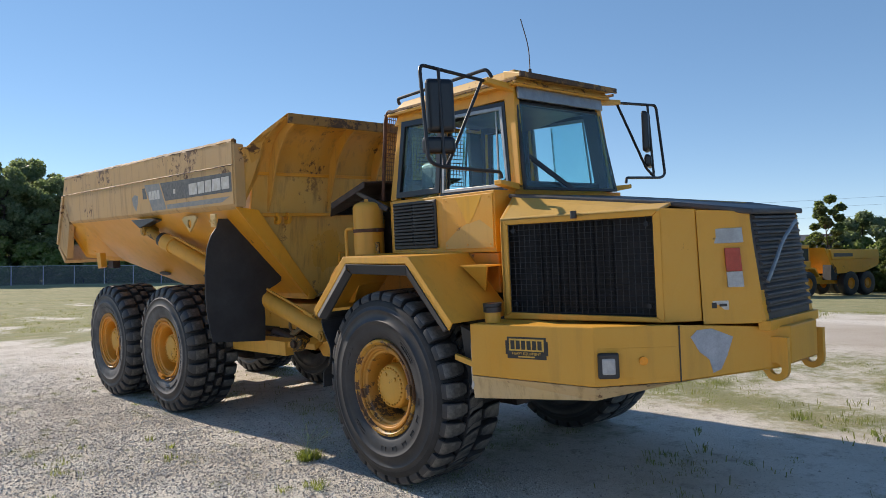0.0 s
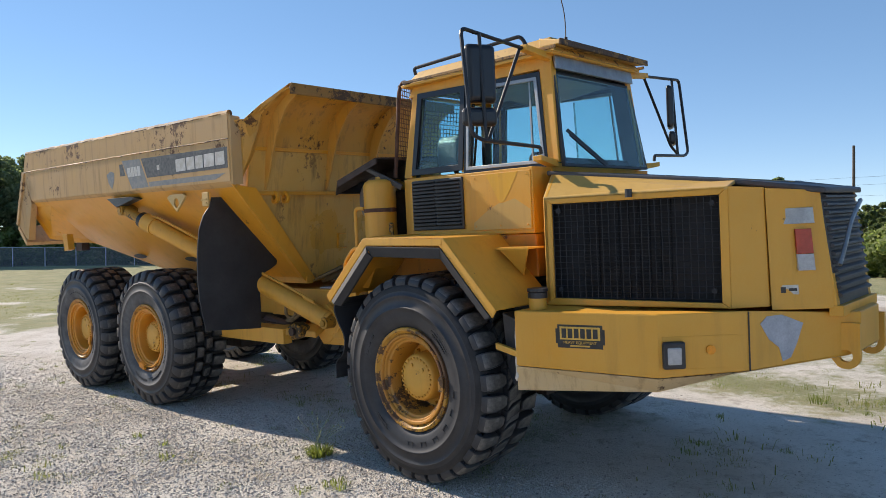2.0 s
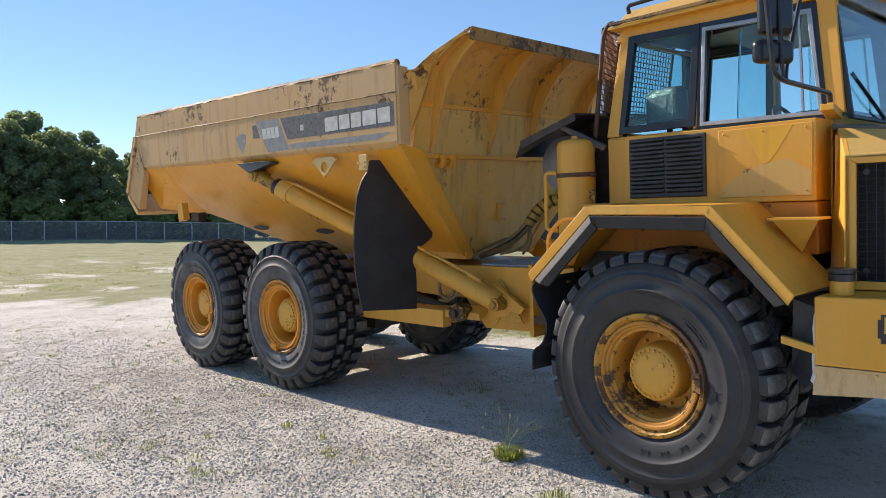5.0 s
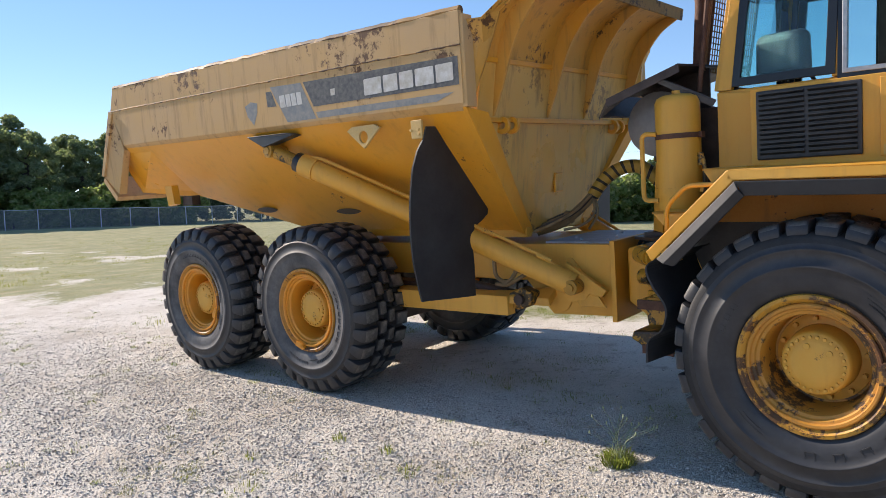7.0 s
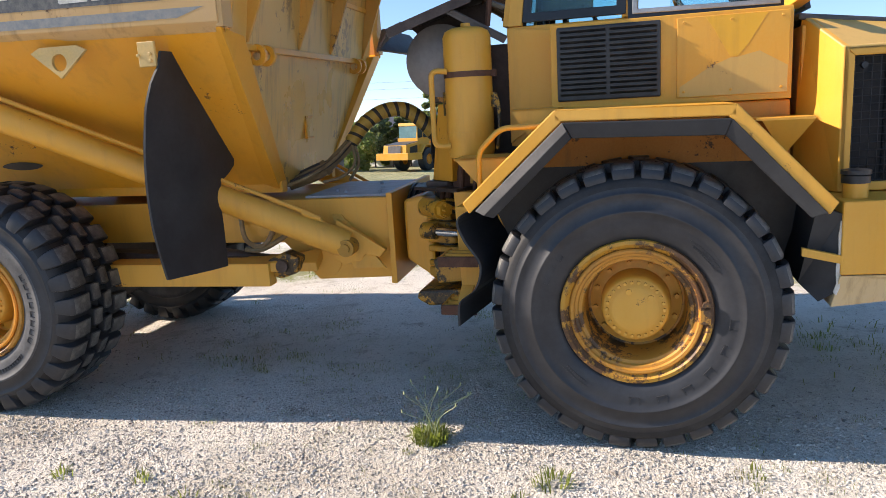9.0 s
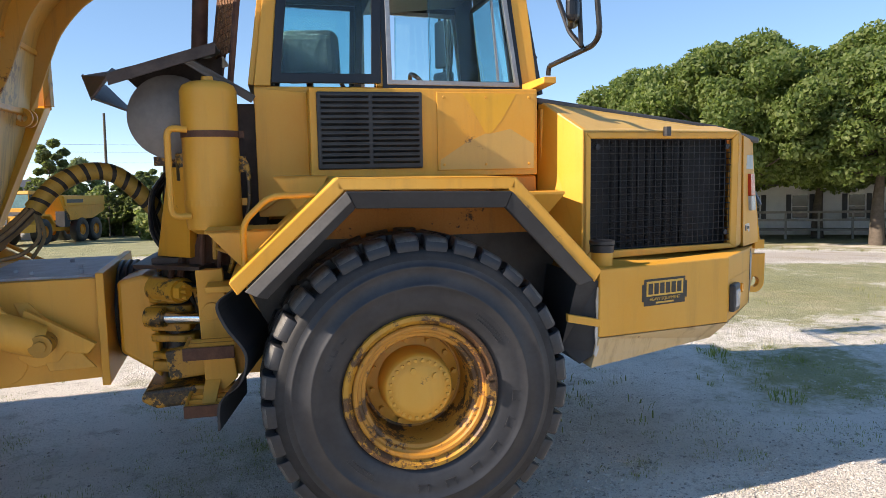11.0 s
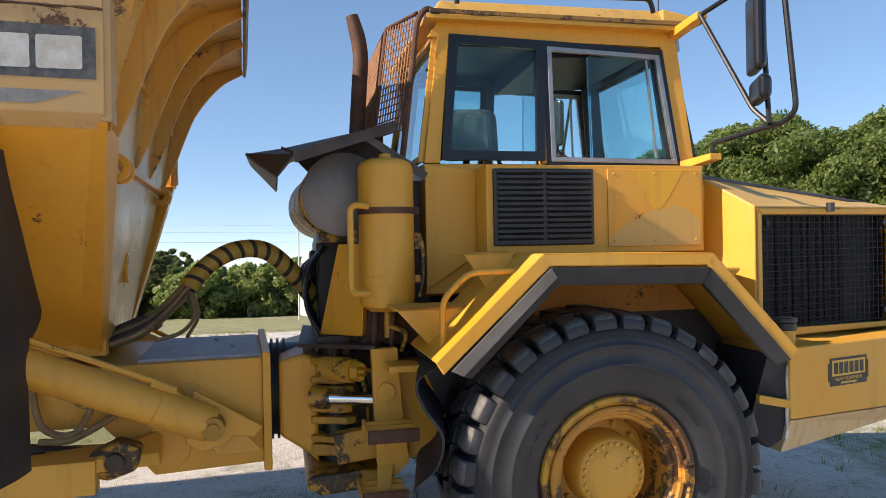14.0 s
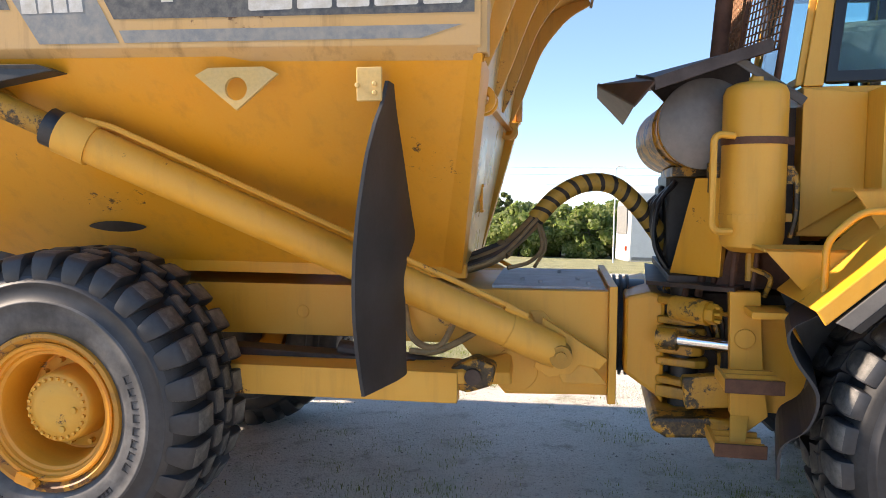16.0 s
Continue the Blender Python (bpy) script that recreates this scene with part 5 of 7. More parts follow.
bm = bmesh.new()
tube(bm, [(2.275, -0.10, 2.27), (2.27, -0.30, 2.36), (2.25, -0.50, 2.47)], 0.007, 6)
plate(bm, [(2.262, -0.02, 2.28), (2.262, -0.05, 2.26), (2.225, -0.50, 2.50), (2.225, -0.48, 2.52)], 0.008)
tpart("wiper", bm, BLACK, ws, bevel=0)
bm = bmesh.new()
plate(bm, [(2.165, -0.53, 2.94), (2.165, 0.53, 2.94), (2.15, 0.53, 3.05), (2.15, -0.53, 3.05)], 0.02)
tpart("fascia", bm, ALU, cab, "pale strip above the windscreen")
bm = bmesh.new()
c = [(0.66, -0.58, 2.29), (0.66, 0.58, 2.29), (0.76, 0.53, 2.98), (0.76, -0.53, 2.98)]
k = [(0.666, -0.556, 2.325), (0.666, 0.556, 2.325), (0.756, 0.508, 2.95), (0.756, -0.508, 2.95)]
for a in range(4):
    b = (a + 1) % 4
    q = [c[a], c[b], k[b], k[a]]
    solid(bm, q, [(p[0] - 0.03, p[1], p[2]) for p in q])
rw = tpart("rear_window", bm, YELLOW, cab)
bm = bmesh.new()
solid(bm, k, [(p[0] - 0.008, p[1], p[2]) for p in k])
g = tpart("pane", bm, GLASS, rw, bevel=0)
g.visible_shadow = False
bm = bmesh.new()
solid(bm, [(0.70, -0.60, 3.05), (2.22, -0.60, 3.05), (2.22, 0.60, 3.05), (0.70, 0.60, 3.05)], [(0.78, -0.50, 3.17), (2.12, -0.50, 3.18), (2.12, 0.50, 3.18), (0.78, 0.50, 3.17)])
roof_shell = bm
bm = bmesh.new()
solid(bm, [(2.06, -0.56, 3.17), (2.27, -0.60, 3.115), (2.27, 0.60, 3.115), (2.06, 0.56, 3.17)], [(2.06, -0.56, 3.10), (2.27, -0.60, 3.085), (2.27, 0.60, 3.085), (2.06, 0.56, 3.10)])
roof = tpart("roof", roof_shell, ROOFTAN, cab, "yellow cab roof with worn brown edges", bevel=0.012)
tpart("roof_visor", bm, ROOFTAN, roof, bevel=0.008)
bm = bmesh.new()
block(bm, 0.68, 2.2, -0.615, 0.615, 3.035, 3.058)
tpart("roof_gutter", bm, YELLOW, roof, bevel=0.004)
for v0, v1, u0, u1 in ((-0.622, -0.606, 0.70, 2.24), (0.606, 0.622, 0.70, 2.24), (-0.61, 0.61, 2.262, 2.28)):
    bm = bmesh.new()
    block(bm, u0, u1, v0, v1, 3.062 if u0 < 1 else 3.08, 3.085 if u0 < 1 else 3.122)
    tpart("roof_edge", bm, EDGE, roof, "chipped brown roof edge", bevel=0.003)
bm = bmesh.new()
tube(bm, rounded([(0.85, -0.60, 3.12), (0.85, -0.62, 3.17), (1.95, -0.62, 3.20), (1.98, -0.60, 3.13)], 0.04), 0.014, 8)
tpart("roof_rail", bm, PIPE, cab, smooth=True, bevel=0)
bm = bmesh.new()
tube(bm, spline([(2.15, -0.35, 3.16), (2.15, -0.36, 3.36), (2.13, -0.41, 3.57)], 6), 0.004, 6)
rod(bm, (2.15, -0.35, 3.12), (2.15, -0.35, 3.19), 0.012, n=8)
tpart("aerial", bm, DARKSTEEL, cab, bevel=0)
# inside: seat, wheel, dash, headlining
bm = bmesh.new()
block(bm, 0.98, 1.42, -0.24, 0.24, 2.02, 2.16)
seat = tpart("seat", bm, SEAT, cab, "dark grey operator seat", bevel=0.05)
bm = bmesh.new()
solid(bm, [(0.79, -0.36, 2.33), (1.12, -0.43, 2.33), (1.15, -0.31, 2.33), (0.82, -0.22, 2.33)], [(0.79, -0.35, 2.62), (1.11, -0.41, 2.62), (1.14, -0.30, 2.62), (0.82, -0.22, 2.62)])
back = tpart("backrest", bm, SEATB, seat, "padded grey-blue seat back", bevel=0.06)
back.modifiers[0].segments = 4
bm = bmesh.new()
rod(bm, (0.98, -0.20, 2.10), (0.96, -0.32, 2.40), 0.02, n=8)
rod(bm, (1.12, -0.36, 2.36), (1.17, -0.36, 2.26), 0.012, n=8)
tpart("seat_stay", bm, BLACK, seat, bevel=0)
bm = bmesh.new()
solid(bm, [(1.36, -0.42, 2.90), (2.02, -0.42, 2.93), (2.02, 0.42, 2.93), (1.36, 0.42, 2.86)], [(1.36, -0.42, 3.0), (2.04, -0.42, 3.0), (2.04, 0.42, 3.0), (1.36, 0.42, 3.0)])
tpart("roof_console", bm, BLACK, cab, "black console under the cab roof")
bm = bmesh.new()
block(bm, 1.90, 2.14, -0.5, 0.5, 2.05, 2.33)
rod(bm, (1.9, 0, 2.15), (1.72, 0, 2.24), 0.03)
lathe_c = Matrix.Translation((1.70, 0, 2.26)) @ Matrix.Rotation(radians(60), 4, "Y")
tpart("dashboard", bm, BLACK, cab, "", bevel=0.02)
bm = bmesh.new()
tube(bm, [lathe_c @ Vector((0.19 * math.cos(a), 0.19 * math.sin(a), 0)) for a in (2 * math.pi * k / 28 for k in range(29))], 0.014, 8)
for a in (0.5, 2.6, 4.7):
    rod(bm, lathe_c @ Vector((0, 0, 0)), lathe_c @ Vector((0.185 * math.cos(a), 0.185 * math.sin(a), 0)), 0.01, n=6)
tpart("steering_wheel", bm, BLACK, cab, smooth=True, bevel=0)
bm = bmesh.new()
block(bm, 0.78, 2.12, -0.52, 0.52, 2.985, 3.033)
tpart("headlining", bm, BLACK, cab)
bm = bmesh.new()
block(bm, 0.70, 0.745, 0.36, 0.52, 2.29, 3.0)
tpart("inner_post", bm, BLACK, cab)

# -- mirrors --
for sg in (-1, 1):
    bm = bmesh.new()
    M = lambda u, v_, z: (u, sg * v_, z)
    tube(bm, rounded([M(2.12, 0.83, 3.05), M(2.13, 1.46, 3.085), M(2.19, 1.47, 2.43), M(2.20, 1.38, 2.395), M(2.21, 0.80, 2.377), M(2.21, 0.79, 2.33)], 0.05), 0.013, 8)
    tube(bm, rounded([M(2.11, 0.85, 3.05), M(2.15, 1.22, 2.48), M(2.18, 1.30, 2.40)], 0.03), 0.012, 8)
    tube(bm, rounded([M(2.14, 1.30, 3.075), M(2.17, 1.31, 2.40)], 0.02), 0.012, 8)
    mir_ = tpart("mirror", bm, PIPE, None, "black mirrors on a bent tube frame", front=True, smooth=True, bevel=0)
    for nm, z0, z1, half, vc in (("mirror_head", 2.63, 3.02, 0.108, 1.285), ("wide_mirror_head", 2.49, 2.615, 0.125, 1.31)):
        bm = bmesh.new()
        block(bm, -0.033, 0.028, -half, half, z0, z1)
        for v_ in bm.verts:
            if v_.co.x > 0:                      # the back of the shell is domed
                v_.co.y *= 0.86
                v_.co.z += (0.5 * (z0 + z1) - v_.co.z) * 0.10
        head = part(nm, bm, FRAMEBLACK, mir_, "", None, False, 0.03)
        head.modifiers[0].segments = 4
        head.matrix_local = Matrix.Translation((2.13, sg * vc, 0)) @ Matrix.Rotation(radians(-24 * -sg), 4, "Z")
    bm = bmesh.new()
    solid(bm, [M(2.10, 0.55, 3.0), M(2.16, 0.55, 3.0), M(2.16, 0.84, 3.03), M(2.10, 0.84, 3.03)], [M(2.10, 0.55, 3.05), M(2.16, 0.55, 3.05), M(2.16, 0.84, 3.07), M(2.10, 0.84, 3.07)])
    tpart("mirror_bracket", bm, YELLOW, mir_, bevel=0.004)
    bm = bmesh.new()
    solid(bm, [M(2.12, 0.58, 2.25), M(2.20, 0.58, 2.25), M(2.24, 0.83, 2.285), M(2.17, 0.83, 2.285)], [M(2.12, 0.58, 2.30), M(2.20, 0.58, 2.30), M(2.24, 0.83, 2.32), M(2.17, 0.83, 2.32)])
    tpart("mirror_bracket", bm, YELLOW, mir_, bevel=0.004)

# -- bonnet and bumper --
HS = [(2.335, 0.965), (3.438, 0.727)]                 # plan line of the radiator side
ZH0, ZH1 = 1.335, 2.03
bm = bmesh.new()
solid(bm, [(2.20, -0.70, ZH0), (3.40, -0.60, ZH0), (3.70, -0.42, ZH0), (3.84, -0.33, ZH0), (3.84, 0.33, ZH0), (3.70, 0.42, ZH0), (3.40, 0.60, ZH0), (2.20, 0.70, ZH0)],
      [(2.20, -0.70, 2.16), (3.40, -0.60, 2.02), (3.62, -0.42, 1.99), (3.78, -0.32, 1.97), (3.78, 0.32, 1.97), (3.62, 0.42, 1.99), (3.40, 0.60, 2.02), (2.20, 0.70, 2.16)])
bonnet = tpart("bonnet", bm, YELLOW, None, "yellow engine bonnet", front=True)
for sg in (-1, 1):
    a, b = [Vector((u, sg * v_, 0)) for u, v_ in HS]
    al = (b - a).normalized()
    out = Vector((al.y, -al.x, 0)) * (1 if sg == -1 else -1)
    P = lambda s, z, o=0.0: a + al * s + out * o + Vector((0, 0, z))
    L = (b - a).length
    bm = bmesh.new()
    O = [P(0, ZH0), P(L, ZH0), P(L, ZH1), P(0, ZH1)]
    I = [P(0.055, ZH0 + 0.045), P(L - 0.05, ZH0 + 0.03), P(L - 0.05, ZH1 - 0.045), P(0.055, ZH1 - 0.045)]
    for k in range(4):
        q = [O[k], O[(k + 1) % 4], I[(k + 1) % 4], I[k]]
        solid(bm, q, [p - out * 0.03 for p in q])
        if k == 0:
            box = tpart("radiator_box", bm, YELLOW, bonnet, "yellow radiator housing with a screened side opening", bevel=0.006)
        else:
            tpart("frame_bar", bm, YELLOW, box, bevel=0.006)
        bm = bmesh.new()
    # roof slope and rear cheek of the radiator box
    solid(bm, [P(0, ZH1), P(L, ZH1), (3.40, sg * 0.50, 2.075), (2.20, sg * 0.66, 2.215)], [P(0, ZH1 - 0.02), P(L, ZH1 - 0.02), (3.40, sg * 0.50, 2.055), (2.20, sg * 0.66, 2.19)])
    # the sheet's pale tan stands for sun on it as well as dust
    tpart("top_sheet", bm, PALE_TAN, box, "dusty sloping top sheet, paled as if sunlit", bevel=0.006)
    bm = bmesh.new()
    solid(bm, [P(0, ZH0), P(0, ZH1), (2.20, sg * 0.66, 2.21), (2.17, sg * 0.70, ZH0)], [P(0.03, ZH0), P(0.03, ZH1), (2.24, sg * 0.66, 2.21), (2.21, sg * 0.70, ZH0)])
    tpart("rear_cheek", bm, YELLOW, box, bevel=0.006)
    bm = bmesh.new()
    q = [P(0.01, ZH0 + 0.01, -0.085), P(L - 0.01, ZH0 + 0.01, -0.085), P(L - 0.01, ZH1 - 0.01, -0.085), P(0.01, ZH1 - 0.01, -0.085)]
    solid(bm, q, [p - out * 0.02 for p in q])
    tpart("radiator_core", bm, CORE, box, "dark ribbed radiator core", bevel=0)
    for k in range(9):
        s = 0.24 + k * 0.064
        bm = bmesh.new()
        q = [P(s, ZH0 + 0.05, -0.078), P(s + 0.036, ZH0 + 0.05, -0.078), P(s + 0.036, ZH1 - 0.05, -0.078), P(s, ZH1 - 0.05, -0.078)]
        solid(bm, q, [p_ - out * 0.006 for p_ in q])
        for j in range(30):
            z = ZH0 + 0.06 + j * 0.0195
            q = [P(s, z, -0.062), P(s + 0.036, z, -0.062), P(s + 0.036, z + 0.006, -0.062), P(s, z + 0.006, -0.062)]
            solid(bm, q, [p_ - out * 0.014 for p_ in q])
        tagged(tpart("core_panel", bm, CORE, box, bevel=0), kind="stuff")
    bm = bmesh.new()
    nx, nz = 26, 17
    for k in range(nx):
        s = 0.06 + (L - 0.115) * k / (nx - 1)
        rod(bm, P(s, ZH0 + 0.045, -0.012), P(s, ZH1 - 0.045, -0.012), 0.0027, n=4, caps=False)
    for k in range(nz):
        z = ZH0 + 0.05 + (ZH1 - ZH0 - 0.1) * k / (nz - 1)
        rod(bm, P(0.055, z, -0.012), P(L - 0.05, z, -0.012), 0.0027, n=4, caps=False)
    for s, z in ((0.10, ZH1 - 0.09), (L - 0.09, ZH1 - 0.09), (0.10, ZH0 + 0.10), (L - 0.09, ZH0 + 0.10)):
        rod(bm, P(s, z, -0.02), P(s, z, 0.0), 0.016, n=10)
    tagged(tpart("radiator_screen", bm, SCREEN, box, "black wire mesh screen", bevel=0), kind="stuff")
    bm = bmesh.new()
    rod(bm, P(0.5 * L, ZH1 - 0.03, 0.012), P(0.5 * L, ZH1 + 0.02, 0.012), 0.022, n=10)
    tpart("latch", bm, BLACK, box, bevel=0)
    # cheek between the radiator side and the lamp panel, then the lamp panel
    e1, e2, e3 = P(L, 0), Vector((3.59, sg * 0.56, 0)), Vector((3.875, sg * 0.35, 0))
    bm = bmesh.new()
    q = [e1 + Vector((0, 0, ZH0)), e2 + Vector((0, 0, ZH0)), e2 + Vector((-0.015, 0, 2.015)), e1 + Vector((0, 0, ZH1))]
    solid(bm, q, [p - out * 0.03 for p in q])
    tpart("front_cheek", bm, YELLOW, bonnet)
    bm = bmesh.new()
    g0 = Vector((0.012, -0.008 * -sg, 0))
    q = [e2 + g0 + Vector((0, 0, ZH0 - 0.02)), e3 + Vector((0, 0, ZH0 - 0.02)), e3 + Vector((-0.07, 0, 1.985)), e2 + g0 + Vector((-0.02, 0, 2.01))]
    solid(bm, q, [p - out * 0.03 for p in q])
    lamp_panel = tpart("lamp_panel", bm, YELLOW, bonnet, "yellow nose side panel")
    X = (e3 - e2).normalized()
    N = Vector((X.y, -X.x, 0)) * (1 if sg == -1 else -1)
    F = lambda s, z, o: e2 + X * (0.012 + s) + N * o + Vector((-(z - ZH0 + 0.02) * (0.029 + 0.20 * s), 0, z))
    def chip(name, s0, s1, z0, z1, mat, label="", o=0.006, th=0.012):
        b_ = bmesh.new()
        q_ = [F(s0, z0, o), F(s1, z0, o), F(s1, z1, o), F(s0, z1, o)]
        solid(b_, q_, [p - N * th for p in q_])
        return tpart(name, b_, mat, lamp_panel, label, bevel=0.002)
    chip("silver_plate", 0.01, 0.28, 1.80, 1.89, ALU, "scratched silver reflector plate")
    chip("red_lamp", 0.155, 0.25, 1.63, 1.77, RED, "red lamp lens", 0.02, 0.03)
    chip("clear_lamp", 0.155, 0.25, 1.535, 1.628, WHITELENS, "cracked clear lamp lens", 0.02, 0.03)
    chip("warning_sticker", 0.04, 0.15, 1.40, 1.455, DECALW, "small warning sticker with a dark triangle")
    chip("sticker_mark", 0.05, 0.08, 1.41, 1.445, DECALK, "", 0.008, 0.004)
    chip("sticker_mark", 0.095, 0.14, 1.42, 1.437, DECALK, "", 0.008, 0.004)
# nose grille of pressed slats, dark top sheet
bm = bmesh.new()
solid(bm, [(3.885, -0.35, 1.31), (3.885, 0.35, 1.31), (3.80, 0.34, 1.99), (3.80, -0.34, 1.99)], [(3.86, -0.35, 1.31), (3.86, 0.35, 1.31), (3.775, 0.34, 1.99), (3.775, -0.34, 1.99)])
nose = tpart("nose_grille", bm, GREYTOP, bonnet, "dark slatted nose grille", bevel=0)
for k in range(13):
    bm = bmesh.new()
    z = 1.37 + k * 0.047
    u = 3.885 - (z - 1.31) * 0.125
    prism(bm, [(u, z), (u + 0.022, z + 0.008), (u + 0.02, z + 0.02), (u - 0.004, z + 0.034)], "y", -0.31, 0.31)
    tpart("slat", bm, GREYTOP, nose, bevel=0)
bm = bmesh.new()
for sg in (-1, 1):
    q = [(3.89, sg * 0.355, 1.28), (3.89, sg * 0.30, 1.28), (3.80, sg * 0.30, 1.97), (3.80, sg * 0.345, 1.97)]
    solid(bm, q, [(p[0] - 0.05, p[1], p[2]) for p in q])
block(bm, 3.84, 3.915, -0.36, 0.36, 1.27, 1.33)
tpart("nose_frame", bm, YELLOW, bonnet)
bm = bmesh.new()
tube(bm, spline([(3.90, 0.10, 1.92), (3.90, -0.10, 1.80), (3.90, -0.22, 1.68), (3.895, -0.33, 1.56)], 6), 0.012, 6)
tpart("grab_strap", bm, ALU, nose, "pale cable strap across the grille", bevel=0)
bm = bmesh.new()
solid(bm, [(2.18, -0.70, 2.222), (3.42, -0.54, 2.075), (3.84, -0.37, 2.0), (3.84, 0.37, 2.0), (3.42, 0.54, 2.075), (2.18, 0.70, 2.222)],
      [(2.18, -0.70, 2.19), (3.42, -0.54, 2.04), (3.84, -0.37, 1.965), (3.84, 0.37, 1.965), (3.42, 0.54, 2.04), (2.18, 0.70, 2.19)])
tpart("bonnet_top", bm, GREYTOP, bonnet, "dark grey bonnet top sheet", bevel=0.01)
# bumper: boxed apron in plan with a raked skirt below
BP = [(2.295, -1.265), (3.155, -1.068), (3.53, -0.73), (3.90, -0.26), (3.96, -0.20)]
BP = BP + [(u, -v_) for u, v_ in BP[::-1]]
bm = bmesh.new()
low = [0.985, 0.965, 0.99, 1.04, 1.06]
low = low + low[::-1]
solid(bm, [(u, v_, z) for (u, v_), z in zip(BP, low)], [(u, v_, 1.33 if u < 3.6 else 1.285) for u, v_ in BP])
bumper = tpart("bumper", bm, YELLOW, None, "deep yellow boxed front bumper", front=True, bevel=0.008)
bm = bmesh.new()
low2 = [0.82, 0.865, 0.94, 1.02, 1.05]
low2 = low2 + low2[::-1]
ins = [(2.27, 1.225), (3.10, 0.99), (3.40, 0.62), (3.78, 0.22), (3.84, 0.18)]
ins = [(u, -v_) for u, v_ in ins] + [(u, v_) for u, v_ in ins[::-1]]
solid(bm, [(u, v_, z - 0.003) for (u, v_), z in zip(BP, low)], [(u, v_, z) for (u, v_), z in zip(ins, low2)])
tpart("skirt", bm, SKIRT, bumper, "scraped bare lower skirt", bevel=0.004)
for sg in (-1, 1):
    A, B2 = Vector((3.155, sg * 1.068, 0)), Vector((3.53, sg * 0.73, 0))
    X = (B2 - A).normalized()
    N = Vector((X.y, -X.x, 0)) * (1 if sg == -1 else -1)
    F2 = lambda s, z, o: A + X * s + N * o + Vector((0, 0, z))
    def lampbox(name, s0, s1, z0, z1, o, th, mat, parent, label="", bev=0.004):
        b_ = bmesh.new()
        q_ = [F2(s0, z0, o), F2(s1, z0, o), F2(s1, z1, o), F2(s0, z1, o)]
        solid(b_, q_, [p - N * th for p in q_])
        return tpart(name, b_, mat, parent, label, bevel=bev)
    lampbox("lamp_recess", 0.02, 0.49, 1.015, 1.20, 0.002, 0.004, YELLOW, bumper)
    hl_ = lampbox("headlamp", 0.02, 0.145, 1.02, 1.175, 0.035, 0.04, BLACK, bumper, "square headlamp in a black surround", 0.012)
    lampbox("lens", 0.042, 0.123, 1.045, 1.145, 0.042, 0.02, WHITELENS, hl_, "milky lamp glass", 0.01)
    bm = bmesh.new()
    c = F2(0.29, 1.12, 0.0)
    rod(bm, c, c + N * 0.016, 0.026, n=16)
    tpart("reflector", bm, AMBER, bumper, "round amber reflector", bevel=0)
    C, D = Vector((3.53, sg * 0.73, 0)), Vector((3.90, sg * 0.26, 0))
    X3 = (D - C).normalized()
    N3 = Vector((X3.y, -X3.x, 0)) * (1 if sg == -1 else -1)
    F3 = lambda s, z, o=0.003: C + X3 * s + N3 * o + Vector((0, 0, z))
    bm = bmesh.new()
    q = [F3(0.07, 1.25), F3(0.11, 1.29), F3(0.20, 1.295), F3(0.26, 1.27), F3(0.33, 1.24), F3(0.29, 1.13), F3(0.25, 1.05), F3(0.20, 1.03), F3(0.18, 1.11), F3(0.12, 1.16)]
    solid(bm, q, [p - N3 * 0.002 for p in q])
    tpart("primer_patch", bm, PRIMER, bumper, "patch of bare grey primer", bevel=0)
    bm = bmesh.new()
    plate(bm, [F3(-0.004, 0.99), F3(0.004, 0.99), F3(0.004, 1.325), F3(-0.004, 1.325)], 0.003)
    tpart("seam", bm, BLACK, bumper, bevel=0)
for v_ in (-0.27, 0.27):
    bm = bmesh.new()
    nn = 20
    inn = [(3.90 + 0.036 * math.cos(2 * math.pi * k / nn), 1.035 + 0.036 * math.sin(2 * math.pi * k / nn)) for k in range(nn)]
    outp = []
    for k in range(nn):
        a = 2 * math.pi * k / nn
        if a <= 0.5 * math.pi:                   # straight front edge
            du, dz = 0.075, 0.19 * a / (0.5 * math.pi)
        elif a <= math.pi:                       # top edge under the bumper
            du, dz = 0.075 - 0.295 * (a / (0.5 * math.pi) - 1), 0.19
        elif a < 1.25 * math.pi:                 # sloping back edge
            s = (a / math.pi - 1) / 0.25
            du, dz = -0.22 + 0.167 * s, 0.19 - 0.243 * s
        else:
            du, dz = 0.075 * math.cos(a), 0.075 * math.sin(a)
        outp.append((3.90 + du, 1.035 + dz))
    va = [[bm.verts.new((p[0], v_ + s, p[1])) for p in ln] for ln in (inn, outp) for s in (-0.018, 0.018)]
    for k in range(nn):
        j = (k + 1) % nn
        bm.faces.new((va[0][k], va[0][j], va[2][j], va[2][k])), bm.faces.new((va[1][k], va[3][k], va[3][j], va[1][j]))
        bm.faces.new((va[0][k], va[1][k], va[1][j], va[0][j])), bm.faces.new((va[2][k], va[2][j], va[3][j], va[3][k]))
    tpart("tow_eye", bm, YELLOW, bumper, "rusty yellow tow eye", bevel=0)
bm = bmesh.new()
rod(bm, (2.375, -1.12, 1.33), (2.375, -1.12, 1.40), 0.055, n=20)
cap = tpart("filler_neck", bm, YELLOW, bumper, smooth=True, bevel=0)
bm = bmesh.new()
rod(bm, (2.375, -1.12, 1.40), (2.375, -1.12, 1.435), 0.062, n=20)
rod(bm, (2.375, -1.12, 1.44), (2.375, -1.12, 1.46), 0.065, n=20)
tpart("filler_cap", bm, BLACK, cap, "black ribbed filler cap", smooth=True, bevel=0)
# dealer plate on the bumper side: black field, yellow panel with dark bars
A, B2 = Vector((2.295, -1.265, 0)), Vector((3.155, -1.068, 0))
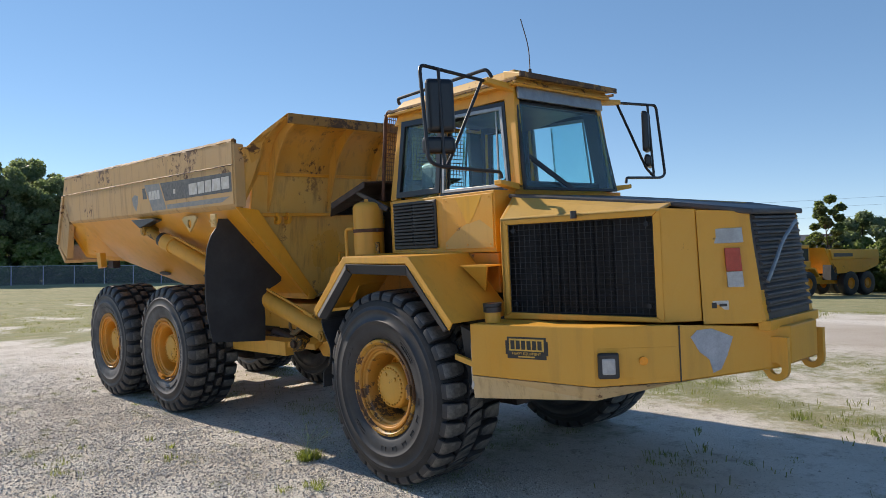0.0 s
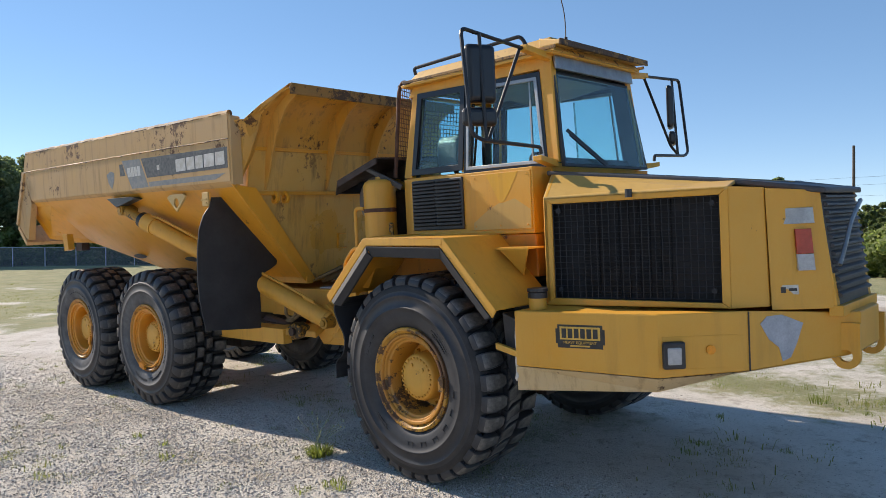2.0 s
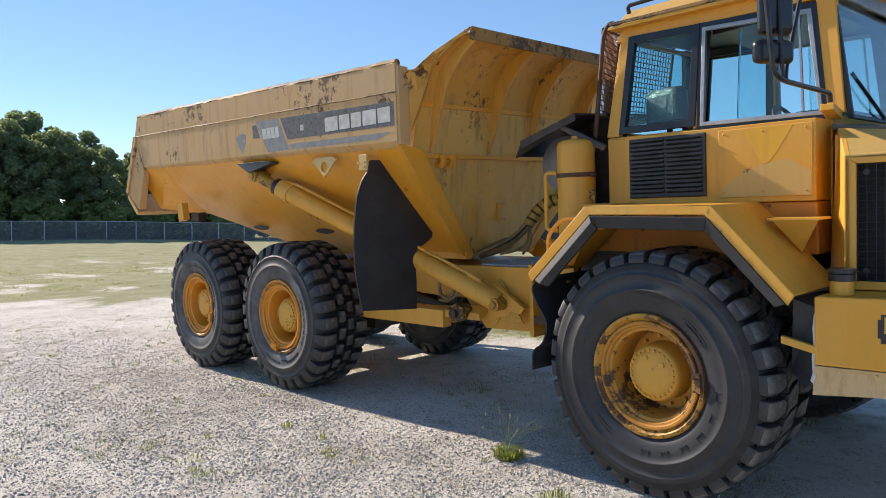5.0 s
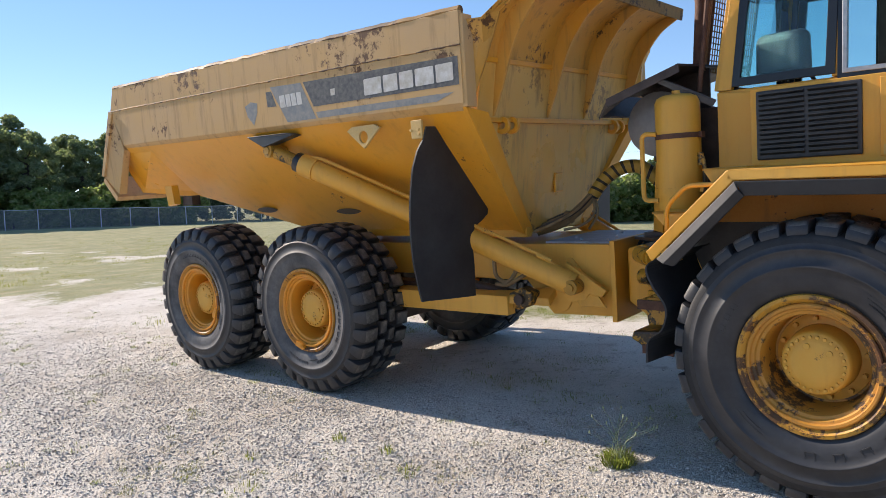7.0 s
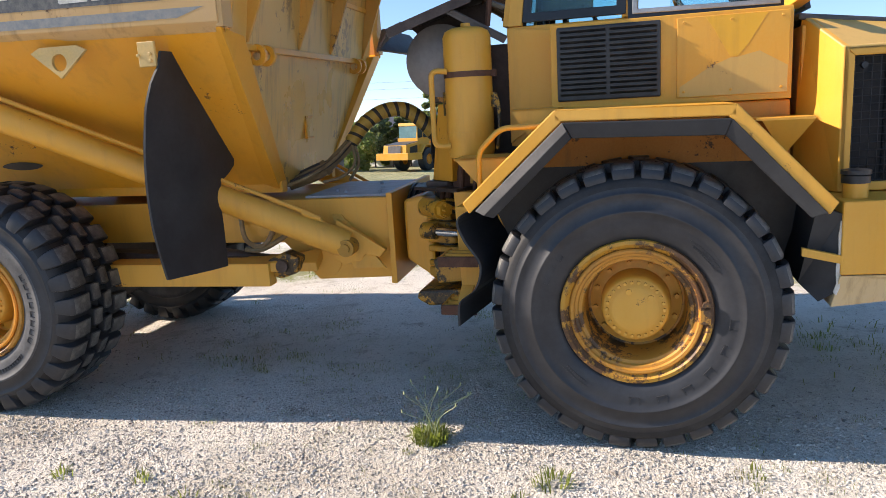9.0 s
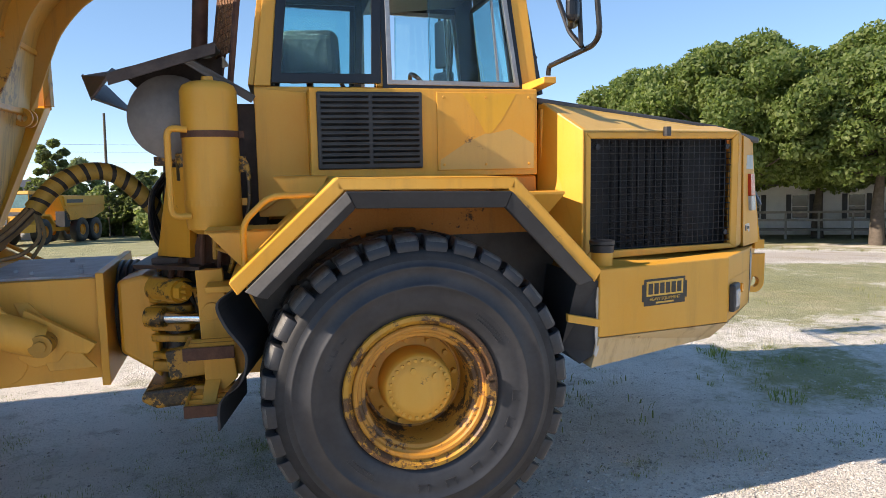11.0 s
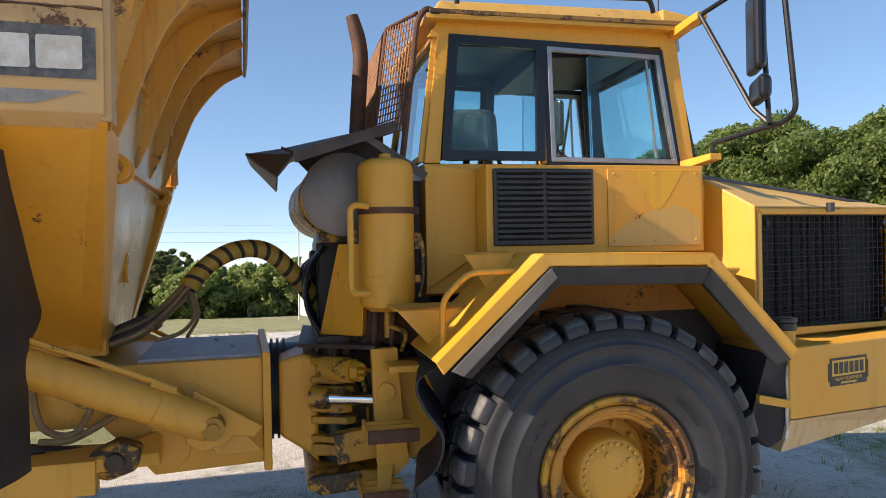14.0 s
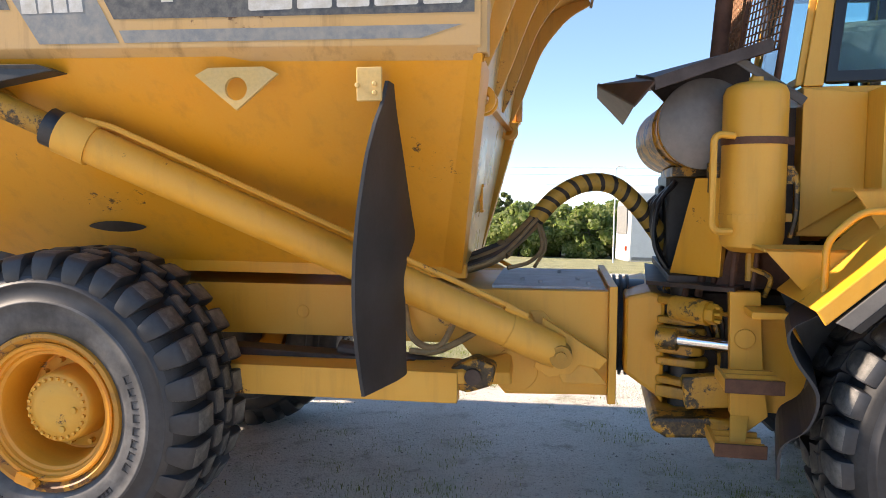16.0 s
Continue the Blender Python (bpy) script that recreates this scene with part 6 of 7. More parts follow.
X = (B2 - A).normalized()
N = Vector((X.y, -X.x, 0))
def badge(name, s0, s1, z0, z1, o, mat, label=""):
    b_ = bmesh.new()
    q_ = [A + X * s + N * o + Vector((0, 0, z)) for s, z in ((s0, z0), (s1, z0), (s1, z1), (s0, z1))]
    solid(b_, q_, [p - N * 0.002 for p in q_])
    return tpart(name, b_, mat, bumper, label, bevel=0)
badge("dealer_plate", 0.285, 0.565, 1.115, 1.255, 0.002, DECALK, "black and yellow dealer plate with dark bars")
badge("plate_tab", 0.272, 0.286, 1.140, 1.230, 0.0018, DECALK)
badge("plate_tab", 0.564, 0.578, 1.140, 1.230, 0.0018, DECALK)
badge("plate_field", 0.30, 0.55, 1.165, 1.243, 0.0035, DECALY)
for k in range(6):
    badge("dark_bar", 0.312 + k * 0.039, 0.312 + k * 0.039 + 0.029, 1.175, 1.232, 0.005, DECALK)
curve = bpy.data.curves.new("plate_text", "FONT")
curve.body, curve.size, curve.align_x, curve.extrude = "HEAVY EQUIPMENT", 0.0235, "CENTER", 0.0004
letters = bpy.data.objects.new("plate_text", curve)
mesh = bpy.data.meshes.new_from_object(letters)
bpy.data.objects.remove(letters)
lettering = new("plate_text", mesh)
mesh.materials.append(DECALY)
lettering.parent = bumper
lettering.matrix_local = Matrix.Translation(A + X * 0.425 + N * 0.0035 + Vector((0, 0, 1.141))) @ Matrix.Rotation(math.atan2(X.y, X.x), 4, "Z") @ Matrix.Rotation(radians(90), 4, "X")
badge("pale_bar", 0.365, 0.485, 1.124, 1.133, 0.0035, DECALY)

# -- behind the cab: air tank, air cleaner under its hood, exhaust, guard, hose --
bm = bmesh.new()
tk = [(0.0001, 2.315), (0.03, 2.315), (0.031, 2.295), (0.09, 2.288), (0.125, 2.27), (0.138, 2.24), (0.138, 1.60), (0.128, 1.56), (0.09, 1.535), (0.0001, 1.528)]
nseg = 32
rings = [[bm.verts.new((r * math.cos(2 * math.pi * k / nseg), r * math.sin(2 * math.pi * k / nseg), z)) for k in range(nseg)] for r, z in tk]
for a, b in zip(rings, rings[1:]):
    for k in range(nseg):
        bm.faces.new((a[k], a[(k + 1) % nseg], b[(k + 1) % nseg], b[k]))
TANK = Matrix.Translation((0.44, -0.70, 0))
tank = part("air_tank", bm, YELLOW, truck, "upright yellow air tank with two straps", FRONT @ TANK, True)
for z in (2.03, 1.69):
    bm = bmesh.new()
    bmesh.ops.create_cone(bm, segments=32, radius1=0.1425, radius2=0.1425, depth=0.032, cap_ends=True, matrix=Matrix.Translation((0, 0, z)))
    block(bm, 0.12, 0.165, -0.02, 0.02, z - 0.018, z + 0.018)
    part("strap", bm, RUST if z > 2 else YELLOW, tank, "", None, False, 0)
bm = bmesh.new()
tube(bm, rounded([(-0.10, -0.10, 2.05), (-0.19, -0.12, 2.06), (-0.19, -0.12, 1.63), (-0.10, -0.10, 1.63)], 0.05), 0.016, 8)
part("tank_handle", bm, YELLOW, tank, "", None, True, 0)
bm = bmesh.new()
tube(bm, spline([(0.13, -0.02, 1.90), (0.17, -0.03, 1.88), (0.18, -0.03, 1.72), (0.16, -0.02, 1.60)], 5), 0.012, 6)
rod(bm, (0.15, -0.02, 1.84), (0.15, -0.02, 1.92), 0.02, n=8)
rod(bm, (0.0, 0.0, 1.53), (0.0, 0.0, 1.40), 0.02, n=8)
tube(bm, spline([(0.0, -0.02, 1.46), (0.08, -0.04, 1.42), (0.06, -0.02, 1.33)], 5), 0.012, 6)
part("air_fitting", bm, OILY, tank, "", None, True, 0)
bm = bmesh.new()
a, b = Vector((0.245, -0.55, 2.125)), Vector((0.165, 0.30, 2.10))
ax_ = (b - a).normalized()
rod(bm, a, b, 0.192, n=40)
rod(bm, a + ax_ * 0.10, a + ax_ * 0.13, 0.203, n=40)
rod(bm, a + ax_ * 0.24, a + ax_ * 0.26, 0.203, n=40)
canister = tpart("air_cleaner", bm, OILY, None, "round air cleaner housing with a dull grey end cover", front=True, smooth=True, bevel=0)
bm = bmesh.new()
lathe(bm, [(0.205, 0.0), (0.214, -0.006), (0.214, -0.018), (0.204, -0.026), (0.186, -0.028), (0.178, -0.034), (0.09, -0.046), (0.0001, -0.050)], 48)
ob = tpart("end_cover", bm, CANIST, canister, "", smooth=True, bevel=0)
ob.matrix_local = Matrix.Translation(a) @ Matrix.Rotation(math.atan2(-ax_.x, ax_.y), 4, "Z")
bm = bmesh.new()
block(bm, 0.12, 0.42, -0.40, 0.25, 1.88, 1.93)
rod(bm, (0.30, -0.60, 1.80), (0.30, -0.60, 1.94), 0.045, n=16)
tpart("cleaner_bracket", bm, OILY, None, "oily bracket under the air cleaner", front=True)
bm = bmesh.new()
block(bm, 0.12, 0.55, -0.10, 0.45, 1.36, 1.90)
block(bm, 0.09, 0.13, 0.02, 0.30, 1.44, 1.84)
machine = tpart("hose_housing", bm, BLACK, None, "black greasy housing where the hoses enter", front=True, bevel=0.02)
for k in range(6):
    bm = bmesh.new()
    v0 = -0.16 + 0.07 * k
    tube(bm, spline([(0.16 + 0.015 * k, v0, 1.86), (0.07 - 0.012 * (k % 3), v0 - 0.02, 1.72), (0.06 + 0.01 * k, v0 - 0.05, 1.52), (0.14, v0 - 0.08, 1.37)], 6), 0.014 + 0.004 * (k % 2), 7)
    tpart("hanging_hose", bm, PIPE, machine, smooth=True, bevel=0)
bm = bmesh.new()
T_, C_, B_ = (-0.257, -0.18, 2.376), (-0.005, -0.80, 2.30), (-0.09, -0.76, 2.20)
plate(bm, [T_, (-0.06, -0.35, 2.385), C_, B_], 0.012)
plate(bm, [T_, B_, (-0.10, 0.40, 2.21), (-0.255, 0.40, 2.376)], 0.012)
plate(bm, [C_, (0.49, -0.77, 2.46), (0.49, 0.45, 2.52), (-0.06, 0.45, 2.39), (-0.06, -0.35, 2.385)], 0.014)
plate(bm, [C_, (0.49, -0.77, 2.46), (0.49, -0.77, 2.42), (0.0, -0.80, 2.26)], 0.014)
tpart("heat_hood", bm, DARKSTEEL, None, "dark bent sheet hood over the air cleaner", front=True, bevel=0)
bm = bmesh.new()
plate(bm, [(-0.03, -0.30, 2.375), (0.49, -0.30, 2.475), (0.49, -0.30, 2.15), (0.12, -0.30, 2.22)], (0, 0.015, 0))
tpart("hood_back", bm, DARKSTEEL, None, "dark sheet closing the hood", front=True, bevel=0)
bm = bmesh.new()
plate(bm, [(0.29, -0.77, 2.40), (0.34, -0.77, 2.41), (0.67, -0.65, 2.225), (0.645, -0.65, 2.19)], 0.02)
tpart("hood_brace", bm, GREYTOP, None, "", front=True)
bm = bmesh.new()
tube(bm, rounded([(0.345, -0.15, 2.30), (0.395, -0.15, 2.98), (0.345, -0.15, 3.17)], 0.10), lambda q: 0.044 if q < 0.9 else 0.036, 16)
tpart("exhaust_pipe", bm, RUST, None, "rusty curved exhaust stack", front=True, smooth=True, bevel=0)
bm = bmesh.new()
tube(bm, rounded([(0.545, -0.60, 2.30), (0.635, -0.60, 3.02), (0.69, -0.60, 3.10), (0.76, -0.58, 3.05)], 0.06), 0.016, 8)
tube(bm, rounded([(0.44, -0.24, 2.44), (0.53, -0.24, 3.08), (0.62, -0.24, 3.10)], 0.02), 0.012, 8)
tube(bm, rounded([(0.43, 0.55, 2.44), (0.53, 0.55, 3.08), (0.62, 0.55, 3.10)], 0.02), 0.012, 8)
tube(bm, [(0.53, 0.55, 3.08), (0.53, -0.24, 3.08), (0.635, -0.60, 3.06)], 0.010, 8)
guard = tpart("rear_guard", bm, RUST, None, "steel tube guard with rusty mesh behind the cab", front=True, smooth=True, bevel=0)
bm = bmesh.new()
p0, p1 = Vector((0.44, -0.24, 2.46)), Vector((0.562, -0.60, 2.46))
for k in range(13):
    q = p0.lerp(p1, k / 12)
    rod(bm, q, q + Vector((0.085, 0, 0.61)), 0.0042, n=4, caps=False)
for k in range(17):
    o = Vector((0.085 * k / 16, 0, 0.61 * k / 16))
    rod(bm, p0 + o, p1 + o, 0.0042, n=4, caps=False)
p0, p1 = Vector((0.44, -0.24, 2.46)), Vector((0.43, 0.55, 2.46))
for k in range(20):
    q = p0.lerp(p1, k / 19)
    rod(bm, q, q + Vector((0.085, 0, 0.61)), 0.0042, n=4, caps=False)
for k in range(17):
    o = Vector((0.085 * k / 16, 0, 0.61 * k / 16))
    rod(bm, p0 + o, p1 + o, 0.0042, n=4, caps=False)
tagged(tpart("guard_mesh", bm, WIRE, guard, "rusty wire mesh", bevel=0), kind="stuff")
bm = bmesh.new()
tube(bm, spline([(3.96, 1.20, 1.645), (4.08, 1.20, 1.775), (4.23, 1.20, 1.85), (4.39, 1.20, 1.84), (4.53, 1.20, 1.72), (4.66, 1.22, 1.55), (4.74, 1.24, 1.45)], 10), 0.052, 14, along="along")
hose = tpart("hose", bm, HOSE, None, "thick hydraulic hose wrapped in yellow and black", smooth=True, bevel=0)
bm = bmesh.new()
tube(bm, spline([(3.97, 1.20, 1.655), (3.88, 1.16, 1.56), (3.74, 1.08, 1.44), (3.55, 0.98, 1.375)], 8), 0.040, 12)
rod(bm, (3.80, 1.11, 1.49), (3.775, 1.095, 1.47), 0.056, n=14)
tpart("hose_pipe", bm, TANPIPE, hose, "dusty tan end of the hose with a clamp", smooth=True, bevel=0)
bm = bmesh.new()
for k in range(6):
    o = 0.04 * (k - 2.5)
    tube(bm, spline([(3.55, 0.95 + o, 1.37 + 0.01 * k), (3.75, 0.98 + o, 1.44 + 0.012 * k), (3.86, 1.12 + o * 0.5, 1.53), (3.97, 1.18 + o * 0.3, 1.65)], 6), 0.018 if k % 2 else 0.012, 7)
    tpart("loose_hose", bm, TANPIPE if k % 3 == 0 else DARKSTEEL, hose, smooth=True, bevel=0)
    bm = bmesh.new()
tube(bm, spline([(3.97, 1.18, 1.64), (4.00, 1.12, 1.50), (3.94, 1.02, 1.42), (3.82, 0.95, 1.39)], 6), 0.011, 6)
tube(bm, spline([(3.98, 1.19, 1.64), (4.02, 1.15, 1.50), (3.96, 1.10, 1.38)], 6), 0.011, 6)
tpart("loose_hose", bm, TANPIPE, hose, "loose dusty hydraulic hose", smooth=True, bevel=0)
bm = bmesh.new()
tube(bm, spline([(3.30, 0.70, 1.22), (3.36, 0.64, 1.05), (3.50, 0.62, 1.02), (3.60, 0.66, 1.20)], 6), 0.017, 8)
tpart("brake_hose", bm, TANPIPE, chassis, smooth=True, bevel=0)
bm = bmesh.new()
tube(bm, spline([(3.34, 0.66, 0.98), (3.48, 0.62, 0.99), (3.64, 0.62, 1.07), (3.78, 0.69, 1.16)], 6), 0.017, 8)
tpart("brake_hose", bm, TANPIPE, chassis, bevel=0)
# latch on the body's front wall
bm = bmesh.new()
block(bm, 3.648, 3.672, 1.11, 1.23, 1.685, 1.70)
block(bm, 3.648, 3.672, 1.11, 1.23, 1.83, 1.845)
block(bm, 3.650, 3.668, 1.11, 1.135, 1.70, 1.83)
tpart("wall_latch", bm, BODY, hull, "small bent latch bracket")

# ---- the far surroundings ----
def leaf_material(name, dark, light, pale):
    m, nt, p = nodes_of(name)
    geo = nt.nodes.new("ShaderNodeNewGeometry")
    col = ramp(nt, geo.outputs["Random Per Island"], [(0.0, dark), (0.6, light), (1.0, pale)])
    nt.links.new(col, p.inputs["Base Color"])
    p.inputs["Roughness"].default_value = 0.5
    p.inputs["Specular IOR Level"].default_value = 0.35
    tr = nt.nodes.new("ShaderNodeBsdfTranslucent")
    nt.links.new(mix(nt, 0.5, col, (0.28, 0.36, 0.06)), tr.inputs[0])
    mx = nt.nodes.new("ShaderNodeMixShader")
    mx.inputs[0].default_value = 0.62
    out = nt.nodes["Material Output"]
    nt.links.new(p.outputs[0], mx.inputs[1])
    nt.links.new(tr.outputs[0], mx.inputs[2])
    nt.links.new(mx.outputs[0], out.inputs[0])
    return m


BARK = plain("bark", (0.07, 0.055, 0.042), 0.9, 0, 0.4, 6, 0.6)
LEAF_OAK = leaf_material("broad_leaves", (0.07, 0.12, 0.035), (0.16, 0.225, 0.07), (0.33, 0.39, 0.16))
# leaf tones lifted: haze and flare over the distant woods put into the colour
LEAF_WOOD = leaf_material("haze_lifted_leaves", (0.15, 0.20, 0.13), (0.23, 0.29, 0.18), (0.35, 0.39, 0.25))
LEAF_PINE = leaf_material("pine_needles", (0.07, 0.10, 0.055), (0.12, 0.16, 0.085), (0.20, 0.24, 0.12))
LEAF_BUSH = leaf_material("bush_leaves", (0.13, 0.20, 0.065), (0.25, 0.32, 0.11), (0.42, 0.43, 0.22))


def leaves(seed, blobs, count, size, flat=0.0):
    """A crown of many small leaf sprays about clump centres: (x, y, z, radius) each."""
    rnd = np.random.RandomState(seed)
    b = np.array(blobs)
    pick = rnd.choice(len(b), count, p=b[:, 3] ** 2 / (b[:, 3] ** 2).sum())
    d = rnd.normal(size=(count, 3))
    d /= np.linalg.norm(d, axis=1)[:, None]
    r = b[pick, 3] * rnd.uniform(0.45, 1.08, count) ** 0.6
    c = b[pick, :3] + d * r[:, None] * np.array([1, 1, 0.8])
    u = rnd.normal(size=(count, 3)) * np.array([1, 1, 1 - flat])
    u /= np.linalg.norm(u, axis=1)[:, None]
    w = np.cross(u, d + 0.35 * rnd.normal(size=(count, 3)))
    w /= np.linalg.norm(w, axis=1)[:, None] + 1e-9
    s = size * rnd.uniform(0.5, 1.3, count)[:, None]
    v = np.stack([c - u * s, c + w * s * 0.55, c + u * s, c - w * s * 0.55], 1).reshape(-1, 3)
    me = bpy.data.meshes.new("crown")
    me.from_pydata(v.tolist(), [], np.arange(4 * count).reshape(-1, 4).tolist())
    return me


def build_tree(name, seed, high, spread, trunk, clear, leafmat, count, size, label, category="tree", lobes=26, pine=False, clump=0.28):
    """Trunk, limbs and a leafy crown with an uneven outline; its foot is at the origin."""
    rnd = random.Random(seed)
    tree = new(name)
    tagged(tree, label, category)
    bm = bmesh.new()
    top = Vector((rnd.uniform(-0.05, 0.05) * high, rnd.uniform(-0.05, 0.05) * high, high * 0.86))
    mid = Vector((rnd.uniform(-0.2, 0.2), rnd.uniform(-0.2, 0.2), high * 0.4))
    tube(bm, spline([(0, 0, -0.3), (0, 0, clear * 0.5), mid, top], 6), lambda t: trunk * (1.15 - 1.0 * t), 9)
    blobs = []
    for k in range(lobes):
        a = 2.4 * k + rnd.uniform(-0.4, 0.4)
        t = (k + 0.5) / lobes
        z = clear + (high - clear) * t
        if pine:
            reach = spread * (1.0 - 0.55 * t) * rnd.uniform(0.5, 1.0)
        else:
            reach = spread * math.sin(math.pi * min(0.93, 0.16 + 0.80 * t)) ** 0.7 * rnd.uniform(0.45, 1.0)
        tip = Vector((math.cos(a) * reach, math.sin(a) * reach, z - 0.04 * high * rnd.random()))
        br = mid.lerp(top, max(0.0, t - 0.25))
        if k % 2 == 0:
            tube(bm, spline([br, br.lerp(tip, 0.5) + Vector((0, 0, -0.04 * high)), tip], 3), lambda q: trunk * 0.34 * (1.05 - q), 5)
        blobs.append((*tip, spread * clump * rnd.uniform(0.7, 1.3) * (0.7 if pine else 1)))
    part("trunk", bm, BARK, tree, "", None, True)
    me = leaves(seed, blobs, count, size, 0.5 if pine else 0)
    crown = new("crown", me)
    me.materials.append(leafmat)
    crown.parent = tree
    return tree


def stand(ob, x, y, turn=0.0, k=1.0, kz=1.0):
    ob.matrix_world = Matrix.Translation((x, y, ground_z(x, y))) @ Matrix.Rotation(turn, 4, "Z") @ Matrix.Diagonal((k, k, k * kz, 1))
    return ob


def copies(ob, places):
    for x, y, turn, k, kz in places:
        copy_thing(ob, Matrix.Translation((x, y, ground_z(x, y))) @ Matrix.Rotation(turn, 4, "Z") @ Matrix.Diagonal((k, k, k * kz, 1)))


def polar(az, dist, x0=4.6, y0=-3.3):
    return x0 + dist * math.sin(radians(az)), y0 + dist * math.cos(radians(az))


# broad shade trees by the white house
oak = build_tree("shade_tree", 4, 8.6, 5.0, 0.30, 3.3, LEAF_OAK, 90000, 0.115, "broad green shade tree on grass by the house", lobes=170, clump=0.145)
tagged(oak, group="shade trees by the house")
x, y = polar(47.7, 36)
stand(oak, x, y, 0.3)
copies(oak, [(*polar(39.0, 35.5), 2.1, 1.0, 1.03), (*polar(33.0, 39), 4.0, 0.96, 1.02), (*polar(55.5, 38), 5.2, 1.0, 0.95), (*polar(44, 42), 1.1, 0.95, 0.96)])
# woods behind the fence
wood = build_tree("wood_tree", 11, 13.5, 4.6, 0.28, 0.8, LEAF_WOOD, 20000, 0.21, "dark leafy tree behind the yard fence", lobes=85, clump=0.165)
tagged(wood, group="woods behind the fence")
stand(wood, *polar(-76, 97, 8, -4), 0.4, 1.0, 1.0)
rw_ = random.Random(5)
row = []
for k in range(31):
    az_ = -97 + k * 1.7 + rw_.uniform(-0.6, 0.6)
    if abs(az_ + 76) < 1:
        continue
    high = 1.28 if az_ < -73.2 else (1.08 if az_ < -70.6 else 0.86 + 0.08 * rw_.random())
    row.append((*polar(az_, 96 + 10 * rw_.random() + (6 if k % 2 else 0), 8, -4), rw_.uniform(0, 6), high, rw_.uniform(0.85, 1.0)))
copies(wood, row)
# far pines and mixed trees beyond the field
pine = build_tree("pine_tree", 21, 11.5, 2.6, 0.17, 4.6, LEAF_PINE, 7000, 0.26, "tall thin pine beyond the field", lobes=24, pine=True)
tagged(pine, group="pines beyond the field")
stand(pine, *polar(-16.8, 62, 10, -3.8), 0.2, 0.66, 0.95)
copies(pine, [(*polar(a, d, 10, -3.8), 1.3 * i, k, kz) for i, (a, d, k, kz) in enumerate(
    ((-17.7, 64, 0.66, 0.95), (-19.3, 65, 0.70, 0.97), (-18.6, 66, 0.62, 0.9), (-20.1, 64, 0.58, 0.9), (-12.2, 66, 0.64, 1.0), (-11.3, 63, 0.70, 1.0), (-10.4, 65, 0.74, 1.0), (-9.4, 64, 0.70, 1.0), (-13.2, 64, 0.56, 1.0), (-24, 68, 0.62, 0.95), (-28, 70, 0.6, 0.9)))])
copies(pine, [(*polar(-5.3, 57), 0.7, 0.58, 0.95), (*polar(-4.4, 59), 2.7, 0.50, 0.9)])
# hedge and young trees along the field
bush = build_tree("bush", 31, 3.6, 2.3, 0.08, 0.25, LEAF_BUSH, 4500, 0.19, "dense tangled roadside bush", "bush", lobes=20)
tagged(bush, group="hedge along the field")
stand(bush, *polar(-11.5, 66), 0.0)
hb = random.Random(8)
row = []
for k in range(34):
    a = -34 + k * 1.62 + hb.uniform(-0.3, 0.3)
    if abs(a + 11.5) < 0.6 or a > 16:
        continue
    row.append((*polar(a, (66 if -19 < a < -5 else 55) + hb.uniform(-1, 3)), hb.uniform(0, 6), hb.uniform(0.9, 1.15), hb.uniform(0.85, 1.1)))
copies(bush, row)
ubr = random.Random(14)
copies(bush, [(*polar(-86 + 1.5 * k, 92 + ubr.uniform(-1, 2), 8, -4), ubr.uniform(0, 6), ubr.uniform(1.2, 1.6), ubr.uniform(0.8, 1.0)) for k in range(18)])
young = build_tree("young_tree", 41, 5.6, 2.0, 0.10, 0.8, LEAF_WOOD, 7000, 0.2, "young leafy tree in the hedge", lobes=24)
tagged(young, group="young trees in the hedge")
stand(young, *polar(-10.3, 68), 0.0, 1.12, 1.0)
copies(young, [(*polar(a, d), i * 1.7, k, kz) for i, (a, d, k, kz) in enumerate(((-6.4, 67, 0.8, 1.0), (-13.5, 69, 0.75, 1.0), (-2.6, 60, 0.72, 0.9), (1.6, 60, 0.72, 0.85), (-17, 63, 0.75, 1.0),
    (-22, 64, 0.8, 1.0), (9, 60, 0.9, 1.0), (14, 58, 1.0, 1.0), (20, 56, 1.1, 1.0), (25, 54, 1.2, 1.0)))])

# -- white mobile home with shutters and a ramp --
SIDING = plain("white_siding", (0.62, 0.63, 0.63), 0.6, 0, 0.1, 2, 0.05, second=(0.52, 0.53, 0.54))
SHUT = plain("black_shutter", (0.02, 0.022, 0.026), 0.6, 0, 0.4, 8, 0.1)
ROOFG = plain("grey_shingle", (0.09, 0.085, 0.08), 0.9, 0, 0.4, 8, 0.3)
DECKW = plain("grey_deck_wood", (0.20, 0.185, 0.165), 0.85, 0, 0.4, 5, 0.3)
PANEG = plain("dark_window_glass", (0.03, 0.035, 0.04), 0.08, 0, 0.3, 3, 0)
CURT = plain("orange_curtain", (0.45, 0.20, 0.08), 0.8, 0, 0.3, 6, 0.1)
house = new("mobile_home")
tagged(house, "long white mobile home with black shutters and a ramp", "house")
hx, hy = polar(49, 43)
house.matrix_world = Matrix.Translation((hx, hy, ground_z(hx, hy))) @ Matrix.Rotation(radians(-38), 4, "Z")
bm = bmesh.new()
block(bm, -8.5, 8.5, 0, 4.2, 0.15, 2.75)
wall = part("wall", bm, SIDING, house)
bm = bmesh.new()
for k in range(17):
    plate(bm, [(-8.5, -0.004, 0.3 + 0.15 * k), (8.5, -0.004, 0.3 + 0.15 * k), (8.5, -0.018, 0.16 + 0.15 * k), (-8.5, -0.018, 0.16 + 0.15 * k)], 0.006)
tagged(part("siding", bm, SIDING, wall), kind="stuff")
bm = bmesh.new()
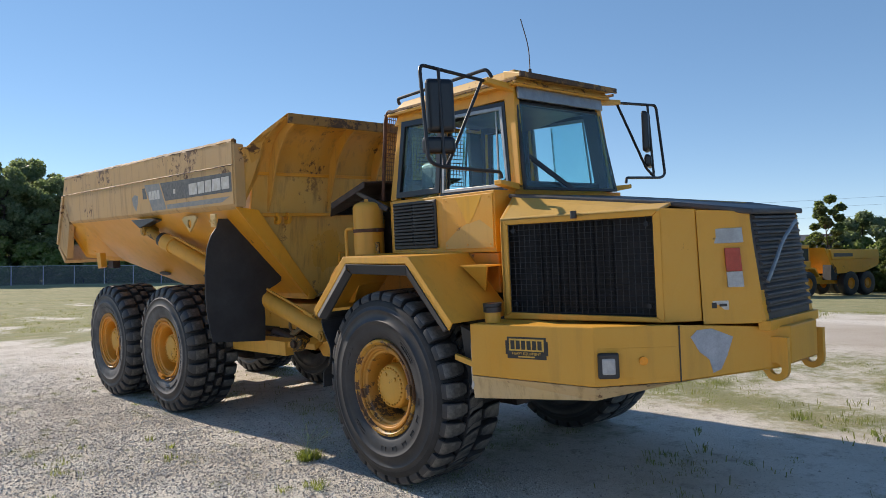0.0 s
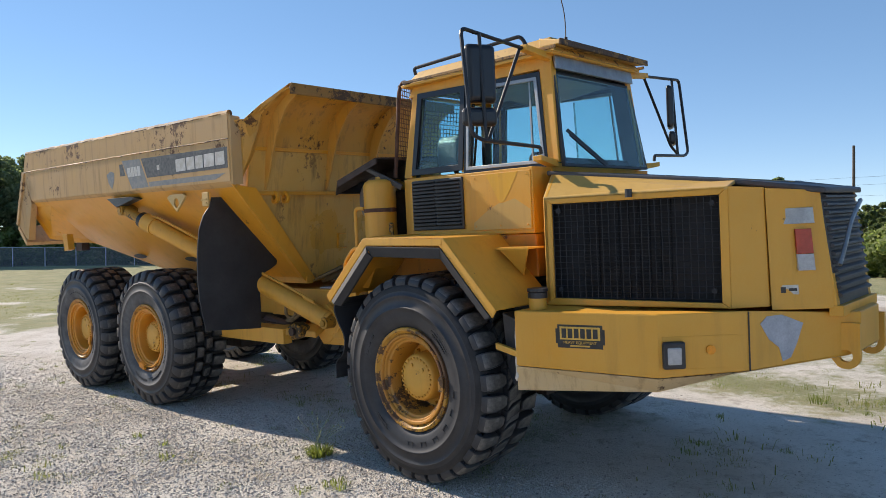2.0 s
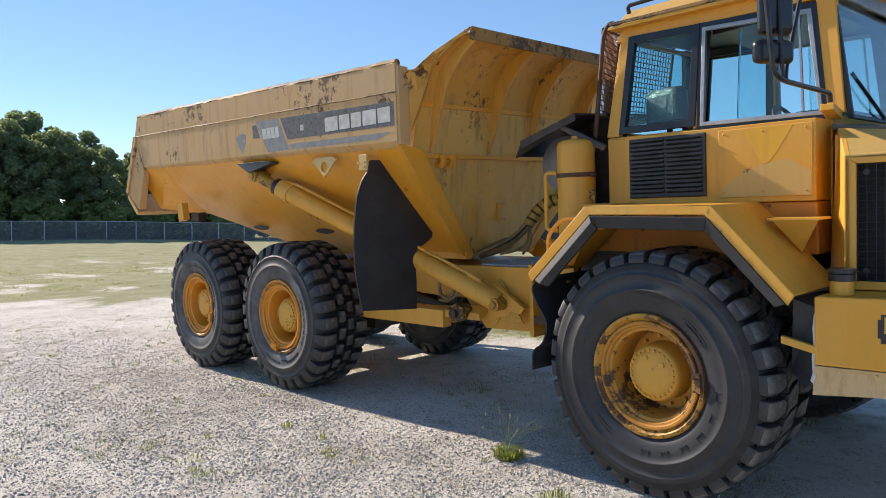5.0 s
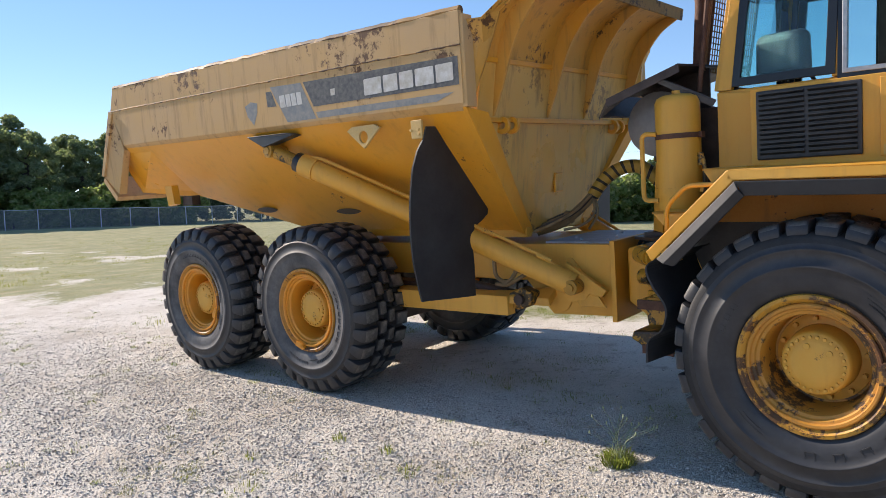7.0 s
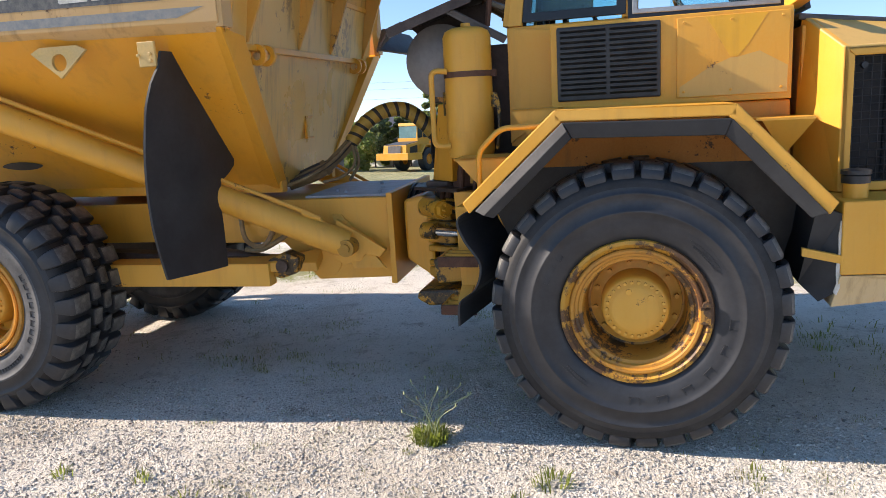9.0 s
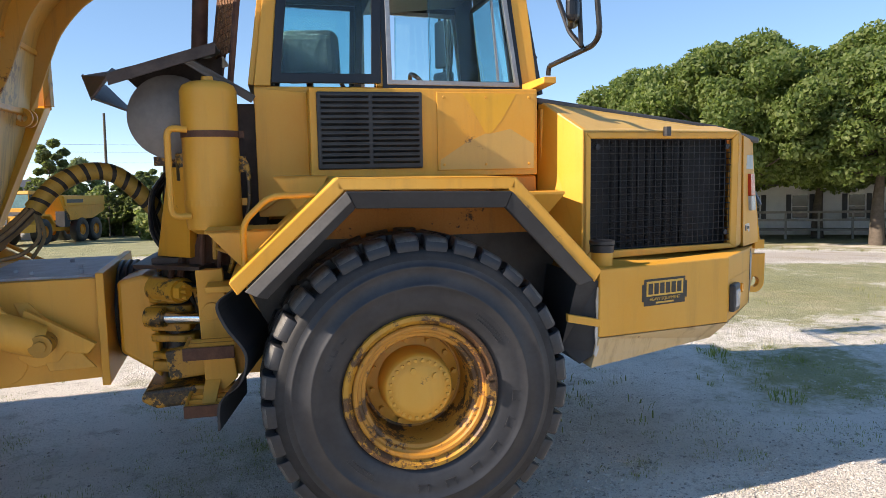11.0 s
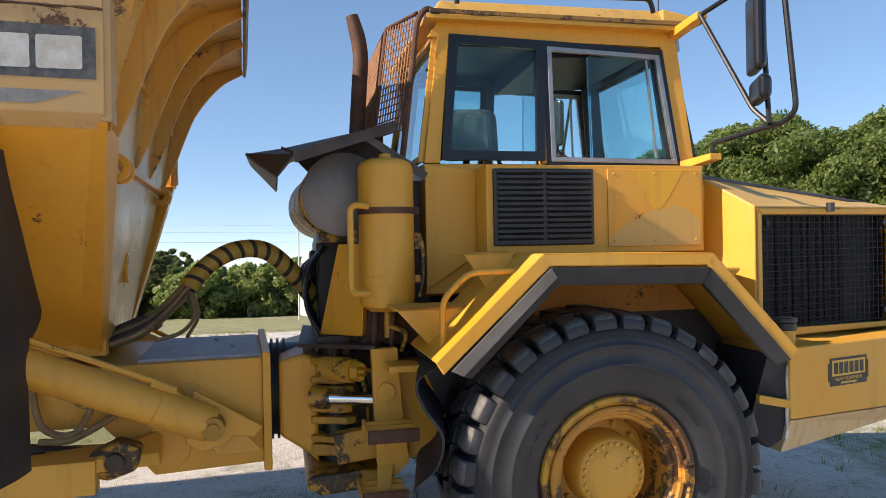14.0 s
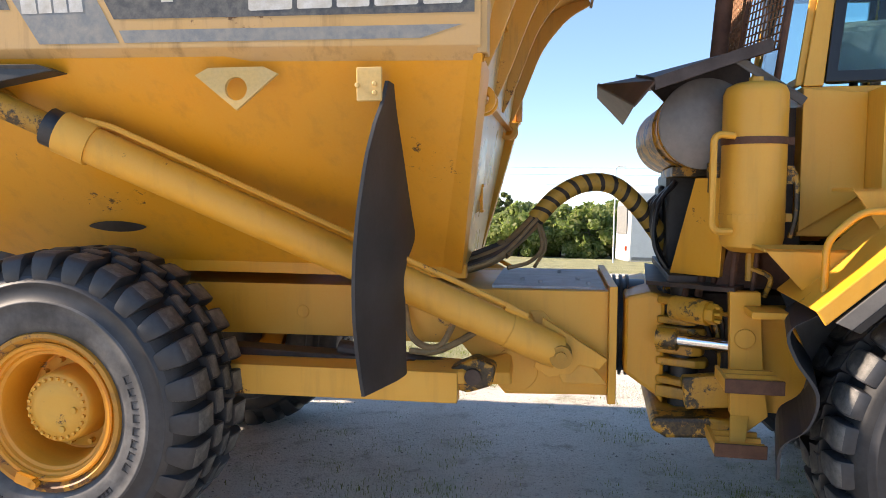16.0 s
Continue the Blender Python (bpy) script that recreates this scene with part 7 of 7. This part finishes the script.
prism(bm, [(-0.5, 2.72), (4.7, 2.72), (4.7, 2.8), (2.1, 3.75), (-0.5, 2.8)], "x", -8.8, 8.8)
part("roof", bm, ROOFG, house)
for k, wx in enumerate((-6.9, -4.6, -2.0, 0.4, 3.0, 5.6)):
    bm = bmesh.new()
    for x0, x1, z0, z1 in ((-0.42, 0.42, 0.98, 1.04), (-0.42, 0.42, 2.2, 2.26), (-0.42, -0.36, 0.98, 2.26), (0.36, 0.42, 0.98, 2.26), (-0.4, 0.4, 1.6, 1.64)):
        block(bm, wx + x0, wx + x1, -0.05, -0.005, z0, z1)
    win = part("window", bm, SIDING, house)
    bm = bmesh.new()
    block(bm, wx - 0.36, wx + 0.36, -0.022, -0.012, 1.04, 2.2)
    part("pane", bm, CURT if k == 3 else PANEG, win)
    for sx in (-0.66, 0.44):
        bm = bmesh.new()
        block(bm, wx + sx, wx + sx + 0.24, -0.045, -0.016, 0.98, 2.26)
        part("shutter", bm, SHUT, win)
bm = bmesh.new()
block(bm, -8.5, 7, -1.5, -0.05, 0.42, 0.5)
ramp_ = part("ramp_deck", bm, DECKW, house, "weathered wooden ramp with a rail")
for k in range(11):
    bm = bmesh.new()
    block(bm, -8.4 + 1.5 * k, -8.3 + 1.5 * k, -1.5, -1.4, -0.3, 1.35)
    part("post", bm, DECKW, ramp_)
for z in (0.9, 1.3):
    bm = bmesh.new()
    block(bm, -8.5, 7, -1.53, -1.49, z, z + 0.12)
    part("rail", bm, DECKW, ramp_)

# -- a low shed with a grey metal roof behind the hedge --
shed = new("shed")
tagged(shed, "low shed with a grey metal roof behind the hedge", "shed")
bx_, by_ = polar(-20.5, 68, 10, -3.8)
shed.matrix_world = Matrix.Translation((bx_, by_, ground_z(bx_, by_))) @ Matrix.Rotation(radians(-18), 4, "Z")
bm = bmesh.new()
block(bm, -4, 4, 0, 6, 0, 3.2)
part("wall", bm, SIDING, shed)
bm = bmesh.new()
prism(bm, [(-0.5, 3.2), (6.5, 3.2), (6.5, 3.32), (3.0, 4.75), (-0.5, 3.32)], "x", -4.4, 4.4)
part("roof", bm, GREYTOP, shed)

# -- white motor home, lamp post, pole and wires --
WHITE = plain("white_body_paint", (0.72, 0.72, 0.70), 0.35, 0, 0.08, 2, 0.02, second=(0.62, 0.62, 0.61))
van = new("motor_home")
tagged(van, "tall white motor home parked on the grass", "motor home")
vx, vy = polar(8.2, 31, 4.06, -3.03)
van.matrix_world = Matrix.Translation((vx, vy, ground_z(vx, vy))) @ Matrix.Rotation(radians(8), 4, "Z")
bm = bmesh.new()
prism(bm, [(-1.5, 0.55), (-1.45, 3.0), (-1.3, 3.45), (6.0, 3.55), (6.0, 0.55)], "y", 0, 2.4)
part("body", bm, WHITE, van, "", None, False, 0.08)
bm = bmesh.new()
block(bm, -1.35, 5.9, -0.012, 0.0, 0.62, 0.75)
block(bm, -1.52, -1.5, 0.3, 2.1, 1.7, 2.9)
part("trim", bm, DECALB, van)
bm = bmesh.new()
block(bm, 0.6, 2.2, -0.015, 0.0, 1.8, 2.6)
part("window", bm, PANEG, van)
bm = bmesh.new()
block(bm, -1.53, -1.505, 0.25, 0.5, 1.0, 1.2)
part("tail_lamp", bm, RED, van)
for wx in (0.2, 4.6):
    bm = bmesh.new()
    rod(bm, (wx, 0.0, 0.42), (wx, 0.28, 0.42), 0.42, n=24)
    part("tyre", bm, RUBBER, van, "", None, True)
px, py = polar(4.4, 46, 4.06, -3.03)
z, high = ground_z(px, py), 5.9
bm = bmesh.new()
rod(bm, (px, py, z - 0.2), (px, py, z + high), 0.055, 0.045, n=12)
post = tagged(part("lamp_post", bm, WHITE, None, "", None, True), "thin pale lamp post on the grass", "lamp post")
bm = bmesh.new()
tube(bm, rounded([(px, py, z + high - 0.05), (px + 0.1, py, z + high + 0.1), (px + 0.6, py, z + high + 0.08)], 0.1), 0.035, 8)
part("lamp_arm", bm, WHITE, post, "", None, True)
power = new("power_line")
tagged(power, "thin dark overhead power lines on a wooden pole", "power line")
for x0 in (-10.2, 130):
    z = ground_z(x0, 94)
    bm = bmesh.new()
    rod(bm, (x0, 94, z - 0.3), (x0, 94, z + 14.0), 0.20, 0.15, n=10)
    part("pole", bm, BARK, power, "", None, True)
for zw, yw in ((9.4, 93.7), (8.5, 94), (7.2, 94.2)):
    bm = bmesh.new()
    tube(bm, [(-150 + 5 * k, yw, zw + 0.00013 * (5 * k - 150) ** 2) for k in range(57)], 0.014, 4)
    part("wire", bm, PIPE, power)

# -- chain-link fence --
fence = new("chain_link_fence")
tagged(fence, "tall grey chain-link fence along the yard", "fence")
GALV = plain("galvanised_post", (0.38, 0.39, 0.40), 0.5, 0.5, 0.2, 10, 0.1)
m_, nt_, p_ = nodes_of("chain_link_mesh")
p_.inputs["Base Color"].default_value = (0.22, 0.24, 0.26, 1)
p_.inputs["Roughness"].default_value = 0.6
tp_ = nt_.nodes.new("ShaderNodeBsdfTransparent")
mx_ = nt_.nodes.new("ShaderNodeMixShader")
mx_.inputs[0].default_value = 0.22
nt_.links.new(tp_.outputs[0], mx_.inputs[1])
nt_.links.new(p_.outputs[0], mx_.inputs[2])
nt_.links.new(mx_.outputs[0], nt_.nodes["Material Output"].inputs[0])
LINK = m_
fa, fb = Vector((-88, -30, 0)), Vector((-58, 70, 0))
n_ = 36
tops = []
for k in range(n_ + 1):
    q = fa.lerp(fb, k / n_)
    z = ground_z(q.x, q.y)
    bm = bmesh.new()
    rod(bm, (q.x, q.y, z - 0.1), (q.x, q.y, z + 2.05), 0.05, n=8)
    part("post", bm, GALV, fence)
    tops.append((q.x, q.y, z))
bm = bmesh.new()
tube(bm, [(a, b, c + 2.0) for a, b, c in tops], 0.035, 6)
part("top_rail", bm, GALV, fence)
for (a, b, c), (d, e, f_) in zip(tops, tops[1:]):
    bm = bmesh.new()
    plate(bm, [(a, b, c + 0.03), (d, e, f_ + 0.03), (d, e, f_ + 1.98), (a, b, c + 1.98)], 0.004)
    part("mesh_panel", bm, LINK, fence)

# -- a second dump truck far across the field, nose to the left --
second = new("dump_truck")
tagged(second, "distant yellow articulated dump truck parked on grass", "dump truck")
sx, sy = -6.6, 47.4
second.matrix_world = Matrix.Translation((sx, sy, ground_z(sx, sy))) @ Matrix.Rotation(radians(72), 4, "Z") @ Matrix.Diagonal((1.08, 1.08, 1.08, 1))


def far_part(name, shapes, mat, label=""):
    b_ = bmesh.new()
    for outline, y0, y1 in shapes:
        prism(b_, outline, "y", y0, y1)
    return part(name, b_, mat, second, label, None, False, 0.02)


far_part("bonnet", [([(-2.4, 0.85), (-0.7, 0.85), (-0.7, 1.95), (-2.3, 1.75)], 0.35, 2.15)], YELLOW)
far_part("bumper", [([(-2.7, 0.8), (-0.95, 0.8), (-0.95, 1.25), (-2.7, 1.25)], 0.0, 2.5)], YELLOW)
cb = far_part("cab", [([(-0.75, 1.3), (0.75, 1.3), (0.75, 2.2), (-0.75, 2.2)], 0.45, 2.05), ([(-0.72, 3.0), (0.72, 3.0), (0.68, 3.2), (-0.68, 3.2)], 0.5, 2.0),
                      ([(-0.72, 2.2), (-0.64, 2.2), (-0.62, 3.0), (-0.68, 3.0)], 0.5, 0.6), ([(0.64, 2.2), (0.74, 2.2), (0.7, 3.0), (0.6, 3.0)], 0.5, 0.6), ([(-0.04, 2.2), (0.04, 2.2), (0.04, 3.0), (-0.04, 3.0)], 0.5, 0.6)], YELLOW)
TEAL = plain("far_cab_glass", (0.10, 0.20, 0.22), 0.08, 0, 0.2, 3, 0)
for name, q in (("windscreen", (-0.70, -0.66, 0.55, 1.95)), ("window", (-0.60, -0.06, 0.50, 0.54)), ("window", (0.06, 0.60, 0.50, 0.54)), ("window", (0.62, 0.66, 0.6, 1.9))):
    b_ = bmesh.new()
    block(b_, *q, 2.22, 2.98)
    part(name, b_, TEAL if name == "windscreen" else PANEG, cb)
b_ = bmesh.new()
block(b_, 0.10, 0.50, 1.0, 1.5, 2.2, 2.75)
part("seat", b_, SEAT, cb)
b_ = bmesh.new()
prism(b_, [(-2.42, 0.95), (-2.32, 1.72), (-2.36, 1.72), (-2.46, 0.95)], "y", 0.75, 1.75)
part("grille", b_, GREYTOP, second)
b_ = bmesh.new()
prism(b_, [(-2.3, 1.76), (-0.7, 1.96), (-0.7, 1.99), (-2.3, 1.79)], "y", 0.45, 2.05)
part("bonnet_top", b_, GREYTOP, second)
b_ = bmesh.new()
prism(b_, [(-1.9, 1.1), (-1.0, 1.1), (-1.0, 1.75), (-1.9, 1.62)], "y", 0.335, 0.36)
part("side_grille", b_, BLACK, second)
far_part("fender", [([(-1.0, 1.25), (-0.5, 1.8), (0.55, 1.8), (1.05, 1.25), (0.95, 1.2), (0.5, 1.7), (-0.45, 1.7), (-0.9, 1.2)], 0.0, 0.5)], YELLOW)
far_part("frame", [([(0.9, 0.75), (5.9, 0.75), (5.9, 1.25), (0.9, 1.25)], 0.8, 1.7)], YELLOW)
far_part("dump_body", [([(1.55, 3.05), (1.9, 2.95), (6.9, 2.95), (7.2, 2.1), (6.9, 1.9), (5.6, 1.5), (2.6, 1.4)], 0.1, 2.4)], BODY, "yellow tipping body")
far_part("side_band", [([(2.0, 2.92), (6.9, 2.97), (7.0, 2.4), (2.2, 2.3)], -0.02, 0.12)], YELLOW)
far_part("name_decal", [([(2.3, 2.7), (4.2, 2.72), (4.2, 2.5), (2.3, 2.48)], -0.03, -0.018)], DECALD)
far_part("mud_flap", [([(2.25, 2.2), (2.8, 1.7), (2.8, 1.0), (2.2, 1.0)], 0.1, 0.7)], FLAP)
for wx in (0.0, 4.15, 5.85):
    for wy in (0.0, 1.95):
        b_ = bmesh.new()
        lathe(b_, [(0.36, 0.05), (0.62, 0.0), (0.76, 0.06), (0.8, 0.25), (0.76, 0.5), (0.36, 0.52)], 28)
        w_ = part("wheel", b_, RUBBER, second, "", Matrix.Translation((wx, wy, 0.78)), True)
        b_ = bmesh.new()
        lathe(b_, [(0.37, 0.06), (0.33, 0.16), (0.2, 0.2), (0.19, 0.1), (0.001, 0.1)], 20)
        part("rim", b_, ORANGE, w_, "", None, True)

# ---- gravel, weeds and grass ----
WEED = leaf_material("weed_green", (0.12, 0.15, 0.035), (0.20, 0.23, 0.06), (0.34, 0.34, 0.13))
WITHER = leaf_material("withered_grass", (0.05, 0.04, 0.018), (0.11, 0.09, 0.035), (0.20, 0.17, 0.07))
STALK = plain("pale_seed_stalk", (0.26, 0.29, 0.15), 0.8, 0, 0.2, 20, 0)
DRYG = leaf_material("dry_grass", (0.16, 0.15, 0.05), (0.26, 0.23, 0.09), (0.38, 0.33, 0.16))


def pebble_material():
    m, nt, p = nodes_of("pebbles")
    geo = nt.nodes.new("ShaderNodeNewGeometry")
    col = ramp(nt, geo.outputs["Random Per Island"], [(0.0, (0.16, 0.145, 0.13)), (0.25, (0.36, 0.337, 0.30)), (0.7, (0.52, 0.49, 0.445)), (1.0, (0.66, 0.63, 0.58))])
    n = tex(nt, "ShaderNodeTexNoise", 60, 4)
    nt.links.new(mix(nt, ramp(nt, n.outputs[0], [(0.5, 0), (0.85, 0.3)]), col, (0.2, 0.17, 0.14)), p.inputs["Base Color"])
    p.inputs["Roughness"].default_value = 0.85
    return m


def scatter_pebbles(count, seed):
    rnd = np.random.RandomState(seed)
    x, y = 4.0 + 4.6 * rnd.normal(size=count), -0.9 + 1.55 * rnd.normal(size=count)
    weedy = np.clip(y + 0.2, 0, 1) * 0.85                # fewer stones where weeds have grown over them
    bare = rnd.uniform(size=count) > weedy
    x, y = x[bare], y[bare]
    count = len(x)
    size = 0.0035 + 0.0085 * rnd.uniform(0, 1, count) ** 3
    base = np.array([[1, 0, 0], [-1, 0, 0], [0, 1, 0], [0, -1, 0], [0, 0, 1], [0, 0, -0.6]], float)
    faces = np.array([[0, 2, 4], [2, 1, 4], [1, 3, 4], [3, 0, 4], [2, 0, 5], [1, 2, 5], [3, 1, 5], [0, 3, 5]])
    ang = rnd.uniform(0, 6.28, count)
    v = base[None] * rnd.uniform(0.6, 1.4, (count, 6, 1)) * size[:, None, None] * np.array([1.2, 0.9, 0.65])
    c, s = np.cos(ang)[:, None], np.sin(ang)[:, None]
    vx, vy = v[..., 0] * c - v[..., 1] * s, v[..., 0] * s + v[..., 1] * c
    z = np.array([ground_z(a, b) + 0.012 * noise.noise(Vector((a * 1.7, b * 1.7, 0))) for a, b in zip(x, y)])
    verts = np.stack([vx + x[:, None], vy + y[:, None], v[..., 2] + (z + size * 0.25)[:, None]], -1).reshape(-1, 3)
    tri_ = (faces[None] + 6 * np.arange(count)[:, None, None]).reshape(-1, 3)
    me = bpy.data.meshes.new("pebbles")
    me.from_pydata(verts.tolist(), [], tri_.tolist())
    me.materials.append(pebble_material())
    return tagged(new("pebbles", me), "loose pale gravel stones", "gravel", kind="stuff")


scatter_pebbles(190000, 2)


def blades(name, spots, seed, mat, label, category, kind="stuff"):
    """Grass blades: spots of (x, y, radius, number, height)."""
    rnd = np.random.RandomState(seed)
    verts, faces = [], []
    for sx_, sy_, rad, num, high in spots:
        z = ground_z(sx_, sy_)
        for _ in range(num):
            a, r = rnd.uniform(0, 6.28), rad * math.sqrt(rnd.uniform())
            bx, by = sx_ + r * math.cos(a), sy_ + r * math.sin(a)
            b2 = a + rnd.uniform(-0.8, 0.8)
            h_, l_ = high * rnd.uniform(0.4, 1.1), high * rnd.uniform(0.2, 0.9)
            w_ = high * rnd.uniform(0.03, 0.075)
            dx, dy = math.cos(b2), math.sin(b2)
            n = len(verts)
            verts += [(bx - dy * w_, by + dx * w_, z - 0.01), (bx + dy * w_, by - dx * w_, z - 0.01),
                      (bx + dx * l_ * 0.4 + dy * w_ * 0.8, by + dy * l_ * 0.4 - dx * w_ * 0.8, z + h_ * 0.7), (bx + dx * l_ * 0.4 - dy * w_ * 0.8, by + dy * l_ * 0.4 + dx * w_ * 0.8, z + h_ * 0.7),
                      (bx + dx * l_, by + dy * l_, z + h_ * 0.85)]
            faces += [(n, n + 1, n + 2, n + 3), (n + 3, n + 2, n + 4)]
    me = bpy.data.meshes.new(name)
    me.from_pydata(verts, [], faces)
    me.materials.append(mat)
    ob = new(name, me)
    return tagged(ob, label, category, kind=kind)


def world_xy(x, y):
    p = LEVEL @ Vector((x, y, 0))
    return p.x, p.y


gr = random.Random(12)
tufts = []
for k in range(460):
    x, y = gr.uniform(-6, 12), gr.uniform(-3.2, 6)
    h = gr.uniform(0.012, 0.036)
    tufts.append((x, y, gr.uniform(0.03, 0.14), gr.randint(14, 50), h))
for x, y, r, n, h in ((5.45, -0.55, 0.09, 60, 0.07), (5.3, -0.75, 0.07, 30, 0.05), (6.4, -0.35, 0.06, 24, 0.05), (3.3, -1.75, 0.10, 40, 0.05), (3.0, -1.6, 0.07, 30, 0.045), (4.0, -2.0, 0.06, 24, 0.05),
                      (2.6, -1.3, 0.05, 20, 0.05), (2.9, -0.75, 0.05, 24, 0.06), (3.35, -0.75, 0.05, 24, 0.06), (3.7, -0.9, 0.06, 24, 0.06), (7.2, 1.6, 0.20, 80, 0.06), (9.0, 1.0, 0.15, 70, 0.07), (8.4, 3.2, 0.15, 90, 0.08),
                      (7.6, 3.5, 0.12, 60, 0.07), (9.3, 2.3, 0.16, 70, 0.08)):
    tufts.append((x, y, r, n, h))
dry = []
for k in range(1300):
    x, y = gr.uniform(-5, 10), gr.uniform(-3.5, 0.4)
    if noise.noise(Vector((x * 0.8, y * 0.8, 9))) > 0.05:
        dry.append((x, y, gr.uniform(0.03, 0.09), gr.randint(16, 44), gr.uniform(0.010, 0.026)))
for k in range(2600):
    x, y = gr.uniform(0, 10), gr.uniform(0.1, 7)
    if noise.noise(Vector((x * 0.45, y * 0.6, 3))) + 0.5 * noise.noise(Vector((x * 1.6, y * 1.6, 8))) > 0.08:
        tufts.append((x, y, gr.uniform(0.05, 0.2), gr.randint(20, 50), gr.uniform(0.012, 0.034)))
blades("dry_tufts", dry, 7, WITHER, "small dry grass tufts in the gravel", "grass")
blades("weed_tufts", tufts, 3, WEED, "small weed tufts in the gravel", "weeds")
patch = []
for k in range(5200):
    x, y = gr.uniform(-30, 26), gr.uniform(1.0, 24)
    g = noise.noise(Vector((x * 0.22, y * 0.22, 5))) + 0.5 * noise.noise(Vector((x * 0.9, y * 0.9, 2))) + 0.25 * smoothstep(3, 12, y) + 0.25 * smoothstep(-5, -16, x)
    on_drive = abs(y - (10.2 + 0.02 * (x - 8) ** 2 * (1 if x < 8 else 0.25))) < 2.2 and x > 3
    if g > 0.12 and not on_drive:
        patch.append((x, y, gr.uniform(0.1, 0.4), 12, gr.uniform(0.04, 0.09)))
for k in range(1500):
    x, y = gr.uniform(-40, -6), gr.uniform(-8, 30)
    if noise.noise(Vector((x * 0.2, y * 0.2, 5))) > 0.0:
        patch.append((x, y, gr.uniform(0.1, 0.5), 14, gr.uniform(0.05, 0.10)))
blades("grass_patches", patch, 4, DRYG, "patchy yellow-green grass", "grass")

# the flowering weed at the edge of the truck's shadow
wx_, wy_ = world_xy(4.76, -0.14)
weed = blades("weed", [(wx_, wy_, 0.10, 260, 0.085)], 6, WEED, "leafy green weed with thin seed stalks in gravel", "weed", kind="thing")
bm = bmesh.new()
wr = random.Random(9)
z0 = ground_z(wx_, wy_)
for k in range(13):
    a = wr.uniform(0, 6.28)
    hi, le = wr.uniform(0.18, 0.34), wr.uniform(0.10, 0.28)
    bx, by = wx_ + wr.uniform(-0.07, 0.07), wy_ + wr.uniform(-0.05, 0.05)
    tip = (bx + math.cos(a) * le, by + math.sin(a) * le, z0 + hi)
    tube(bm, spline([(bx, by, z0), (bx + math.cos(a) * le * 0.3, by + math.sin(a) * le * 0.3, z0 + hi * 0.6), tip], 4), 0.0019, 5)
    rod(bm, tip, (tip[0], tip[1], tip[2] + 0.018), 0.006, 0.003, n=6)
part("stalk", bm, STALK, weed)
# a pale flat stone
bm = bmesh.new()
qx, qy = world_xy(5.94, -0.84)
bmesh.ops.create_icosphere(bm, subdivisions=2, radius=0.05, matrix=Matrix.Translation((qx, qy, ground_z(qx, qy) + 0.008)) @ Matrix.Diagonal((1.4, 0.7, 0.35, 1)))
for v in bm.verts:
    v.co += Vector((noise.noise(v.co * 30), noise.noise(v.co * 30 + Vector((5, 0, 0))), 0.3 * noise.noise(v.co * 30))) * 0.012
tagged(part("stone", bm, DECALW, None, "", None, True), "flat pale stone lying on gravel", "stone")
